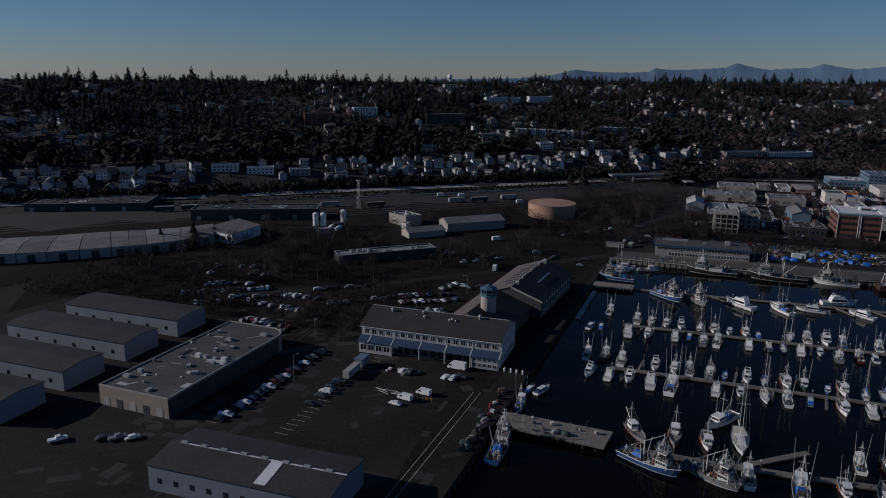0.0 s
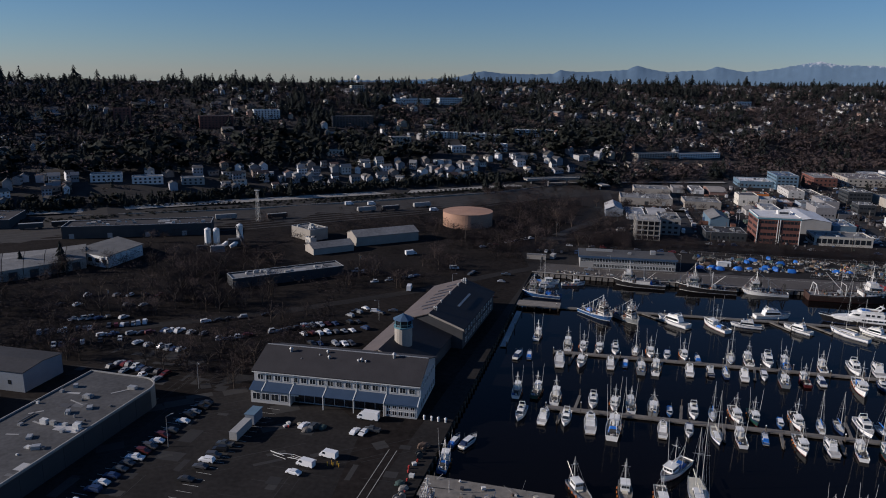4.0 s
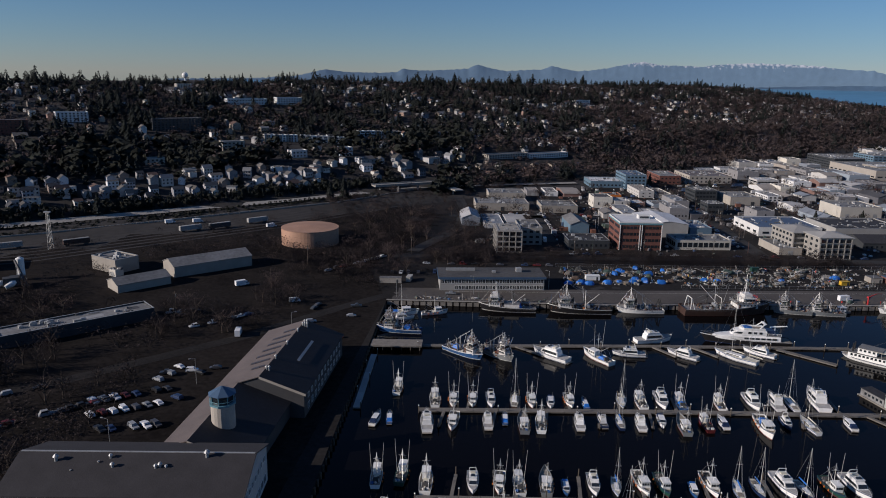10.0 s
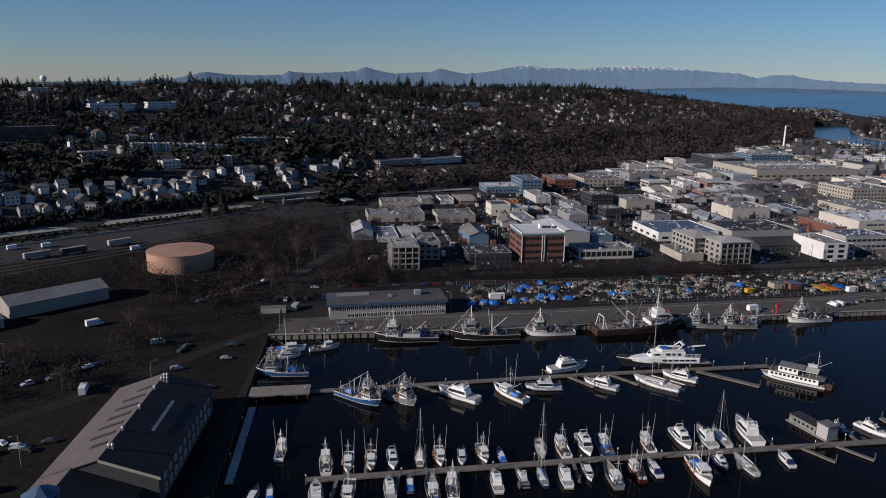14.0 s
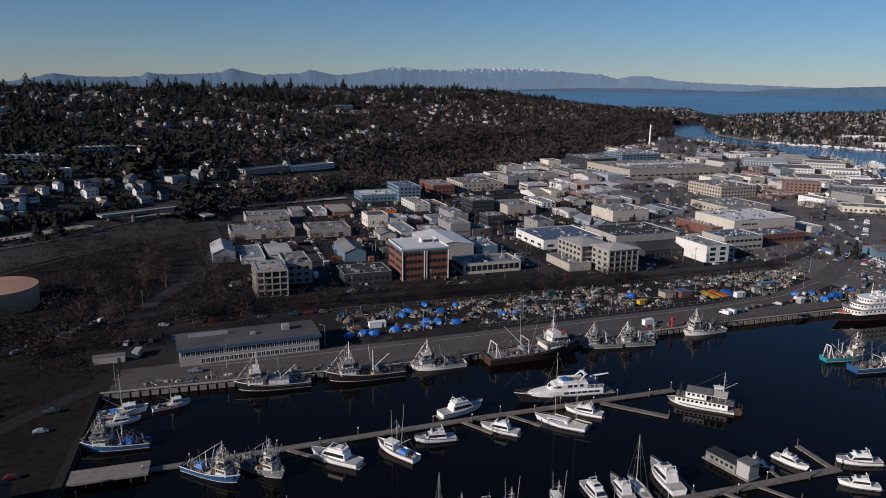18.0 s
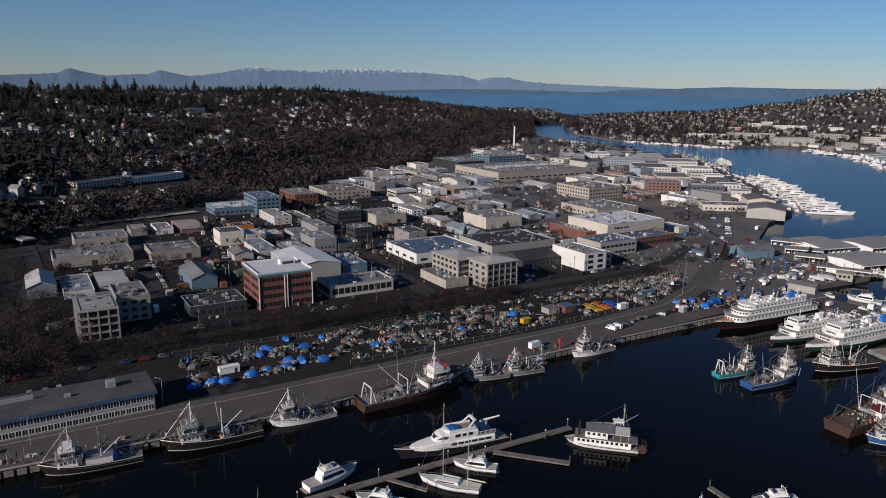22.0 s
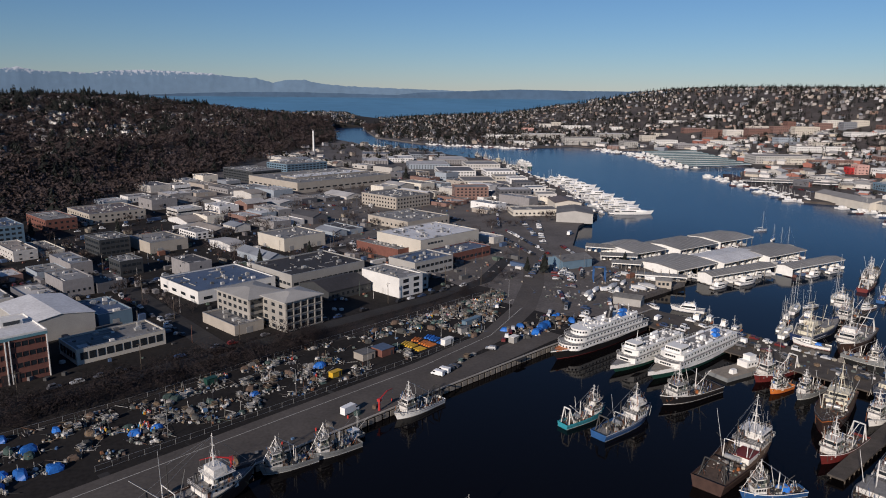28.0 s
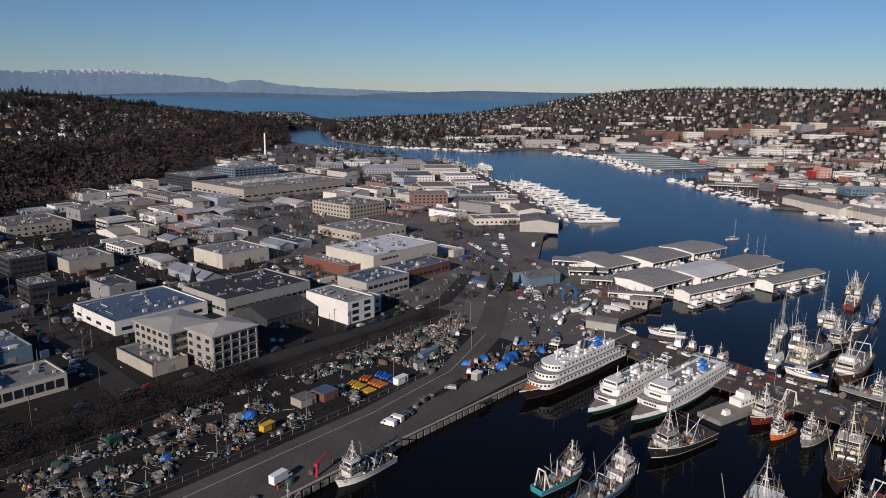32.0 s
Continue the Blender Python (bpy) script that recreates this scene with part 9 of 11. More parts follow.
def viaduct():
    ob = thing("road_bridge", pose(0, 0, 0), "pale concrete road bridge at the foot of the hill", "bridge")
    mb = MB()
    strip(mb, (-118, 800), (-58, 834), 11, 8.5, 9.7)
    strip(mb, (-58, 834), (-34, 790), 9, 7.5, 8.7)
    part("deck", mb, CONCRETE, ob)
    for k in range(5):
        p = Vector((-112, 803)).lerp(Vector((-40, 800)), k / 4)
        c = MB()
        c.box(p.x, p.y + (18 if k in (2, 3) else 0), 1, 1.6, 4, 7.4)
        part("pier", c, CONCRETE, ob)
    for k in range(2):
        rl = MB()
        strip(rl, (-121 + k * 5.5, 805 - k * 9.6), (-61 + k * 5.5, 839 - k * 9.6), 0.4, 9.7, 10.7)
        part("parapet", rl, CONCRETE, ob)


viaduct()


# ---- vehicles ----
CARPAINT = palette_material("car paint", [(0.72, 0.72, 0.72), (0.02, 0.02, 0.022), (0.2, 0.21, 0.22), (0.78, 0.78, 0.77), (0.06, 0.065, 0.07), (0.3, 0.31, 0.32), (0.03, 0.05, 0.11), (0.09, 0.02, 0.02), (0.07, 0.07, 0.075), (0.04, 0.04, 0.042), (0.7, 0.7, 0.69)], 0.3, "object", 0.05)
VANWHITE = material("van white", (0.78, 0.78, 0.77), 0.35, vary=0.06, bump=0)
_car = {}


def car_meshes(kind):
    if kind in _car:
        return _car[kind]
    L, W, H = {"sedan": (4.6, 1.8, 1.42), "suv": (4.7, 1.9, 1.72), "pickup": (5.5, 1.95, 1.8), "van": (5.6, 2.0, 2.3), "box_truck": (7.4, 2.3, 3.1)}[kind]
    side = {"sedan": [(0, .35), (0, .75), (.22, .92), (.36, H), (.72, H), (.9, .95), (1, .85), (1, .35)],
            "suv": [(0, .35), (0, .85), (.24, 1.02), (.36, H), (.92, H), (1, 1.0), (1, .35)],
            "pickup": [(0, .4), (0, .95), (.25, 1.1), (.34, H), (.58, H), (.62, 1.1), (1, 1.1), (1, .4)],
            "van": [(0, .4), (0, 1.0), (.13, 1.2), (.24, H), (1, H), (1, .4)],
            "box_truck": [(0, .45), (0, 1.3), (.05, 1.4), (.12, 2.2), (.25, 2.2), (.26, H), (1, H), (1, .45)]}[kind]
    b = MB()
    n = len(side)
    pts = [(L / 2 - u * L, z) for u, z in side]
    for sg in (-1, 1):
        for x, z in pts:
            b.v.append((x, sg * W / 2 * (0.8 if z > 1.3 and kind in ("sedan", "suv", "pickup") else 1.0), z))
    b.f = [tuple(range(n)), tuple(range(2 * n - 1, n - 1, -1))] + [(i, n + i, n + (i + 1) % n, (i + 1) % n) for i in range(n)]
    g = MB()
    zt = {"sedan": 1.36, "suv": 1.62, "pickup": 1.7, "van": 2.0, "box_truck": 2.1}[kind]
    zb = {"sedan": 0.98, "suv": 1.1, "pickup": 1.18, "van": 1.35, "box_truck": 1.5}[kind]
    xf = {"sedan": (.25, .36, .7, .86), "suv": (.27, .37, .9, .95), "pickup": (.27, .35, .56, .6), "van": (.16, .24, .38, .38), "box_truck": (.06, .11, .24, .25)}[kind]
    w = W * (0.41 if kind in ("sedan", "suv", "pickup") else 0.5) + 0.03
    for sg in (-1, 1):
        g.add([(L / 2 - xf[0] * L, sg * (w + (0.05 if kind in ("sedan", "suv", "pickup") else 0)), zb), (L / 2 - xf[3] * L, sg * (w + 0.05), zb), (L / 2 - xf[2] * L, sg * w, zt), (L / 2 - xf[1] * L, sg * w, zt)], [(0, 1, 2, 3)])
    a0, a1 = L / 2 - (xf[0] - 0.02) * L, L / 2 - (xf[1] - 0.012) * L
    g.add([(a0, -w * 0.92, zb), (a0, w * 0.92, zb), (a1, w * 0.88, zt), (a1, -w * 0.88, zt)], [(0, 1, 2, 3)])
    t = MB()
    t.tube((0, -0.12, 0), (0, 0.12, 0), 0.34 if kind != "box_truck" else 0.45, n=9)
    paint = VANWHITE if kind in ("van", "box_truck") else CARPAINT
    _car[kind] = (b.mesh("car_body", paint), g.mesh("car_glass", GLASS), t.mesh("wheel", RUBBER), L, W)
    return _car[kind]


def vehicle(kind, x, y, a, group="parked cars", z=2.5, label=""):
    body, glass, tyre, L, W = car_meshes(kind)
    ob = new({"sedan": "parked_car", "suv": "parked_car", "pickup": "pickup_truck", "van": "white_van", "box_truck": "box_truck"}[kind], body)
    ob.matrix_basis = pose(x, y, z + 0.08, 0, 0, a)
    part("car_window", glass, None, ob)
    for sx in (-0.31, 0.31):
        for sy in (-1, 1):
            part("wheel", tyre, None, ob, m=pose(sx * L, sy * W * 0.46, 0.34))
    return tagged(ob, label or {"sedan": "parked sedan car on dark asphalt", "suv": "parked sport utility car on asphalt", "pickup": "parked pickup truck on dark asphalt", "van": "parked plain white panel van", "box_truck": "white box truck parked by the hall"}[kind], {"van": "van", "box_truck": "truck", "pickup": "truck"}.get(kind, "car"), group)


vr = random.Random(77)
FAR_PARKED = []


def park(x0, y0, x1, y1, n, a, skip=0.15, group="parked cars"):
    for i in range(n):
        if vr.random() < skip:
            continue
        t = (i + 0.5) / n
        if y0 > 480 or x0 > 330:
            FAR_PARKED.append((x0 + (x1 - x0) * t, y0 + (y1 - y0) * t, a + vr.choice((0, 180)) + vr.uniform(-4, 4)))
            continue
        vehicle(vr.choice(("sedan", "suv", "sedan", "suv", "pickup")), x0 + (x1 - x0) * t + vr.uniform(-0.3, 0.3), y0 + (y1 - y0) * t + vr.uniform(-0.3, 0.3), a + vr.choice((0, 180)) + vr.uniform(-4, 4), group)


park(-150, 176, -150, 246, 20, 4)
park(-128.5, 198, -128.5, 222, 7, 4)
park(-190, 146, -165, 158, 6, 60)
park(-112, 238, -88, 239, 7, 80, 0.4)
park(-152, 314, -127, 328, 8, -40, 0.15)
park(-153, 326, -129, 340, 8, -40, 0.2)
park(-144, 306, -121, 312, 7, -40, 0.2)
park(-138, 352, -118, 360, 5, 10, 0.2)
park(-232, 290, -200, 306, 9, 60, 0.1)
park(-200, 318, -165, 345, 8, 40, 0.4)
park(0, 562, 330, 573, 40, 5, 0.4)
park(-60, 528, 30, 531, 12, 5, 0.5)
park(266, 487, 292, 501, 5, 40, 0.2)
park(352, 520, 398, 500, 7, 70, 0.3)
park(372, 540, 440, 600, 12, 130, 0.35)
park(345, 452, 366, 440, 5, 80, 0.2)
park(350, 395, 362, 428, 5, 100, 0.3)
park(170, 690, 176, 830, 12, 90, 0.4)
park(180, 700, 400, 716, 22, 3, 0.45)
park(150, 640, 155, 680, 6, 0, 0.3)
park(160, 600, 175, 632, 8, 0, 0.3)
park(455, 620, 530, 690, 14, 130, 0.35)
for k, x, y, a in (("van", -95, 222.5, 172), ("van", -99.5, 216, 170), ("sedan", -101, 211, 172), ("pickup", -88, 241.5, 180), ("box_truck", -92, 249, 178), ("van", 223, 480, 105), ("van", 227, 480.8, 105), ("suv", 230.5, 481.4, 105), ("sedan", 234, 482, 105), ("suv", 261, 487, 120), ("pickup", -32, 466.5, 3), ("box_truck", -123, 397, 100), ("sedan", -134, 359, 150), ("suv", -135, 352.5, 150), ("suv", -137, 346.5, 150), ("sedan", -124, 354, 160), ("suv", -124, 332, 150), ("sedan", -98, 436, 70), ("suv", -95, 416, 20), ("sedan", -79, 397, 10), ("sedan", -157, 419, 30), ("suv", -153, 426, 30), ("van", -110, 446, 20), ("sedan", -97, 441, 60), ("sedan", -78, 426, 10), ("pickup", -78, 441, 10),
                   ("van", 382, 512, -20), ("van", 357, 462, 10), ("van", 356, 418, 90), ("suv", 310, 530, 40), ("box_truck", 30, 600, 90), ("box_truck", -250, 630, 40), ("box_truck", -231, 636, 40), ("box_truck", -171, 625, 40), ("box_truck", -145, 472, 40), ("box_truck", 502, 632, 20)):
    vehicle(k, x, y, a, "")


def joined_cars(spots):
    """Parked cars too far off to count: bodies and windows joined."""
    b, g = MB(), MB()
    r = random.Random(19)
    for x, y, a in spots:
        c, s = math.cos(radians(a)), math.sin(radians(a))
        z = 2.34 if x > 340 and y < 474 else max(2.5, land_height(x, y)) + 0.05
        L, W, H = r.uniform(4.2, 5.2), 1.85, r.choice((1.4, 1.45, 1.7, 1.75, 2.1))
        prof = [(L / 2, 0.3), (L / 2, 0.8), (L * 0.22, 0.95), (L * 0.1, H), (-L * 0.32, H), (-L * 0.48, 0.95), (-L / 2, 0.3)]
        for mb, sc, k in ((b, 1.0, 1.0), ):
            n = len(prof)
            pts = [(x + u * c - sg * W / 2 * (0.85 if q == H else 1) * s, y + u * s + sg * W / 2 * (0.85 if q == H else 1) * c, z + q) for sg in (-1, 1) for u, q in prof]
            mb.add(pts, [tuple(range(n))[::-1], tuple(range(n, 2 * n))] + [(i, (i + 1) % n, n + (i + 1) % n, n + i) for i in range(n)])
        w = W * 0.46
        for sg in (-1, 1):
            g.add([(x + u * c - sg * v * s, y + u * s + sg * v * c, z + q) for u, v, q in ((L * 0.19, w + 0.05, 1.0), (-L * 0.42, w + 0.05, 1.0), (-L * 0.31, w - 0.03, H - 0.08), (L * 0.09, w - 0.03, H - 0.08))], [(0, 1, 2, 3)])
        g.add([(x + u * c - v * s, y + u * s + v * c, z + q) for u, v, q in ((L * 0.225, -w * 0.9, 0.99), (L * 0.225, w * 0.9, 0.99), (L * 0.12, w * 0.8, H - 0.05), (L * 0.12, -w * 0.8, H - 0.05))], [(0, 1, 2, 3)])
    solid("street_cars", b, palette_material("far car paint", [(0.6, 0.6, 0.6), (0.02, 0.02, 0.022), (0.3, 0.31, 0.32), (0.72, 0.72, 0.71), (0.1, 0.1, 0.11), (0.45, 0.46, 0.47), (0.03, 0.05, 0.11), (0.13, 0.02, 0.02), (0.05, 0.05, 0.055)], 0.35, "island", 0.05), "parked cars along streets and lots", "cars", kind="stuff")
    solid("street_car_windows", g, GLASS, "dark windows of cars along streets", "cars", kind="stuff")


def street_spots():
    r = random.Random(29)
    out = []
    for x0, y0, x1, y1, n, a in ((26, 610, 25, 790, 22, 90), (40, 610, 38, 700, 12, 90), (-30, 686, 400, 706, 40, 3), (-30, 698, 400, 718, 36, 3), (165, 570, 168, 890, 34, 90), (184, 690, 180, 780, 12, 0), (225, 700, 285, 702, 14, 95), (300, 690, 345, 693, 10, 95), (405, 640, 412, 715, 12, 5), (370, 560, 420, 590, 14, 120), (380, 545, 430, 575, 14, 120), (420, 600, 460, 680, 20, 60), (432, 596, 474, 676, 18, 60), (470, 640, 520, 700, 14, 140),
                                (480, 690, 530, 740, 12, 50), (455, 700, 462, 800, 18, 90), (478, 730, 484, 810, 14, 5), (520, 760, 560, 800, 10, 140), (486, 900, 545, 965, 16, 50), (550, 960, 640, 1050, 22, 45), (600, 980, 660, 1040, 12, 135), (90, 720, 150, 725, 14, 92), (90, 735, 150, 740, 14, 92), (195, 840, 330, 846, 26, 92), (330, 870, 440, 876, 24, 92), (200, 890, 420, 897, 34, 2),
                                (-190, 410, -150, 430, 10, 30), (-259, 285, -222, 311, 18, 125), (-204, 267, -178, 262, 9, 80), (-204, 262, -178, 257, 8, 80), (-212, 288, -186, 285, 8, 80), (-210, 304, -188, 305, 7, 80), (-246, 272, -216, 292, 10, 125), (-300, 330, -240, 350, 9, 80), (-290, 318, -236, 334, 7, 80), (-180, 300, -146, 330, 12, 45), (-270, 300, -235, 315, 10, 70), (-150, 400, -125, 425, 8, 45), (-70, 505, -10, 512, 12, 90), (-110, 500, -75, 545, 10, 50), (330, 500, 352, 515, 6, 40), (350, 480, 352, 340, 14, 95), (364, 380, 368, 460, 12, 95), (405, 520, 440, 545, 12, 120), (346, 480, 368, 500, 9, 40), (340, 508, 362, 530, 9, 45), (372, 528, 400, 552, 12, 120), (330, 488, 345, 498, 6, 110), (392, 536, 430, 566, 14, 30), (440, 575, 462, 610, 12, 60), (300, 494, 326, 506, 6, 30), (890, 560, 990, 680, 24, 60), (1100, 760, 1230, 960, 40, 55), (960, 520, 1100, 760, 40, 55)):
        for i in range(n):
            if r.random() < 0.72:
                t = (i + 0.5) / n
                x, y = x0 + (x1 - x0) * t + r.uniform(-0.5, 0.5), y0 + (y1 - y0) * t + r.uniform(-0.5, 0.5)
                out.append((x, y, a + r.choice((0, 180)) + r.uniform(-5, 5)))
    return out


joined_cars(street_spots() + FAR_PARKED)


def trailer_cabin():
    ob = thing("site_trailer", pose(-127.6, 231, 2.5, 0, 0, 92), "long pale site trailer with teal roof end", "trailer")
    block(ob, "body", -3, 0, 0.6, 10, 2.6, 2.8, WALLGREY)
    block(ob, "end_cabin", 6, 0, 0.6, 6, 3.2, 3.4, BLUESIDING)
    block(ob, "end_roof", 6, 0, 4.0, 6.4, 3.6, 0.2, WALLBLUE)
    for k in range(3):
        t = MB()
        t.tube((-6 + k * 5, -1.4, 0.4), (-6 + k * 5, 1.4, 0.4), 0.4, n=9)
        part("wheel_axle", t, RUBBER, ob)


trailer_cabin()

def rail_car(x, y, a, mat, label, L=16):
    ob = thing("rail_car", pose(x, y, 2.6, 0, 0, a), label, "rail car", "rail cars")
    block(ob, "body", 0, 0, 1.1, L, 3.0, 3.0, mat)
    block(ob, "car_roof", 0, 0, 4.1, L, 2.6, 0.3, WALLGREY, 0.96)
    for sg in (-1, 1):
        block(ob, "bogie", sg * L * 0.36, 0, 0.1, 2.6, 2.2, 1.0, DARKGEAR)


rr = random.Random(4)
for k in range(15):
    t = k / 14
    x, y = -430 + t * 240 + rr.uniform(-3, 3), 470 + t * 175 + rr.uniform(-2, 2)
    if rr.random() < 0.7:
        rail_car(x + rr.choice((2, 12)), y - rr.choice((6, 16)), 37 if t < 0.5 else 43, rr.choice((WALLDARK, BROWNHULL, WALLGREY, WALLWHITE, BLACKHULL)), "freight rail car standing on a track")


def covered_boat(x, y, a, L, mat, label):
    """A boat stored ashore under a shrink-wrapped cover, on stands."""
    ob = thing("covered_boat", pose(x, y, 2.5, 0, 0, a), label, "boat", "boats ashore")
    h = MB()
    n = 9
    for i in range(n + 1):
        t = i / n
        w = L * 0.15 * (1 - max(0, (t - 0.45) / 0.55) ** 2.2) + 0.04
        u = -L / 2 + L * t
        h.v += [(u, 0, 0.7), (u, -w * 0.7, 1.0), (u, -w, 1.9 + 0.5 * t), (u, w * 0.7, 1.0), (u, w, 1.9 + 0.5 * t)]
    for i in range(n):
        p, q = 5 * i, 5 * i + 5
        h.f += [(p, q, q + 1, p + 1), (p + 1, q + 1, q + 2, p + 2), (p, p + 3, q + 3, q), (p + 3, p + 4, q + 4, q + 3)]
    h.f.append((0, 1, 2, 4, 3))
    part("hull", h, WHITE, ob)
    c = MB()
    for i in range(n + 1):
        t = i / n
        w = L * 0.155 * (1 - max(0, (t - 0.45) / 0.55) ** 2.2) + 0.06
        u, z = -L / 2 + L * t, 1.8 + 0.5 * t
        peak = z + L * 0.15 * (0.35 + 0.65 * math.sin(math.pi * min(1, 0.15 + t))) + (0.12 if i % 2 else 0)
        c.v += [(u, -w, z), (u, -w * 0.6, z + (peak - z) * 0.75), (u, 0, peak), (u, w * 0.6, z + (peak - z) * 0.75), (u, w, z)]
    for i in range(n):
        p, q = 5 * i, 5 * i + 5
        c.f += [(p + j, q + j, q + j + 1, p + j + 1) for j in range(4)]
    c.f += [(0, 1, 2, 3, 4)]
    part("cover", c, mat, ob)
    for sx in (-0.3, 0.2):
        for sg in (-1, 1):
            spar(ob, "stand", (sx * L, sg * L * 0.16, 0), (sx * L, sg * L * 0.1, 1.3), 0.08, 0.08, STEEL, 5)


SHRINK = material("pale shrink wrap", (0.42, 0.43, 0.44), 0.4, vary=0.15, scale=0.8, fine=4, bump=0.3, per_object=0.3)
for i, (x, y, a) in enumerate(((360, 506, 25), (366, 512, 20), (371, 506, -160), (376, 514, 15), (384, 505, 30), (391, 500, -150), (398, 500, 100), (405, 499, 95), (412, 500, 98), (390, 512, 10), (402, 513, 20), (414, 512, 105), (422, 505, 100), (430, 510, 98), (382, 524, -20), (420, 524, 80))):
    i % 3 == 2 or covered_boat(x, y, a, 7.5 + (i * 7 % 5), SHRINK if i % 4 else WHITEPAINT, "boat stored ashore under pale shrink wrap" if i % 4 else "white boat stored ashore on stands")
tl = thing("travel_lift", pose(398, 528, 2.5, 0, 0, 40), "blue steel boat hoist on four legs", "boat hoist")
for sx in (-4, 4):
    for sy in (-3.5, 3.5):
        block(tl, "leg", sx, sy, 0, 0.6, 0.6, 7.5, BLUEHULL)
for sy in (-3.5, 3.5):
    block(tl, "side_beam", 0, sy, 7.5, 9, 0.7, 0.8, BLUEHULL)
block(tl, "cross_beam", 4, 0, 7.5, 0.6, 6.2, 0.7, BLUEHULL)

# ---- fishing gear yard ----
NETMIX = palette_material("net heap", [(0.115, 0.079, 0.058), (0.144, 0.130, 0.115), (0.058, 0.058, 0.054), (0.245, 0.230, 0.209), (0.043, 0.072, 0.065), (0.144, 0.101, 0.065)], 0.95, "object", 0.4, 1.2)
POTMIX = palette_material("crab pot mesh", [(0.144, 0.137, 0.122), (0.086, 0.079, 0.072), (0.230, 0.223, 0.209), (0.115, 0.086, 0.058), (0.072, 0.115, 0.108), (0.288, 0.281, 0.266)], 0.85, "object", 0.45, 1.5)
BUOY = palette_material("buoy colours", [(0.6, 0.18, 0.03), (0.7, 0.68, 0.6), (0.55, 0.4, 0.03), (0.5, 0.05, 0.04), (0.68, 0.67, 0.63), (0.03, 0.2, 0.45)], 0.5, "island", 0.1)


def heap_mesh(name, seed, mat, rx=2.2, ry=1.6, h=1.7):
    """A lumpy mound."""
    r = random.Random(seed)
    mb = MB()
    nu, nv = 12, 5
    for j in range(nv):
        t = j / (nv - 1)
        for i in range(nu):
            a = 2 * math.pi * i / nu
            q = math.cos(t * math.pi / 2) ** 0.6
            k = 1 + 0.28 * noise.noise((math.cos(a) * 1.6 + seed, math.sin(a) * 1.6, t * 2)) + r.uniform(-0.07, 0.07)
            mb.v.append((rx * q * k * math.cos(a), ry * q * k * math.sin(a), h * math.sin(t * math.pi / 2) * (0.85 + 0.2 * k) if j else 0))
    for j in range(nv - 1):
        mb.f += [(j * nu + i, j * nu + (i + 1) % nu, (j + 1) * nu + (i + 1) % nu, (j + 1) * nu + i) for i in range(nu)]
    mb.f.append(tuple(range((nv - 1) * nu, nv * nu)))
    return mb.mesh(name, mat)


def pot_mesh(seed):
    """One square crab pot: proud top and bottom rails with sagging netting between."""
    r = random.Random(seed)
    mb = MB()
    q, e, h, k = 1.05, 0.9, 0.85, 0.2 + 0.1 * r.random()
    ring = ((-1, -1), (1, -1), (1, 1), (-1, 1))
    for z, m in ((0, q), (0.1, q), (0.1, e - k), (h - 0.1, e - k * 1.3), (h - 0.1, q), (h, q), (h, e), (h - 0.22, e * 0.8)):
        mb.v += [(px * m, py * m, z) for px, py in ring]
    for j in range(7):
        mb.f += [(4 * j + i, 4 * j + (i + 1) % 4, 4 * j + 4 + (i + 1) % 4, 4 * j + 4 + i) for i in range(4)]
    mb.f += [(3, 2, 1, 0), (28, 29, 30, 31)]
    return mb.mesh("crab_pot", POTMIX)


GEAR = {}


def gear_meshes():
    GEAR["heap"] = [heap_mesh("fishing_net", 100 + i, NETMIX, 1.5 + i * 0.25, 1.3, 1.0 + 0.2 * i) for i in range(4)]
    GEAR["tarp"] = [heap_mesh("tarpaulin", 200 + i, BLUETARP, 1.9 + i * 0.25, 1.4, 1.4 + 0.15 * i) for i in range(3)]
    GEAR["tier"] = [pot_mesh(300 + i) for i in range(4)]
    mb = MB()
    r = random.Random(5)
    for _ in range(16):
        x, y = r.uniform(-1.4, 1.4), r.uniform(-1.0, 1.0)
        mb.tube((x, y, 0.0), (x + r.uniform(-0.2, 0.2), y, 0.5 + r.uniform(0, 0.5)), 0.26, 0.18, 7)
    GEAR["buoys"] = [mb.mesh("net_floats", BUOY)]
    mb = MB()
    mb.box(0, 0, 0.12, 1.2, 1.1, 0.75, 0, 1.06)
    mb.box(-0.4, 0, 0, 0.15, 1.0, 0.12)
    mb.box(0.4, 0, 0, 0.15, 1.0, 0.12)
    GEAR["totes"] = [mb.mesh("fish_tote", TOTEMIX)]
    mb = MB()
    mb.tube((0, -0.55, 0.95), (0, 0.55, 0.95), 0.6, 0.6, 12)
    for sg in (-1, 1):
        mb.tube((0, sg * 0.55, 0.95), (0, sg * 0.65, 0.95), 0.95, 0.95, 14)
    GEAR["reels"] = [mb.mesh("net_reel", NETMIX)]
    mb = MB()
    mb.tube((0, 0, 0), (0, 0, 0.95), 0.3, 0.3, 10)
    GEAR["drum"] = [mb.mesh("steel_drum", BUOY)]


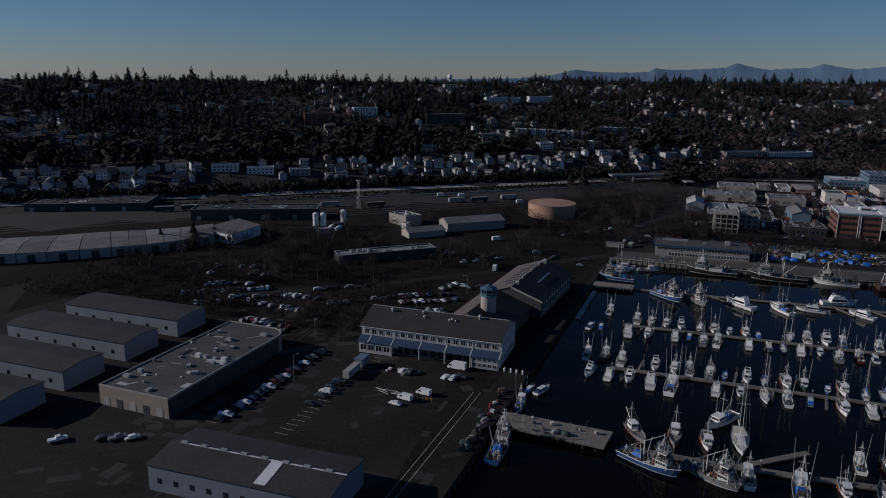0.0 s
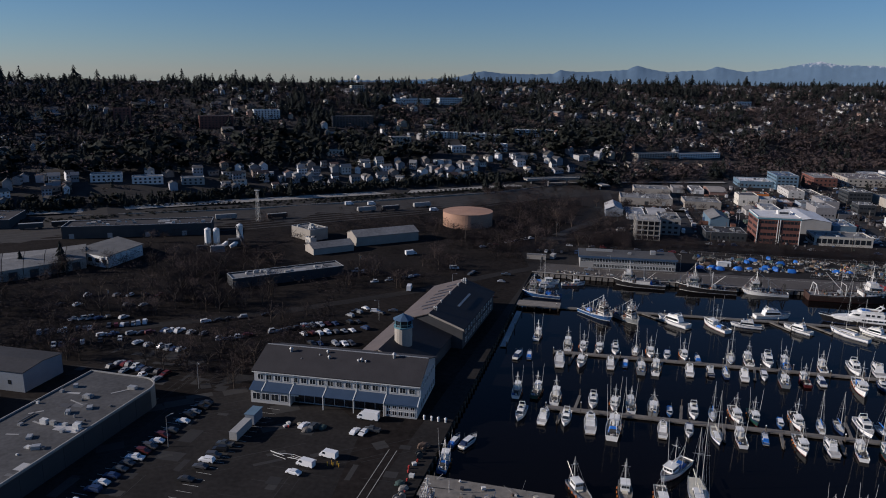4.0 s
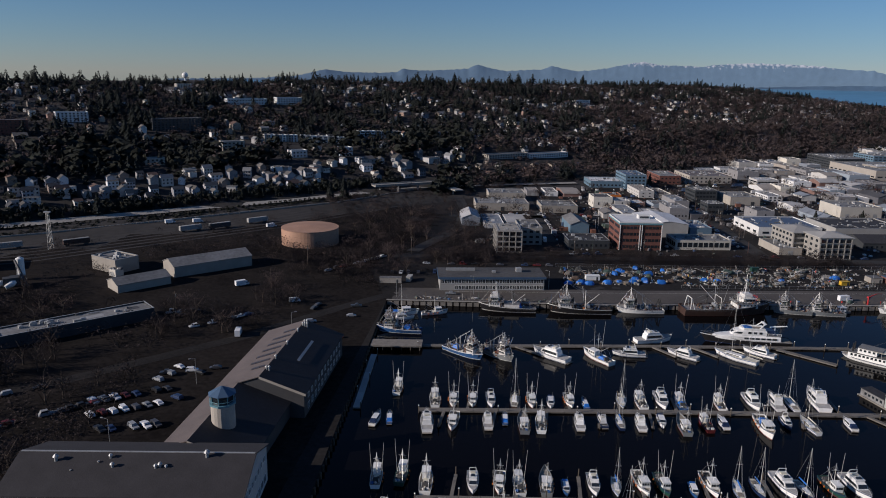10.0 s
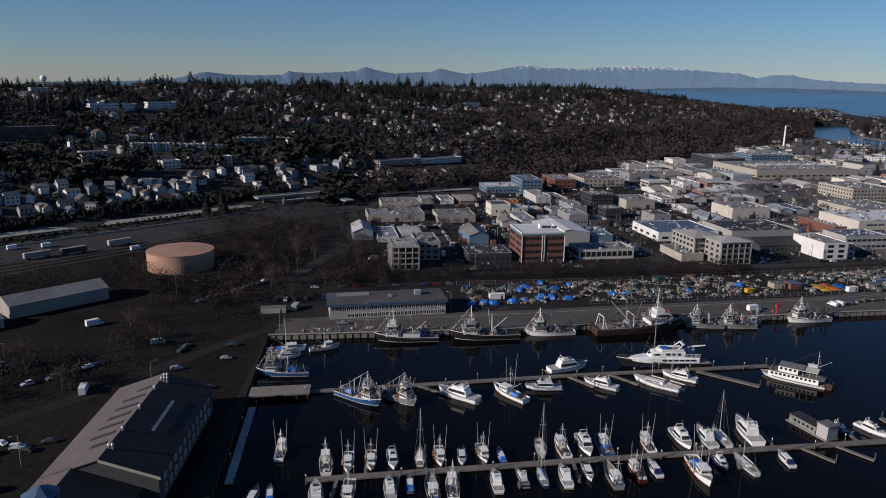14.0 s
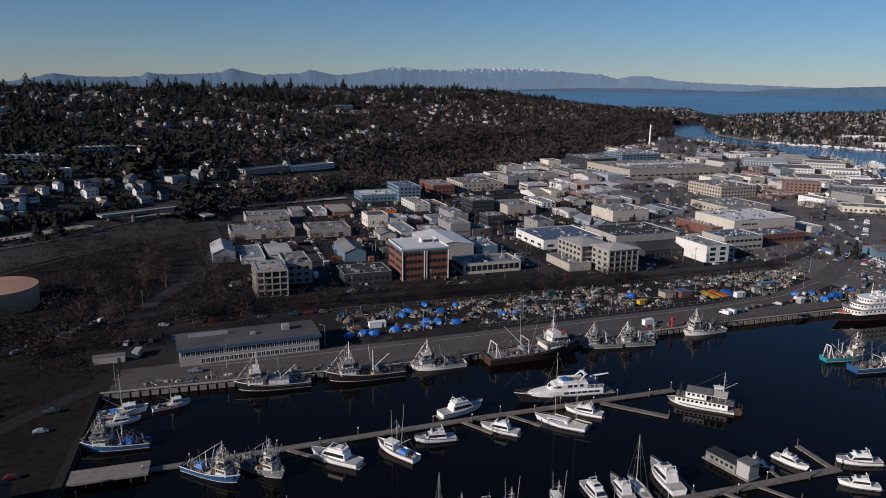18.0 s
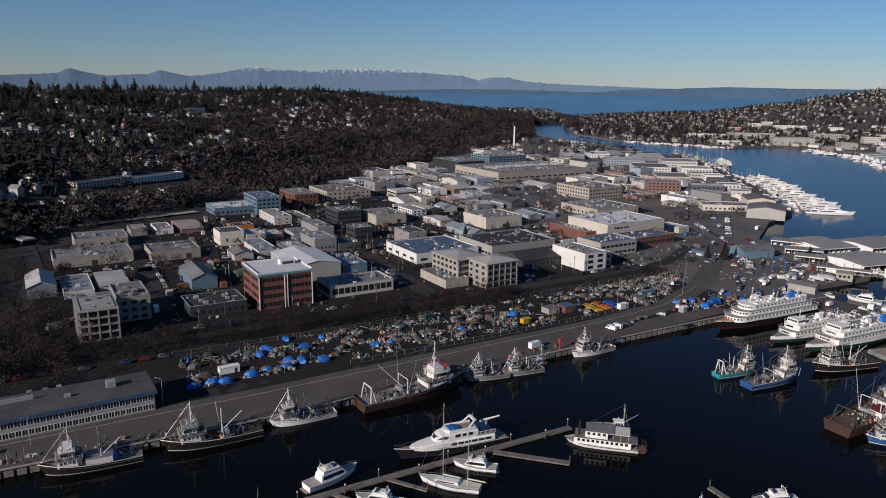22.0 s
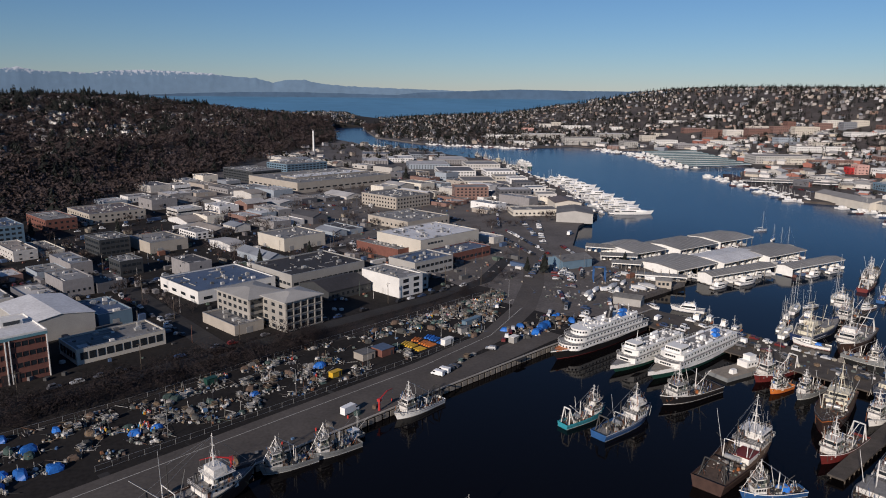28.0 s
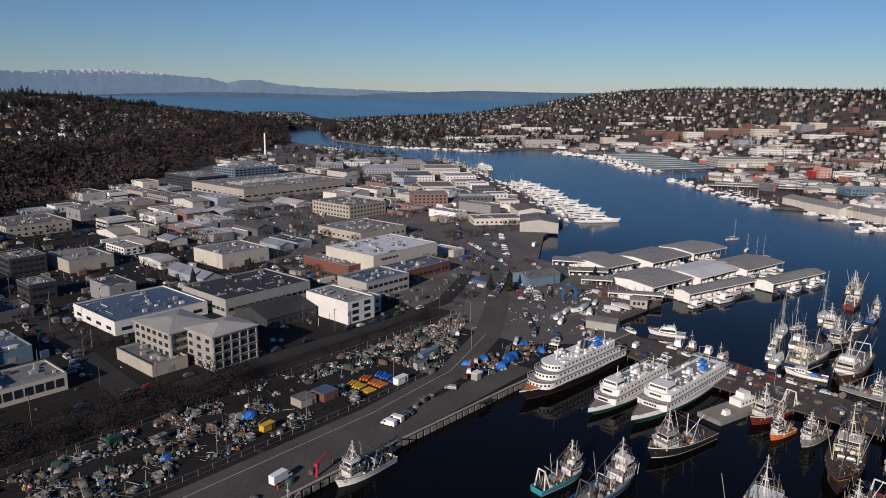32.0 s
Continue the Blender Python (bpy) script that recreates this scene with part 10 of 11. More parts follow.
TOTEMIX = palette_material("tote plastic", [(0.6, 0.59, 0.55), (0.35, 0.35, 0.34), (0.15, 0.15, 0.15), (0.62, 0.6, 0.56), (0.1, 0.18, 0.3), (0.4, 0.37, 0.3)], 0.6, "object")
gear_meshes()
GEAR_TAGS = {"heap": ("fishing_net", "heaped fishing net on the yard ground"), "tarp": ("tarpaulin", "gear heap under a bright blue tarpaulin"), "tier": ("crab_pot", "rusty square crab pot standing in the yard"), "buoys": ("float_net", "heap of orange and white net floats"),
             "totes": ("fish_tote", "pale plastic fish tote in the yard"), "reels": ("net_reel", "large steel net reel in the yard"), "drum": ("steel_drum", "painted steel drum in the yard")}


def gear(kind, x, y, a, r, big=1.0):
    nm, label = GEAR_TAGS[kind]
    ob = new(nm, r.choice(GEAR[kind]))
    s = r.uniform(0.75, 1.2) * big
    ob.matrix_basis = pose(x, y, 2.54, 0, 0, a) @ Matrix.Scale(s, 4)
    tagged(ob, label, "fishing gear", "gear yard", kind="stuff" if kind == "buoys" else "")
    if kind == "tier" and r.random() < 0.7:
        part("upper_pot", r.choice(GEAR["tier"]), None, ob, m=pose(r.uniform(-0.3, 0.3), r.uniform(-0.3, 0.3), 0.88, 0, 0, r.uniform(-8, 8)))


def yard_spots(r, n):
    """Places in the fenced yard, in rough heaps with lanes between."""
    out = []
    while len(out) < n:
        x = r.uniform(32, 332)
        base = 492 + (x - 34) * 0.052 + ss(270, 335, x) * 34
        top = 528 + (x - 34) * 0.075
        y = r.uniform(base, top)
        if x < 95 and 505 < y < 513 or any(a < x < b and c < y < e for a, b, c, e in ((203, 227, 507, 528), (231, 264, 499, 525), (185, 197, 502, 510), (43, 53, 500, 506))):
            continue
        if noise.noise((x * 0.09, y * 0.13, 2.0)) < (0.0 if 160 < x < 262 else -0.05 if x < 62 else -0.04 if x < 160 else -0.15):
            continue
        out.append((x, y))
    return out


def yard():
    r = random.Random(91)
    for x, y in yard_spots(r, 290):
        k = r.random()
        if x < 95:
            kind = "tarp" if k < 0.42 else ("heap" if k < 0.75 else ("totes" if k < 0.9 else "reels"))
        elif x < 165:
            kind = "tier" if k < 0.35 else ("heap" if k < 0.68 else ("tarp" if k < 0.74 else ("totes" if k < 0.9 else "buoys")))
        elif x < 262:
            kind = "tier" if k < 0.3 else ("heap" if k < 0.55 else ("totes" if k < 0.8 else ("buoys" if k < 0.9 else ("drum" if k < 0.98 else "tarp"))))
        else:
            kind = "tier" if k < 0.45 else ("heap" if k < 0.65 else ("reels" if k < 0.78 else ("totes" if k < 0.9 else "buoys")))
        gear(kind, x, y, r.choice((5, 95)) + r.uniform(-12, 12), r, 1.25 if x < 95 else 1.05)
    spots = yard_spots(r, 4000) + [(r.uniform(282, 330), r.uniform(484, 503)) for _ in range(130)] + [(r.uniform(342, 370), r.uniform(342, 468)) for _ in range(90)] + [(r.uniform(345, 436), r.uniform(494, 540)) for _ in range(200)] + [(r.uniform(-62, -29), r.uniform(210, 220.5)) for _ in range(18)] + [(r.uniform(-50, 20), r.uniform(457, 461)) for _ in range(110)]
    mb = MB()
    for x, y in spots:
        z = 2.52 if y > 474 or x < 60 else (2.32 if x > 343 else 1.92)
        k, q = r.random(), r.uniform(0.3, 1.25)
        if k < 0.5:
            mb.box(x, y, z, q * r.uniform(0.6, 1.6), q, q * r.uniform(0.3, 0.9), r.uniform(0, 90), r.uniform(0.55, 1.0))
        elif k < 0.75:
            a = r.uniform(0, 2 * math.pi)
            L = r.uniform(1.5, 5)
            mb.tube((x, y, z + r.uniform(0.05, 0.6)), (x + L * math.cos(a), y + L * math.sin(a), z + r.uniform(0.05, 1.2)), r.uniform(0.04, 0.1), n=5)
        elif k < 0.9:
            mb.tube((x, y, z), (x, y, z + q * 0.6), q * 0.5, q * 0.35, 8)
        else:
            mb.tube((x, y, z), (x + r.uniform(-0.5, 0.5), y, z + r.uniform(1.5, 4)), 0.08, n=5)
    solid("yard_clutter", mb, YARDMIX, "small pots, poles, boxes and coils strewn about", "fishing gear", kind="stuff")
    for _ in range(26):
        gear(r.choice(("tarp", "heap", "reels", "reels", "heap")), r.uniform(282, 328), 486 + r.uniform(0, 16), r.uniform(0, 180), r)
    for x, y in ((293, 488), (297, 489.5), (301, 491), (305, 492)):
        gear("tarp", x, y, 20, r, 1.5)
    for _ in range(34):
        gear(r.choice(("heap", "totes", "tier", "reels")), r.uniform(344, 368), r.uniform(345, 452), r.uniform(0, 180), r)
    for _ in range(4):
        gear(r.choice(("totes", "heap")), r.uniform(-60, -30), r.uniform(212, 219), r.uniform(0, 180), r)


YARDMIX = palette_material("yard clutter", [(0.62, 0.6, 0.57), (0.36, 0.35, 0.33), (0.259, 0.252, 0.238), (0.072, 0.068, 0.065), (0.158, 0.151, 0.144), (0.101, 0.072, 0.058), (0.036, 0.036, 0.036), (0.396, 0.382, 0.360), (0.115, 0.144, 0.122), (0.094, 0.108, 0.101), (0.158, 0.072, 0.036), (0.252, 0.238, 0.216), (0.036, 0.086, 0.180), (0.180, 0.137, 0.094), (0.050, 0.050, 0.058), (0.324, 0.310, 0.274)], 0.85)
yard()
# cabins, containers and lifeboat-coloured stacks in the yard
for x, y, sx, sy, sz, a, mat, roof, nm, label in ((212, 515, 7, 6, 3, 5, WALLTAN, ROOFGREY, "yard_hut", "tan yard hut with flat roof"), (221, 514, 7, 7, 3.2, 5, REDBRICK, ROOFBLUE, "yard_hut", "red walled yard hut with grey roof"), (191, 506, 5, 2.4, 2.2, 10, YELLOW, YELLOW, "yellow_container", "bright yellow steel container"), (251, 505, 6, 2.6, 2.6, 8, WHITEPAINT, WHITEPAINT, "white_container", "small white storage container"),
                                                (150, 531, 4.5, 2.5, 2.6, 5, GREENHULL, GREENHULL, "green_container", "dark green storage container"), (268, 512, 6, 2.4, 2.6, 5, WALLGREY, ROOFGREY, "grey_container", "plain grey steel storage container"), (280, 519, 12, 2.5, 2.6, 8, WALLBLUE, WALLBLUE, "blue_container", "pale blue storage container"), (276, 487, 4, 3, 2.8, 8, WALLGREY, WHITEPAINT, "ticket_booth", "small pale booth by the quay"),
                                                (-66, 486, 12, 3, 3, 5, WALLTAN, ROOFGREY, "yard_hut", "low hut beside the quay office"), (-56, 491, 6, 2.5, 2.6, 80, WALLGREY, WALLGREY, "grey_container", "plain grey steel storage container"), (48, 503, 8, 3, 2.6, 5, WHITEPAINT, WHITEPAINT, "white_container", "white trailer container in the yard")):
    ob = thing(nm, pose(x, y, 2.5, 0, 0, a), label, "container" if "container" in nm else "hut")
    block(ob, "body", 0, 0, 0.1, sx, sy, sz, mat)
    block(ob, "lid", 0, 0, sz + 0.1, sx + 0.3, sy + 0.3, 0.15, roof)
    block(ob, "door", sx * 0.3, -sy / 2 - 0.02, 0.1, 1.0, 0.08, min(2.0, sz - 0.3), WALLDARK)
for i in range(9):
    m = (YELLOW, ORANGE, BLUETARP)[i % 3]
    ob = thing("skiff", pose(237 + (i % 3) * 7, 508 + (i // 3) * 4.6 + (i % 2), 2.5, 0, 0, 95 + i * 3) @ Matrix.Scale(0.72, 4), ("yellow", "orange", "blue covered")[i % 3] + " upturned skiffs stacked in the yard", "small boat", "stacked skiffs")
    for k in range(3):
        mb = MB()
        mb.box(-2 + k * 1.9, 0, 0.1, 1.5, 7.4, 0.8, 0, 0.5, 0, 0.8)
        part("hull", mb, m, ob)


def fence(name, pts, label, step=5.0, h=1.9):
    ob = thing(name, pose(0, 0, 0), label, "fence")
    for a, b in zip(pts, pts[1:]):
        n = max(1, int(math.dist(a, b) / step))
        for i in range(n):
            p, q = Vector(a).lerp(Vector(b), i / n), Vector(a).lerp(Vector(b), (i + 1) / n)
            mb = MB()
            mb.tube((p.x, p.y, 2.4), (p.x, p.y, 2.5 + h), 0.06, n=5)
            mb.tube((p.x, p.y, 2.5 + h), (q.x, q.y, 2.5 + h), 0.035, n=4)
            mb.tube((p.x, p.y, 2.7), (q.x, q.y, 2.7), 0.03, n=4)
            part("post", mb, STEEL, ob)


fence("chain_fence", [(95, 490.5), (160, 494), (225, 499), (262, 503)], "grey chain fence along the quay road")
fence("chain_fence", [(30, 531), (120, 534), (190, 541), (320, 552)], "grey chain fence behind the gear yard", 7)


# car park details
ap = MB()
pr = random.Random(66)
for k in range(420):
    x, y = (pr.uniform(-190, -68), pr.uniform(120, 250)) if k < 200 else (pr.uniform(-50, 340), pr.uniform(456, 492)) if k < 330 else (pr.uniform(-215, -145), pr.uniform(255, 285))
    if y > 455 and y > 462 + x * 0.09 + 22 or y > 455 and y < 462 + x * 0.03:
        continue
    q = pr.random()
    sx, sy = (pr.uniform(2, 10), pr.uniform(1, 5)) if q < 0.5 else (pr.uniform(8, 30), 0.15)
    ap.box(x, y, 2.49, sx, sy, 0.014 + 0.0006 * (k % 50), pr.choice((3, 93, 40)))
solid("asphalt_patches", ap, palette_material("patched asphalt", [(0.018, 0.017, 0.017), (0.028, 0.026, 0.025), (0.021, 0.02, 0.02), (0.032, 0.03, 0.028)], 0.9), "tar patches and seams on worn asphalt", "asphalt patches", kind="stuff")
pl = MB()
for k in range(22):
    pl.box(-152.5, 176 + k * 3.3, 2.51, 5.0, 0.12, 0.02)
    pl.box(-126, 178 + k * 3.3, 2.51, 5.0, 0.12, 0.02)
pl.box(-79, 190, 2.51, 0.15, 84, 0.02)
pl.box(-76.5, 190, 2.51, 0.15, 84, 0.02)
solid("parking_lines", pl, PAINTLINE, "worn white parking bay lines on asphalt", "road marking", kind="stuff")
gr = random.Random(14)
for k in range(10):
    a = gr.uniform(-14, 14) + 175
    x, y = -115 + gr.uniform(0, 17), 219.4 + gr.uniform(-1.2, 1.2)
    ob = thing("net_pole", pose(x, y, 2.52, 0, 0, a), "pale pole lying on the asphalt", "pole", "laid out poles")
    spar(ob, "shaft", (-2.5, 0, 0.15), (2.5, 0, 0.15 + gr.uniform(0, 0.3)), 0.08, 0.06, WHITEPAINT, 6)
for k in range(5):
    ob = thing("bollard", pose(-93.5 + k * 0.9, 218 + (k % 2), 2.5), "yellow steel bollard on the asphalt", "bollard", "yellow bollards")
    spar(ob, "post", (0, 0, 0), (0, 0, 1.2), 0.14, 0.14, YELLOW, 8)
for k in range(22):
    gear(gr.choice(("heap", "totes", "drum", "reels", "tier")), -68.5 + gr.uniform(-1.5, 1.5), 190 + k * 2.2, gr.uniform(0, 90), gr)
for k in range(9):
    gear(gr.choice(("heap", "totes", "drum")), gr.uniform(-120, -104), gr.uniform(236, 239.5), gr.uniform(0, 90), gr)
vehicle("box_truck", 176, 474.5, 12, "", 2.5, "box truck parked beside the quay edge")
for k in range(3):
    gear("tier", 240 + k * 5, 484.5 + k * 1.2, 15, gr)
for k in range(10):
    gear(gr.choice(("totes", "heap", "drum")), 130 + k * 7 + gr.uniform(-2, 2), 468.5 + k * 0.45, gr.uniform(0, 90), gr)

# quayside cranes
def quay_crane(x, y, a, mat=REDPAINT, label="red pedestal crane on the quay edge"):
    ob = thing("quay_crane", pose(x, y, 2.5, 0, 0, a), label, "crane", "quay cranes")
    spar(ob, "pedestal", (0, 0, 0), (0, 0, 3.6), 0.45, 0.35, mat, 9)
    block(ob, "turntable", 0, 0, 3.6, 1.2, 1.2, 1.0, mat)
    spar(ob, "boom", (0, 0, 4.2), (5.2, 0, 5.6), 0.28, 0.2, mat)
    spar(ob, "jib", (5.2, 0, 5.6), (9.0, 0, 5.2), 0.18, 0.12, mat)
    spar(ob, "hydraulic_ram", (0.4, 0, 2.6), (3.2, 0, 4.9), 0.12, 0.1, STEEL)
    spar(ob, "hook_line", (9.0, 0, 5.2), (9.0, 0, 3.4), 0.03, 0.03, STEEL, 4)


quay_crane(126, 464.5, 160)
quay_crane(185, 469, 20)
quay_crane(100, 462.5, 250, DARKGEAR, "dark pedestal crane on the quay edge")


# ---- lamps and poles ----
def lamp_post(x, y, h=10, a=0, z=2.5):
    ob = thing("street_lamp", pose(x, y, z, 0, 0, a), "tall grey street lamp with arm", "street lamp", "street lamps")
    spar(ob, "pole", (0, 0, 0), (0, 0, h), 0.12, 0.07, STEEL, 6)
    spar(ob, "arm", (0, 0, h), (1.8, 0, h + 0.3), 0.05, 0.04, STEEL, 5)
    block(ob, "lamp_head", 2.0, 0, h + 0.22, 0.8, 0.35, 0.16, HVAC)


def utility_pole(x, y, h=12, a=0, z=2.5):
    ob = thing("utility_pole", pose(x, y, z, 0, 0, a), "brown wooden utility pole with crossarm", "utility pole", "utility poles")
    spar(ob, "pole", (0, 0, 0), (0, 0, h), 0.17, 0.11, PILE, 6)
    block(ob, "crossarm", 0, 0, h - 1.0, 0.15, 2.4, 0.16, PILE)
    spar(ob, "transformer", (0.35, 0, h - 2.8), (0.35, 0, h - 1.6), 0.26, 0.26, HVAC, 8)


for x, y in ((21, 482), (68, 493), (-60, 459), (-20, 468), (120, 498), (170, 501), (205, 503), (250, 508), (300, 512), (-110, 262), (-130, 296), (-122, 345), (-100, 400), (-160, 255), (-145, 215), (330, 540), (352, 430), (356, 400), (348, 360)):
    lamp_post(x, y, 10, (x * 7) % 360)
for x, y in ((0, 556), (45, 558), (90, 561), (135, 563), (180, 566), (225, 570), (270, 573), (320, 582), (172, 620), (173, 666), (176, 740), (170, 820), (90, 690), (250, 712), (330, 715), (-60, 552), (-120, 520), (-160, 420), (-200, 350), (-250, 320), (412, 606), (440, 660), (460, 740), (400, 560), (336, 568)):
    utility_pole(x, y, 12 + (x % 5) * 0.6, 80)
# yard light mast
lm = thing("light_mast", pose(-290, 540, 2.5), "lattice light mast in the rail yard", "mast")
for k in range(4):
    spar(lm, "leg", (1.2 * (-1) ** k, 1.2 * (-1) ** (k // 2), 0), (0.6 * (-1) ** k, 0.6 * (-1) ** (k // 2), 24), 0.14)
for k in range(6):
    spar(lm, "brace", (-1.1 + 0.08 * k, -1.1, k * 4), (1.0 - 0.08 * k, 1.0, k * 4 + 4), 0.08)
block(lm, "platform", 0, 0, 24, 4, 2, 0.6, HVAC)


# ---- nearer trees ----
def tree(name, kind, x, y, h, z=2.5, label="", group=""):
    crown, mat = CROWNS[kind][rnd.randrange(len(CROWNS[kind]))]
    ob = thing(name, pose(x, y, z, 0, 0, rnd.uniform(0, 360)) @ Matrix.Diagonal((h, h, h, 1)), label, "tree", group)
    part("trunk", TRUNKS[kind], None, ob)
    part("crown", crown, None, ob)
    return ob


def shape_mesh(name, shape, mat):
    me = bpy.data.meshes.new(name)
    me.from_pydata([tuple(p) for p in shape[0]], [], [tuple(int(i) for i in q) for q in shape[1]])
    me.materials.append(mat)
    return me


def trunk_mesh(limbs, top):
    mb = MB()
    mb.tube((0, 0, 0), (0, 0, top), 0.022, 0.008, 7)
    r = random.Random(limbs)
    for k in range(limbs):
        a = k * 2.4
        z = 0.2 + 0.4 * k / max(1, limbs)
        mb.tube((0, 0, z), (0.3 * math.cos(a), 0.3 * math.sin(a), z + 0.32), 0.011, 0.003, 5)
    return mb.mesh("trunk", BARK)


CROWNS = {"bare": [(shape_mesh("crown", puff_shape(70 + i, 400, 0.5, 0.021), NEARTWIG), NEARTWIG) for i in range(4)], "red": [(shape_mesh("crown", puff_shape(80 + i, 380, 0.5, 0.021), REDTWIG), REDTWIG) for i in range(3)],
          "conifer": [(shape_mesh("crown", conifer_shape(90 + i, 12, 10), CONIFER), CONIFER) for i in range(3)], "round": [(shape_mesh("crown", clump_shape(95 + i, 170), EVERGREEN), EVERGREEN) for i in range(2)]}
TRUNKS = {"bare": trunk_mesh(7, 0.6), "red": trunk_mesh(6, 0.6), "conifer": trunk_mesh(0, 0.85), "round": trunk_mesh(5, 0.5)}
tr = random.Random(123)
CLEAR = [(-300, 100, -60, 258), (-142, 244, -60, 398), (-108, 398, -60, 470), (-252, 285, -196, 312), (-226, 430, -130, 520), (-305, 440, -255, 500)]


def open_ground(x, y):
    if any(a < x < c and b < y < d for a, b, c, d in CLEAR) or math.hypot(x + 131, y - 579) < 25:
        return False
    u, v = (x + 213.5) * 0.725 + (y - 371) * 0.688, -(x + 213.5) * 0.688 + (y - 371) * 0.725
    if -2 < u < 68 and -8 < v < 17:
        return False
    for (ax, ay), (bx, by) in (((-230, 300), (-170, 345)), ((-170, 345), (-120, 395)), ((-120, 395), (-62, 466)), ((-28, 720), (-60, 560))):
        dx, dy = bx - ax, by - ay
        t = max(0, min(1, ((x - ax) * dx + (y - ay) * dy) / (dx * dx + dy * dy)))
        if math.hypot(ax + dx * t - x, ay + dy * t - y) < 8:
            return False
    return True


for i in range(230):
    x, y = tr.uniform(-330, -66), tr.uniform(258, 470)
    if not open_ground(x, y) or noise.noise((x * 0.02, y * 0.02, 5.0)) < -0.3 or (y - 875 - 0.9 * x) / 1.345 > -75:
        continue
    tree("bare_tree", tr.choice(("bare", "bare", "red")), x, y, tr.uniform(8, 13), label="bare brown tree between car parks", group="car park trees")
for x0, x1, y0, y1, n in ((-232, -150, 318, 372, 26), (-300, -215, 312, 360, 22), (-170, -128, 400, 450, 8), (-225, -150, 262, 300, 16), (-290, -235, 380, 425, 12)):
    for _ in range(n):
        x, y = tr.uniform(x0, x1), tr.uniform(y0, y1)
        if open_ground(x, y):
            tree("bare_tree", tr.choice(("bare", "bare", "red")), x, y, tr.uniform(8, 13), label="bare brown tree between car parks", group="car park trees")
for k in range(9):
    tree("clipped_evergreen", "round", -229 + k * 3.2, 384 + k * 3.0, tr.uniform(3.5, 5), label="small dark evergreen behind the workshop", group="workshop hedge")
for i in range(44):
    x, y = tr.uniform(-110, 5), tr.uniform(500, 700)
    if math.hypot(x + 131, y - 579) < 24 or (x > -10 and y < 630) or (-45 < x < 20 and y < 505):
        continue
    tree("bare_tree", tr.choice(("red", "bare", "red")), x, y, tr.uniform(8, 14), label="bare reddish tree below the hill", group="hill foot trees")
for x, y, h in ((388, 563, 15), (382, 572, 11), (455, 548, 8), (300, 700, 12), (262, 700, 11), (225, 860, 14), (330, 770, 13), (172, 895, 15), (640, 1010, 18), (850, 1180, 16), (-140, 760, 22), (-150, 745, 20), (-310, 640, 20), (-330, 380, 18), (-322, 372, 16), (-345, 366, 14)):
    tree("conifer", "conifer", x, y, h, land_height(x, y), "dark green conifer beside the road")
for x, y, h in ((430, 840, 11), (360, 860, 10), (250, 1000, 12), (310, 930, 9)):
    tree("autumn_tree", "red", x, y, h, label="russet leaved street tree")
# brush and small bare trees along the strip above the yard
bp = []
for i in range(620):
    x = tr.uniform(-60, 372)
    y = 539 + (x + 60) * 0.034 + ss(280, 372, x) * 22 + tr.uniform(-7, 8)
    bp.append((x, y, 2.5, tr.uniform(1.8, 4.6), tr.uniform(1.1, 1.9)))
eb, bp = bp, []
for i in range(9000):
    x, y = tr.uniform(-340, -10), tr.uniform(256, 760)
    dd = (y - 875 - 0.9 * x) / 1.345
    dense = noise.noise((x * 0.018, y * 0.018, 5.0))
    if dd > -40 or x > -70 and y < 500 or not open_ground(x, y) or dense < tr.uniform(-0.45, 0.05) or (dd > -110 and tr.random() < 0.7) or (x > -45 and y < 510):
        continue
    bp.append((x, y, 2.5, tr.uniform(2.5, 9), tr.uniform(1.0, 1.8)))
for i in range(560):
    x = tr.uniform(-50, 215)
    eb.append((x, tr.uniform(533, 557) + x * 0.03, 2.5, tr.uniform(4, 9.5), tr.uniform(0.9, 1.4)))
HFTWIG = foliage("soft brown twigs", (0.085, 0.064, 0.057), 0.15, 0.9)
hf = []
for i in range(620):
    x, y = tr.uniform(-150, 20), tr.uniform(498, 830)
    dd = (y - 875 - 0.9 * x) / 1.345
    lot = noise.noise((x * 0.03, y * 0.03, 2.0))
    if dd > 8 or math.hypot(x + 131, y - 579) < 24 or not open_ground(x, y) or x > -12 and y < 690 or lot < -0.12 or abs(x + 40 - (y - 690) * 0.05) < 9 and y > 600:
        continue
    hf.append((x, y, max(2.5, land_height(x, y)), tr.uniform(5, 12), tr.uniform(1.0, 1.5)))
scatter("hill_foot_bare_trees", [puff_shape(360 + i, 110, 0.48, 0.032) for i in range(5)], hf, HFTWIG, "soft brown bare trees below the hill", "trees")
scatter("embankment_brush", [puff_shape(260 + i, 80, 0.52, 0.03) for i in range(6)], eb, NEARTWIG, "fine brown brush on the embankment strip", "brush")
scatter("brush_thicket", [puff_shape(60 + i, 46, 0.55, 0.036) for i in range(6)], bp, NEARTWIG, "brown bare brush along the embankment", "brush")
tb, te = [], []
for _ in range(900):
    x, d = tr.uniform(-640, -95), tr.uniform(33, 50)
    y = 875 + 0.9 * x + 1.345 * d
    (tb if tr.random() < 0.6 else te).append((x, y, land_height(x, y), tr.uniform(5, 10.5), tr.uniform(0.8, 1.2)))
scatter("hill_foot_conifers", [conifer_shape(40 + i, 7, 7) for i in range(4)], tb, CONIFER, "dark trees above the hill road", "trees")
scatter("hill_foot_evergreens", [clump_shape(40 + i, 30) for i in range(3)], te, EVERGREEN, "dark evergreens above the hill road", "trees")
tb = []
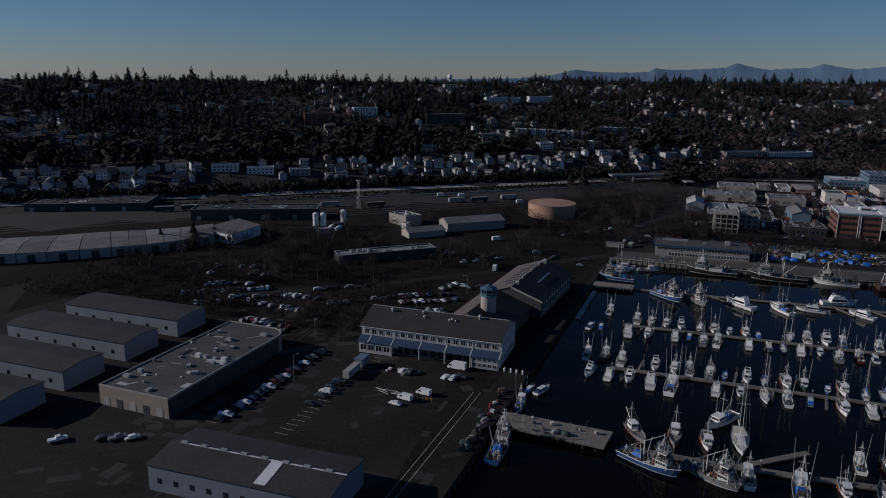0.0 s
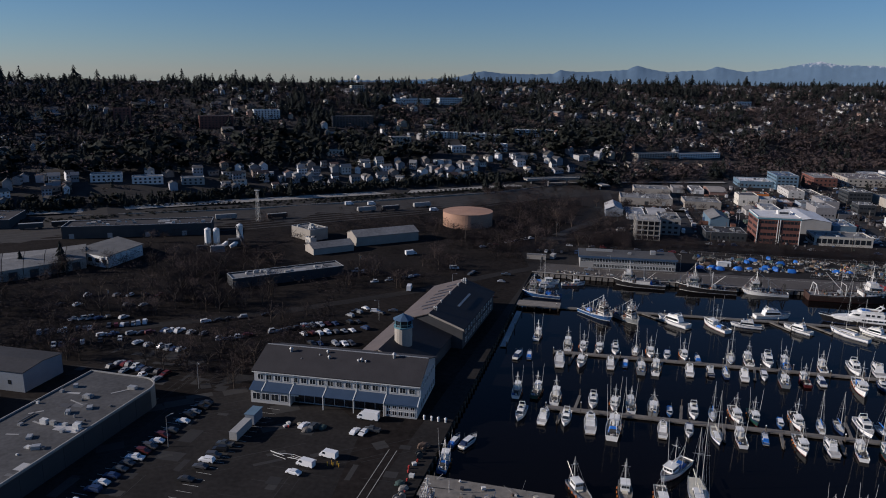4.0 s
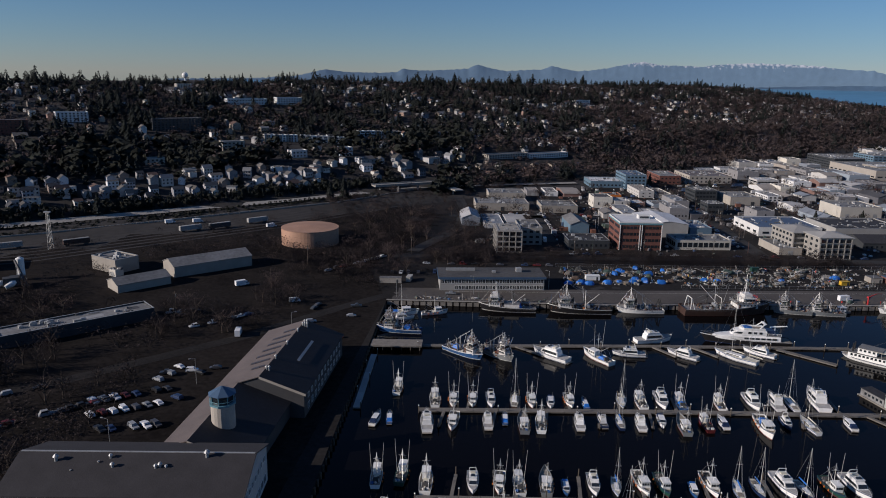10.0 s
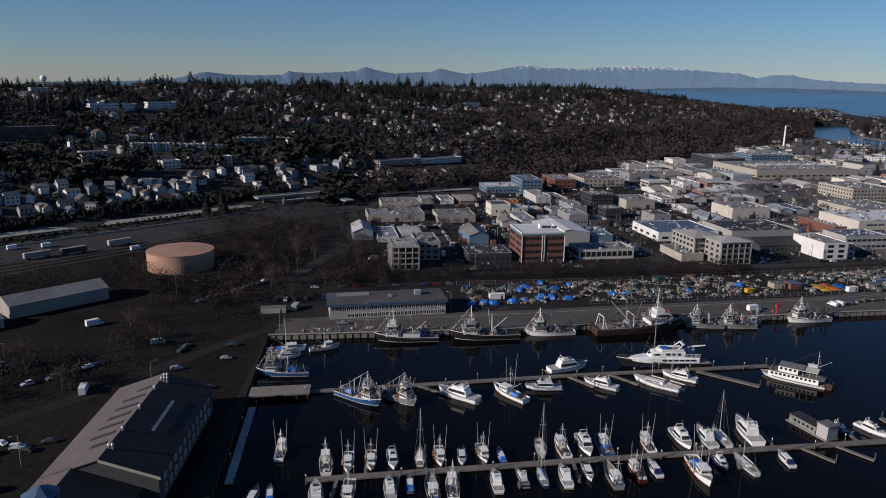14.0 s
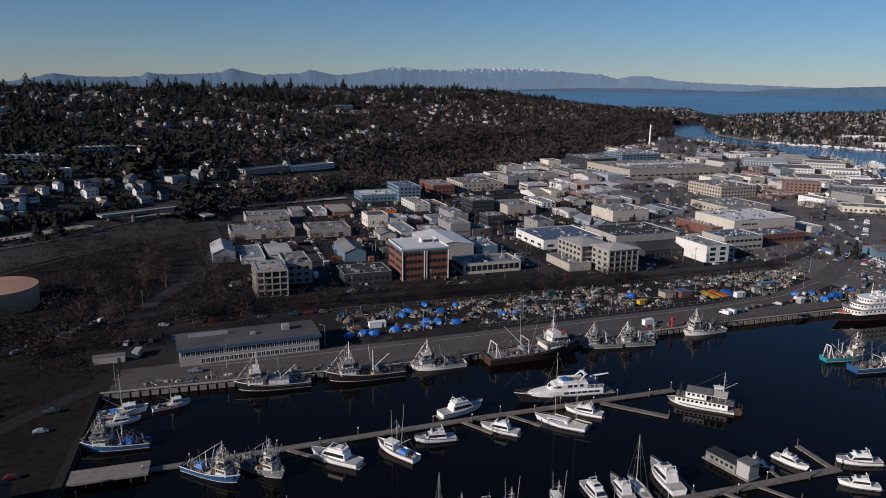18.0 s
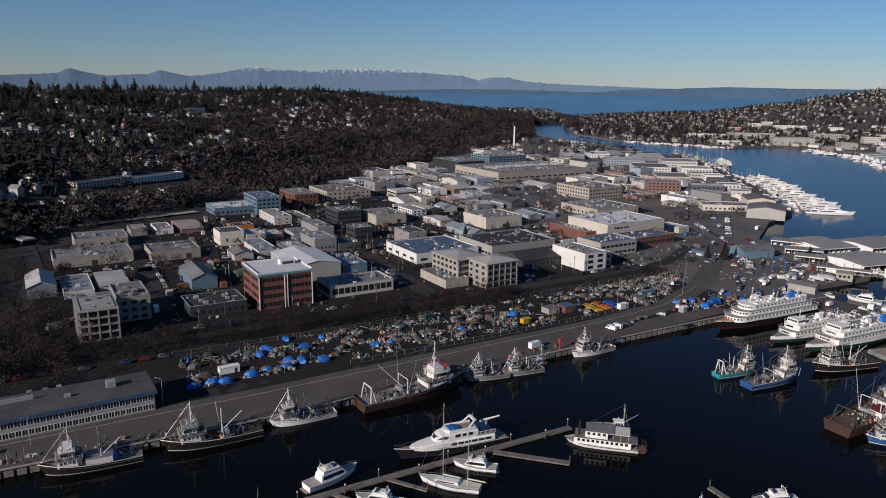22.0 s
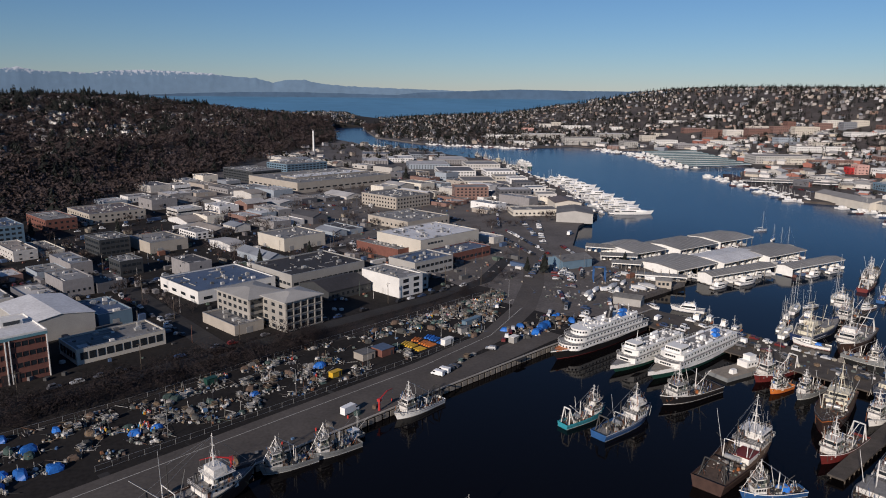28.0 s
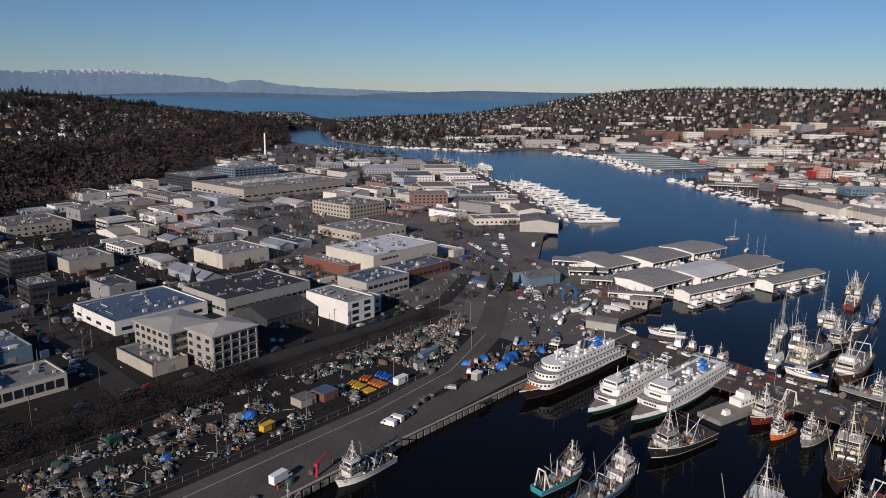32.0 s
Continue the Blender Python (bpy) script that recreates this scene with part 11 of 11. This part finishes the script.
for k in range(96):
    t = k / 95
    x, y = -470 + 345 * t, 498 + 278 * t + 6 * math.sin(t * 9)
    tb.append((x, y - 4, land_height(x, y), tr.uniform(2.8, 4.2), 1.1))
for _ in range(420):
    x = tr.uniform(-520, -110)
    y = 875 + 0.9 * x + 1.345 * tr.uniform(2, 15)
    tb.append((x, y, land_height(x, y), tr.uniform(1.2, 3.0), 1.8))
scatter("roadside_hedge", [clump_shape(50 + i, 26) for i in range(3)], tb, EVERGREEN, "row of small roadside trees over a dark hedge bank", "trees")

dt = []
for i in range(420):
    k = tr.random()
    x, y = (tr.choice((24, 42, 163, 180, 250, 330, 402)) + tr.uniform(-4, 4), tr.uniform(600, 1000)) if k < 0.5 else (tr.uniform(-20, 640), tr.choice((684, 699, 740, 798, 848, 898, 953)) + tr.uniform(-4, 4))
    if (y - 875 - 0.9 * x) / 1.345 < -40 and not inside(WATER_EDGE, x + 30, y):
        dt.append((x, y, 2.5, tr.uniform(5, 10), tr.uniform(0.8, 1.2)))
scatter("street_trees", [twig_shape(160 + i, 110, 0.012, 0.45) for i in range(4)], dt, TWIG, "small bare trees along district streets", "trees")

# ---- larger buildings on the hill ----
def hill_block(x, y, w, d, h, wall, label, rz=30.0, floors=3, name="hill_block", pitch=4.0):
    c, s = math.cos(radians(rz)), math.sin(radians(rz))
    for i in range(int(w / 6) + 1):
        for v in (12, 4, -5, -14, -23):
            HOUSED[int((x + 6 * i * c - v * s) // 13), int((y + 6 * i * s + v * c) // 13)] = 2
    flat_building(name, x, y, w, d, h, wall, ROOFGREY, label, rz=rz, z=land_height(x, y) - 0.5, floors=floors, pitch=pitch, ww=1.8, units=2, group="hill blocks")


for i in range(9):
    x, y = -174 + i * 6.4, 1035 + i * 3.4
    hill_block(x, y, 6.1, 10, 10, WALLWHITE if i % 2 else WALLGREY, "tall narrow townhouse in a white row", 28, 3, "townhouse", 2)
for i in range(6):
    hill_block(-268 + i * 6, 953 + i * 3.2, 5.7, 10, 9, WALLWHITE if i % 2 else WALLGREY, "tall narrow townhouse in a white row", 28, 3, "townhouse", 2)
for i in range(8):
    hill_block(-229 + i * 6.4, 972 + i * 1.6, 6.0, 10, 9, WALLCREAM if i % 2 else WALLWHITE, "tall narrow townhouse in a white row", 20, 3, "townhouse", 2)
for x, y, w, d, h, wl, lb, fl in ((-497, 917, 34, 16, 12, WALLWHITE, "white hillside apartment block", 4), (-394, 936, 56, 18, 15, WALLDARK, "dark hillside apartment block", 5), (-290, 871, 24, 14, 11, WALLTAN, "tan hillside apartment block", 3), (-378, 1153, 60, 16, 9, WALLWHITE, "long white hillside block", 2), (-321, 1212, 40, 14, 11, WALLWHITE, "pale hillside apartment block", 3), (-628, 809, 20, 16, 20, REDBRICK, "brick hillside tower block", 6), (-523, 830, 40, 16, 16, REDBRICK, "brick hillside apartment block", 5),
                                 (-479, 1223, 22, 14, 12, WALLCREAM, "cream hillside apartment block", 4), (-2, 985, 62, 14, 6, WALLTAN, "long low tan school wing", 2), (50, 1022, 66, 14, 6, WALLWHITE, "long low white school wing", 2), (192, 1651, 40, 16, 9, WALLWHITE, "long white hilltop building", 2), (-471, 575, 26, 12, 7, WALLWHITE, "white row of hill foot houses", 2), (-440, 590, 26, 12, 7, WALLWHITE, "white row of hill foot houses", 2), (-405, 612, 20, 12, 7, WALLGREY, "grey row of hill foot houses", 2),
                                 (-215, 868, 18, 12, 8, WALLWHITE, "white hill foot house", 2), (-170, 905, 16, 12, 9, WALLWHITE, "white hill foot house", 3), (-330, 770, 18, 12, 7, WALLCREAM, "cream hill foot house", 2)):
    hill_block(x, y, w, d, h, wl, lb, 36, fl)
magnolia()
forest()


def water_tower(x, y, z, h, r, label):
    ob = thing("water_tower", pose(x, y, z), label, "water tower", "water towers")
    mb = MB()
    n = 14
    for j in range(7):
        t = -math.pi / 2 + math.pi * j / 6
        for i in range(n):
            a = 2 * math.pi * i / n
            mb.v.append((r * math.cos(t) * math.cos(a) + 0.01, r * math.cos(t) * math.sin(a), h + r * math.sin(t)))
    for j in range(6):
        mb.f += [(j * n + i, j * n + (i + 1) % n, (j + 1) * n + (i + 1) % n, (j + 1) * n + i) for i in range(n)]
    part("bowl", mb, WHITEPAINT, ob)
    spar(ob, "stem", (0, 0, -2), (0, 0, h - r * 0.8), r * 0.3, r * 0.22, WHITEPAINT, 10)


water_tower(-25, 2010, 88, 20, 5, "white spherical water tower on the ridge")
water_tower(-610, 1590, 90, 18, 6, "pale round water tower among ridge trees")
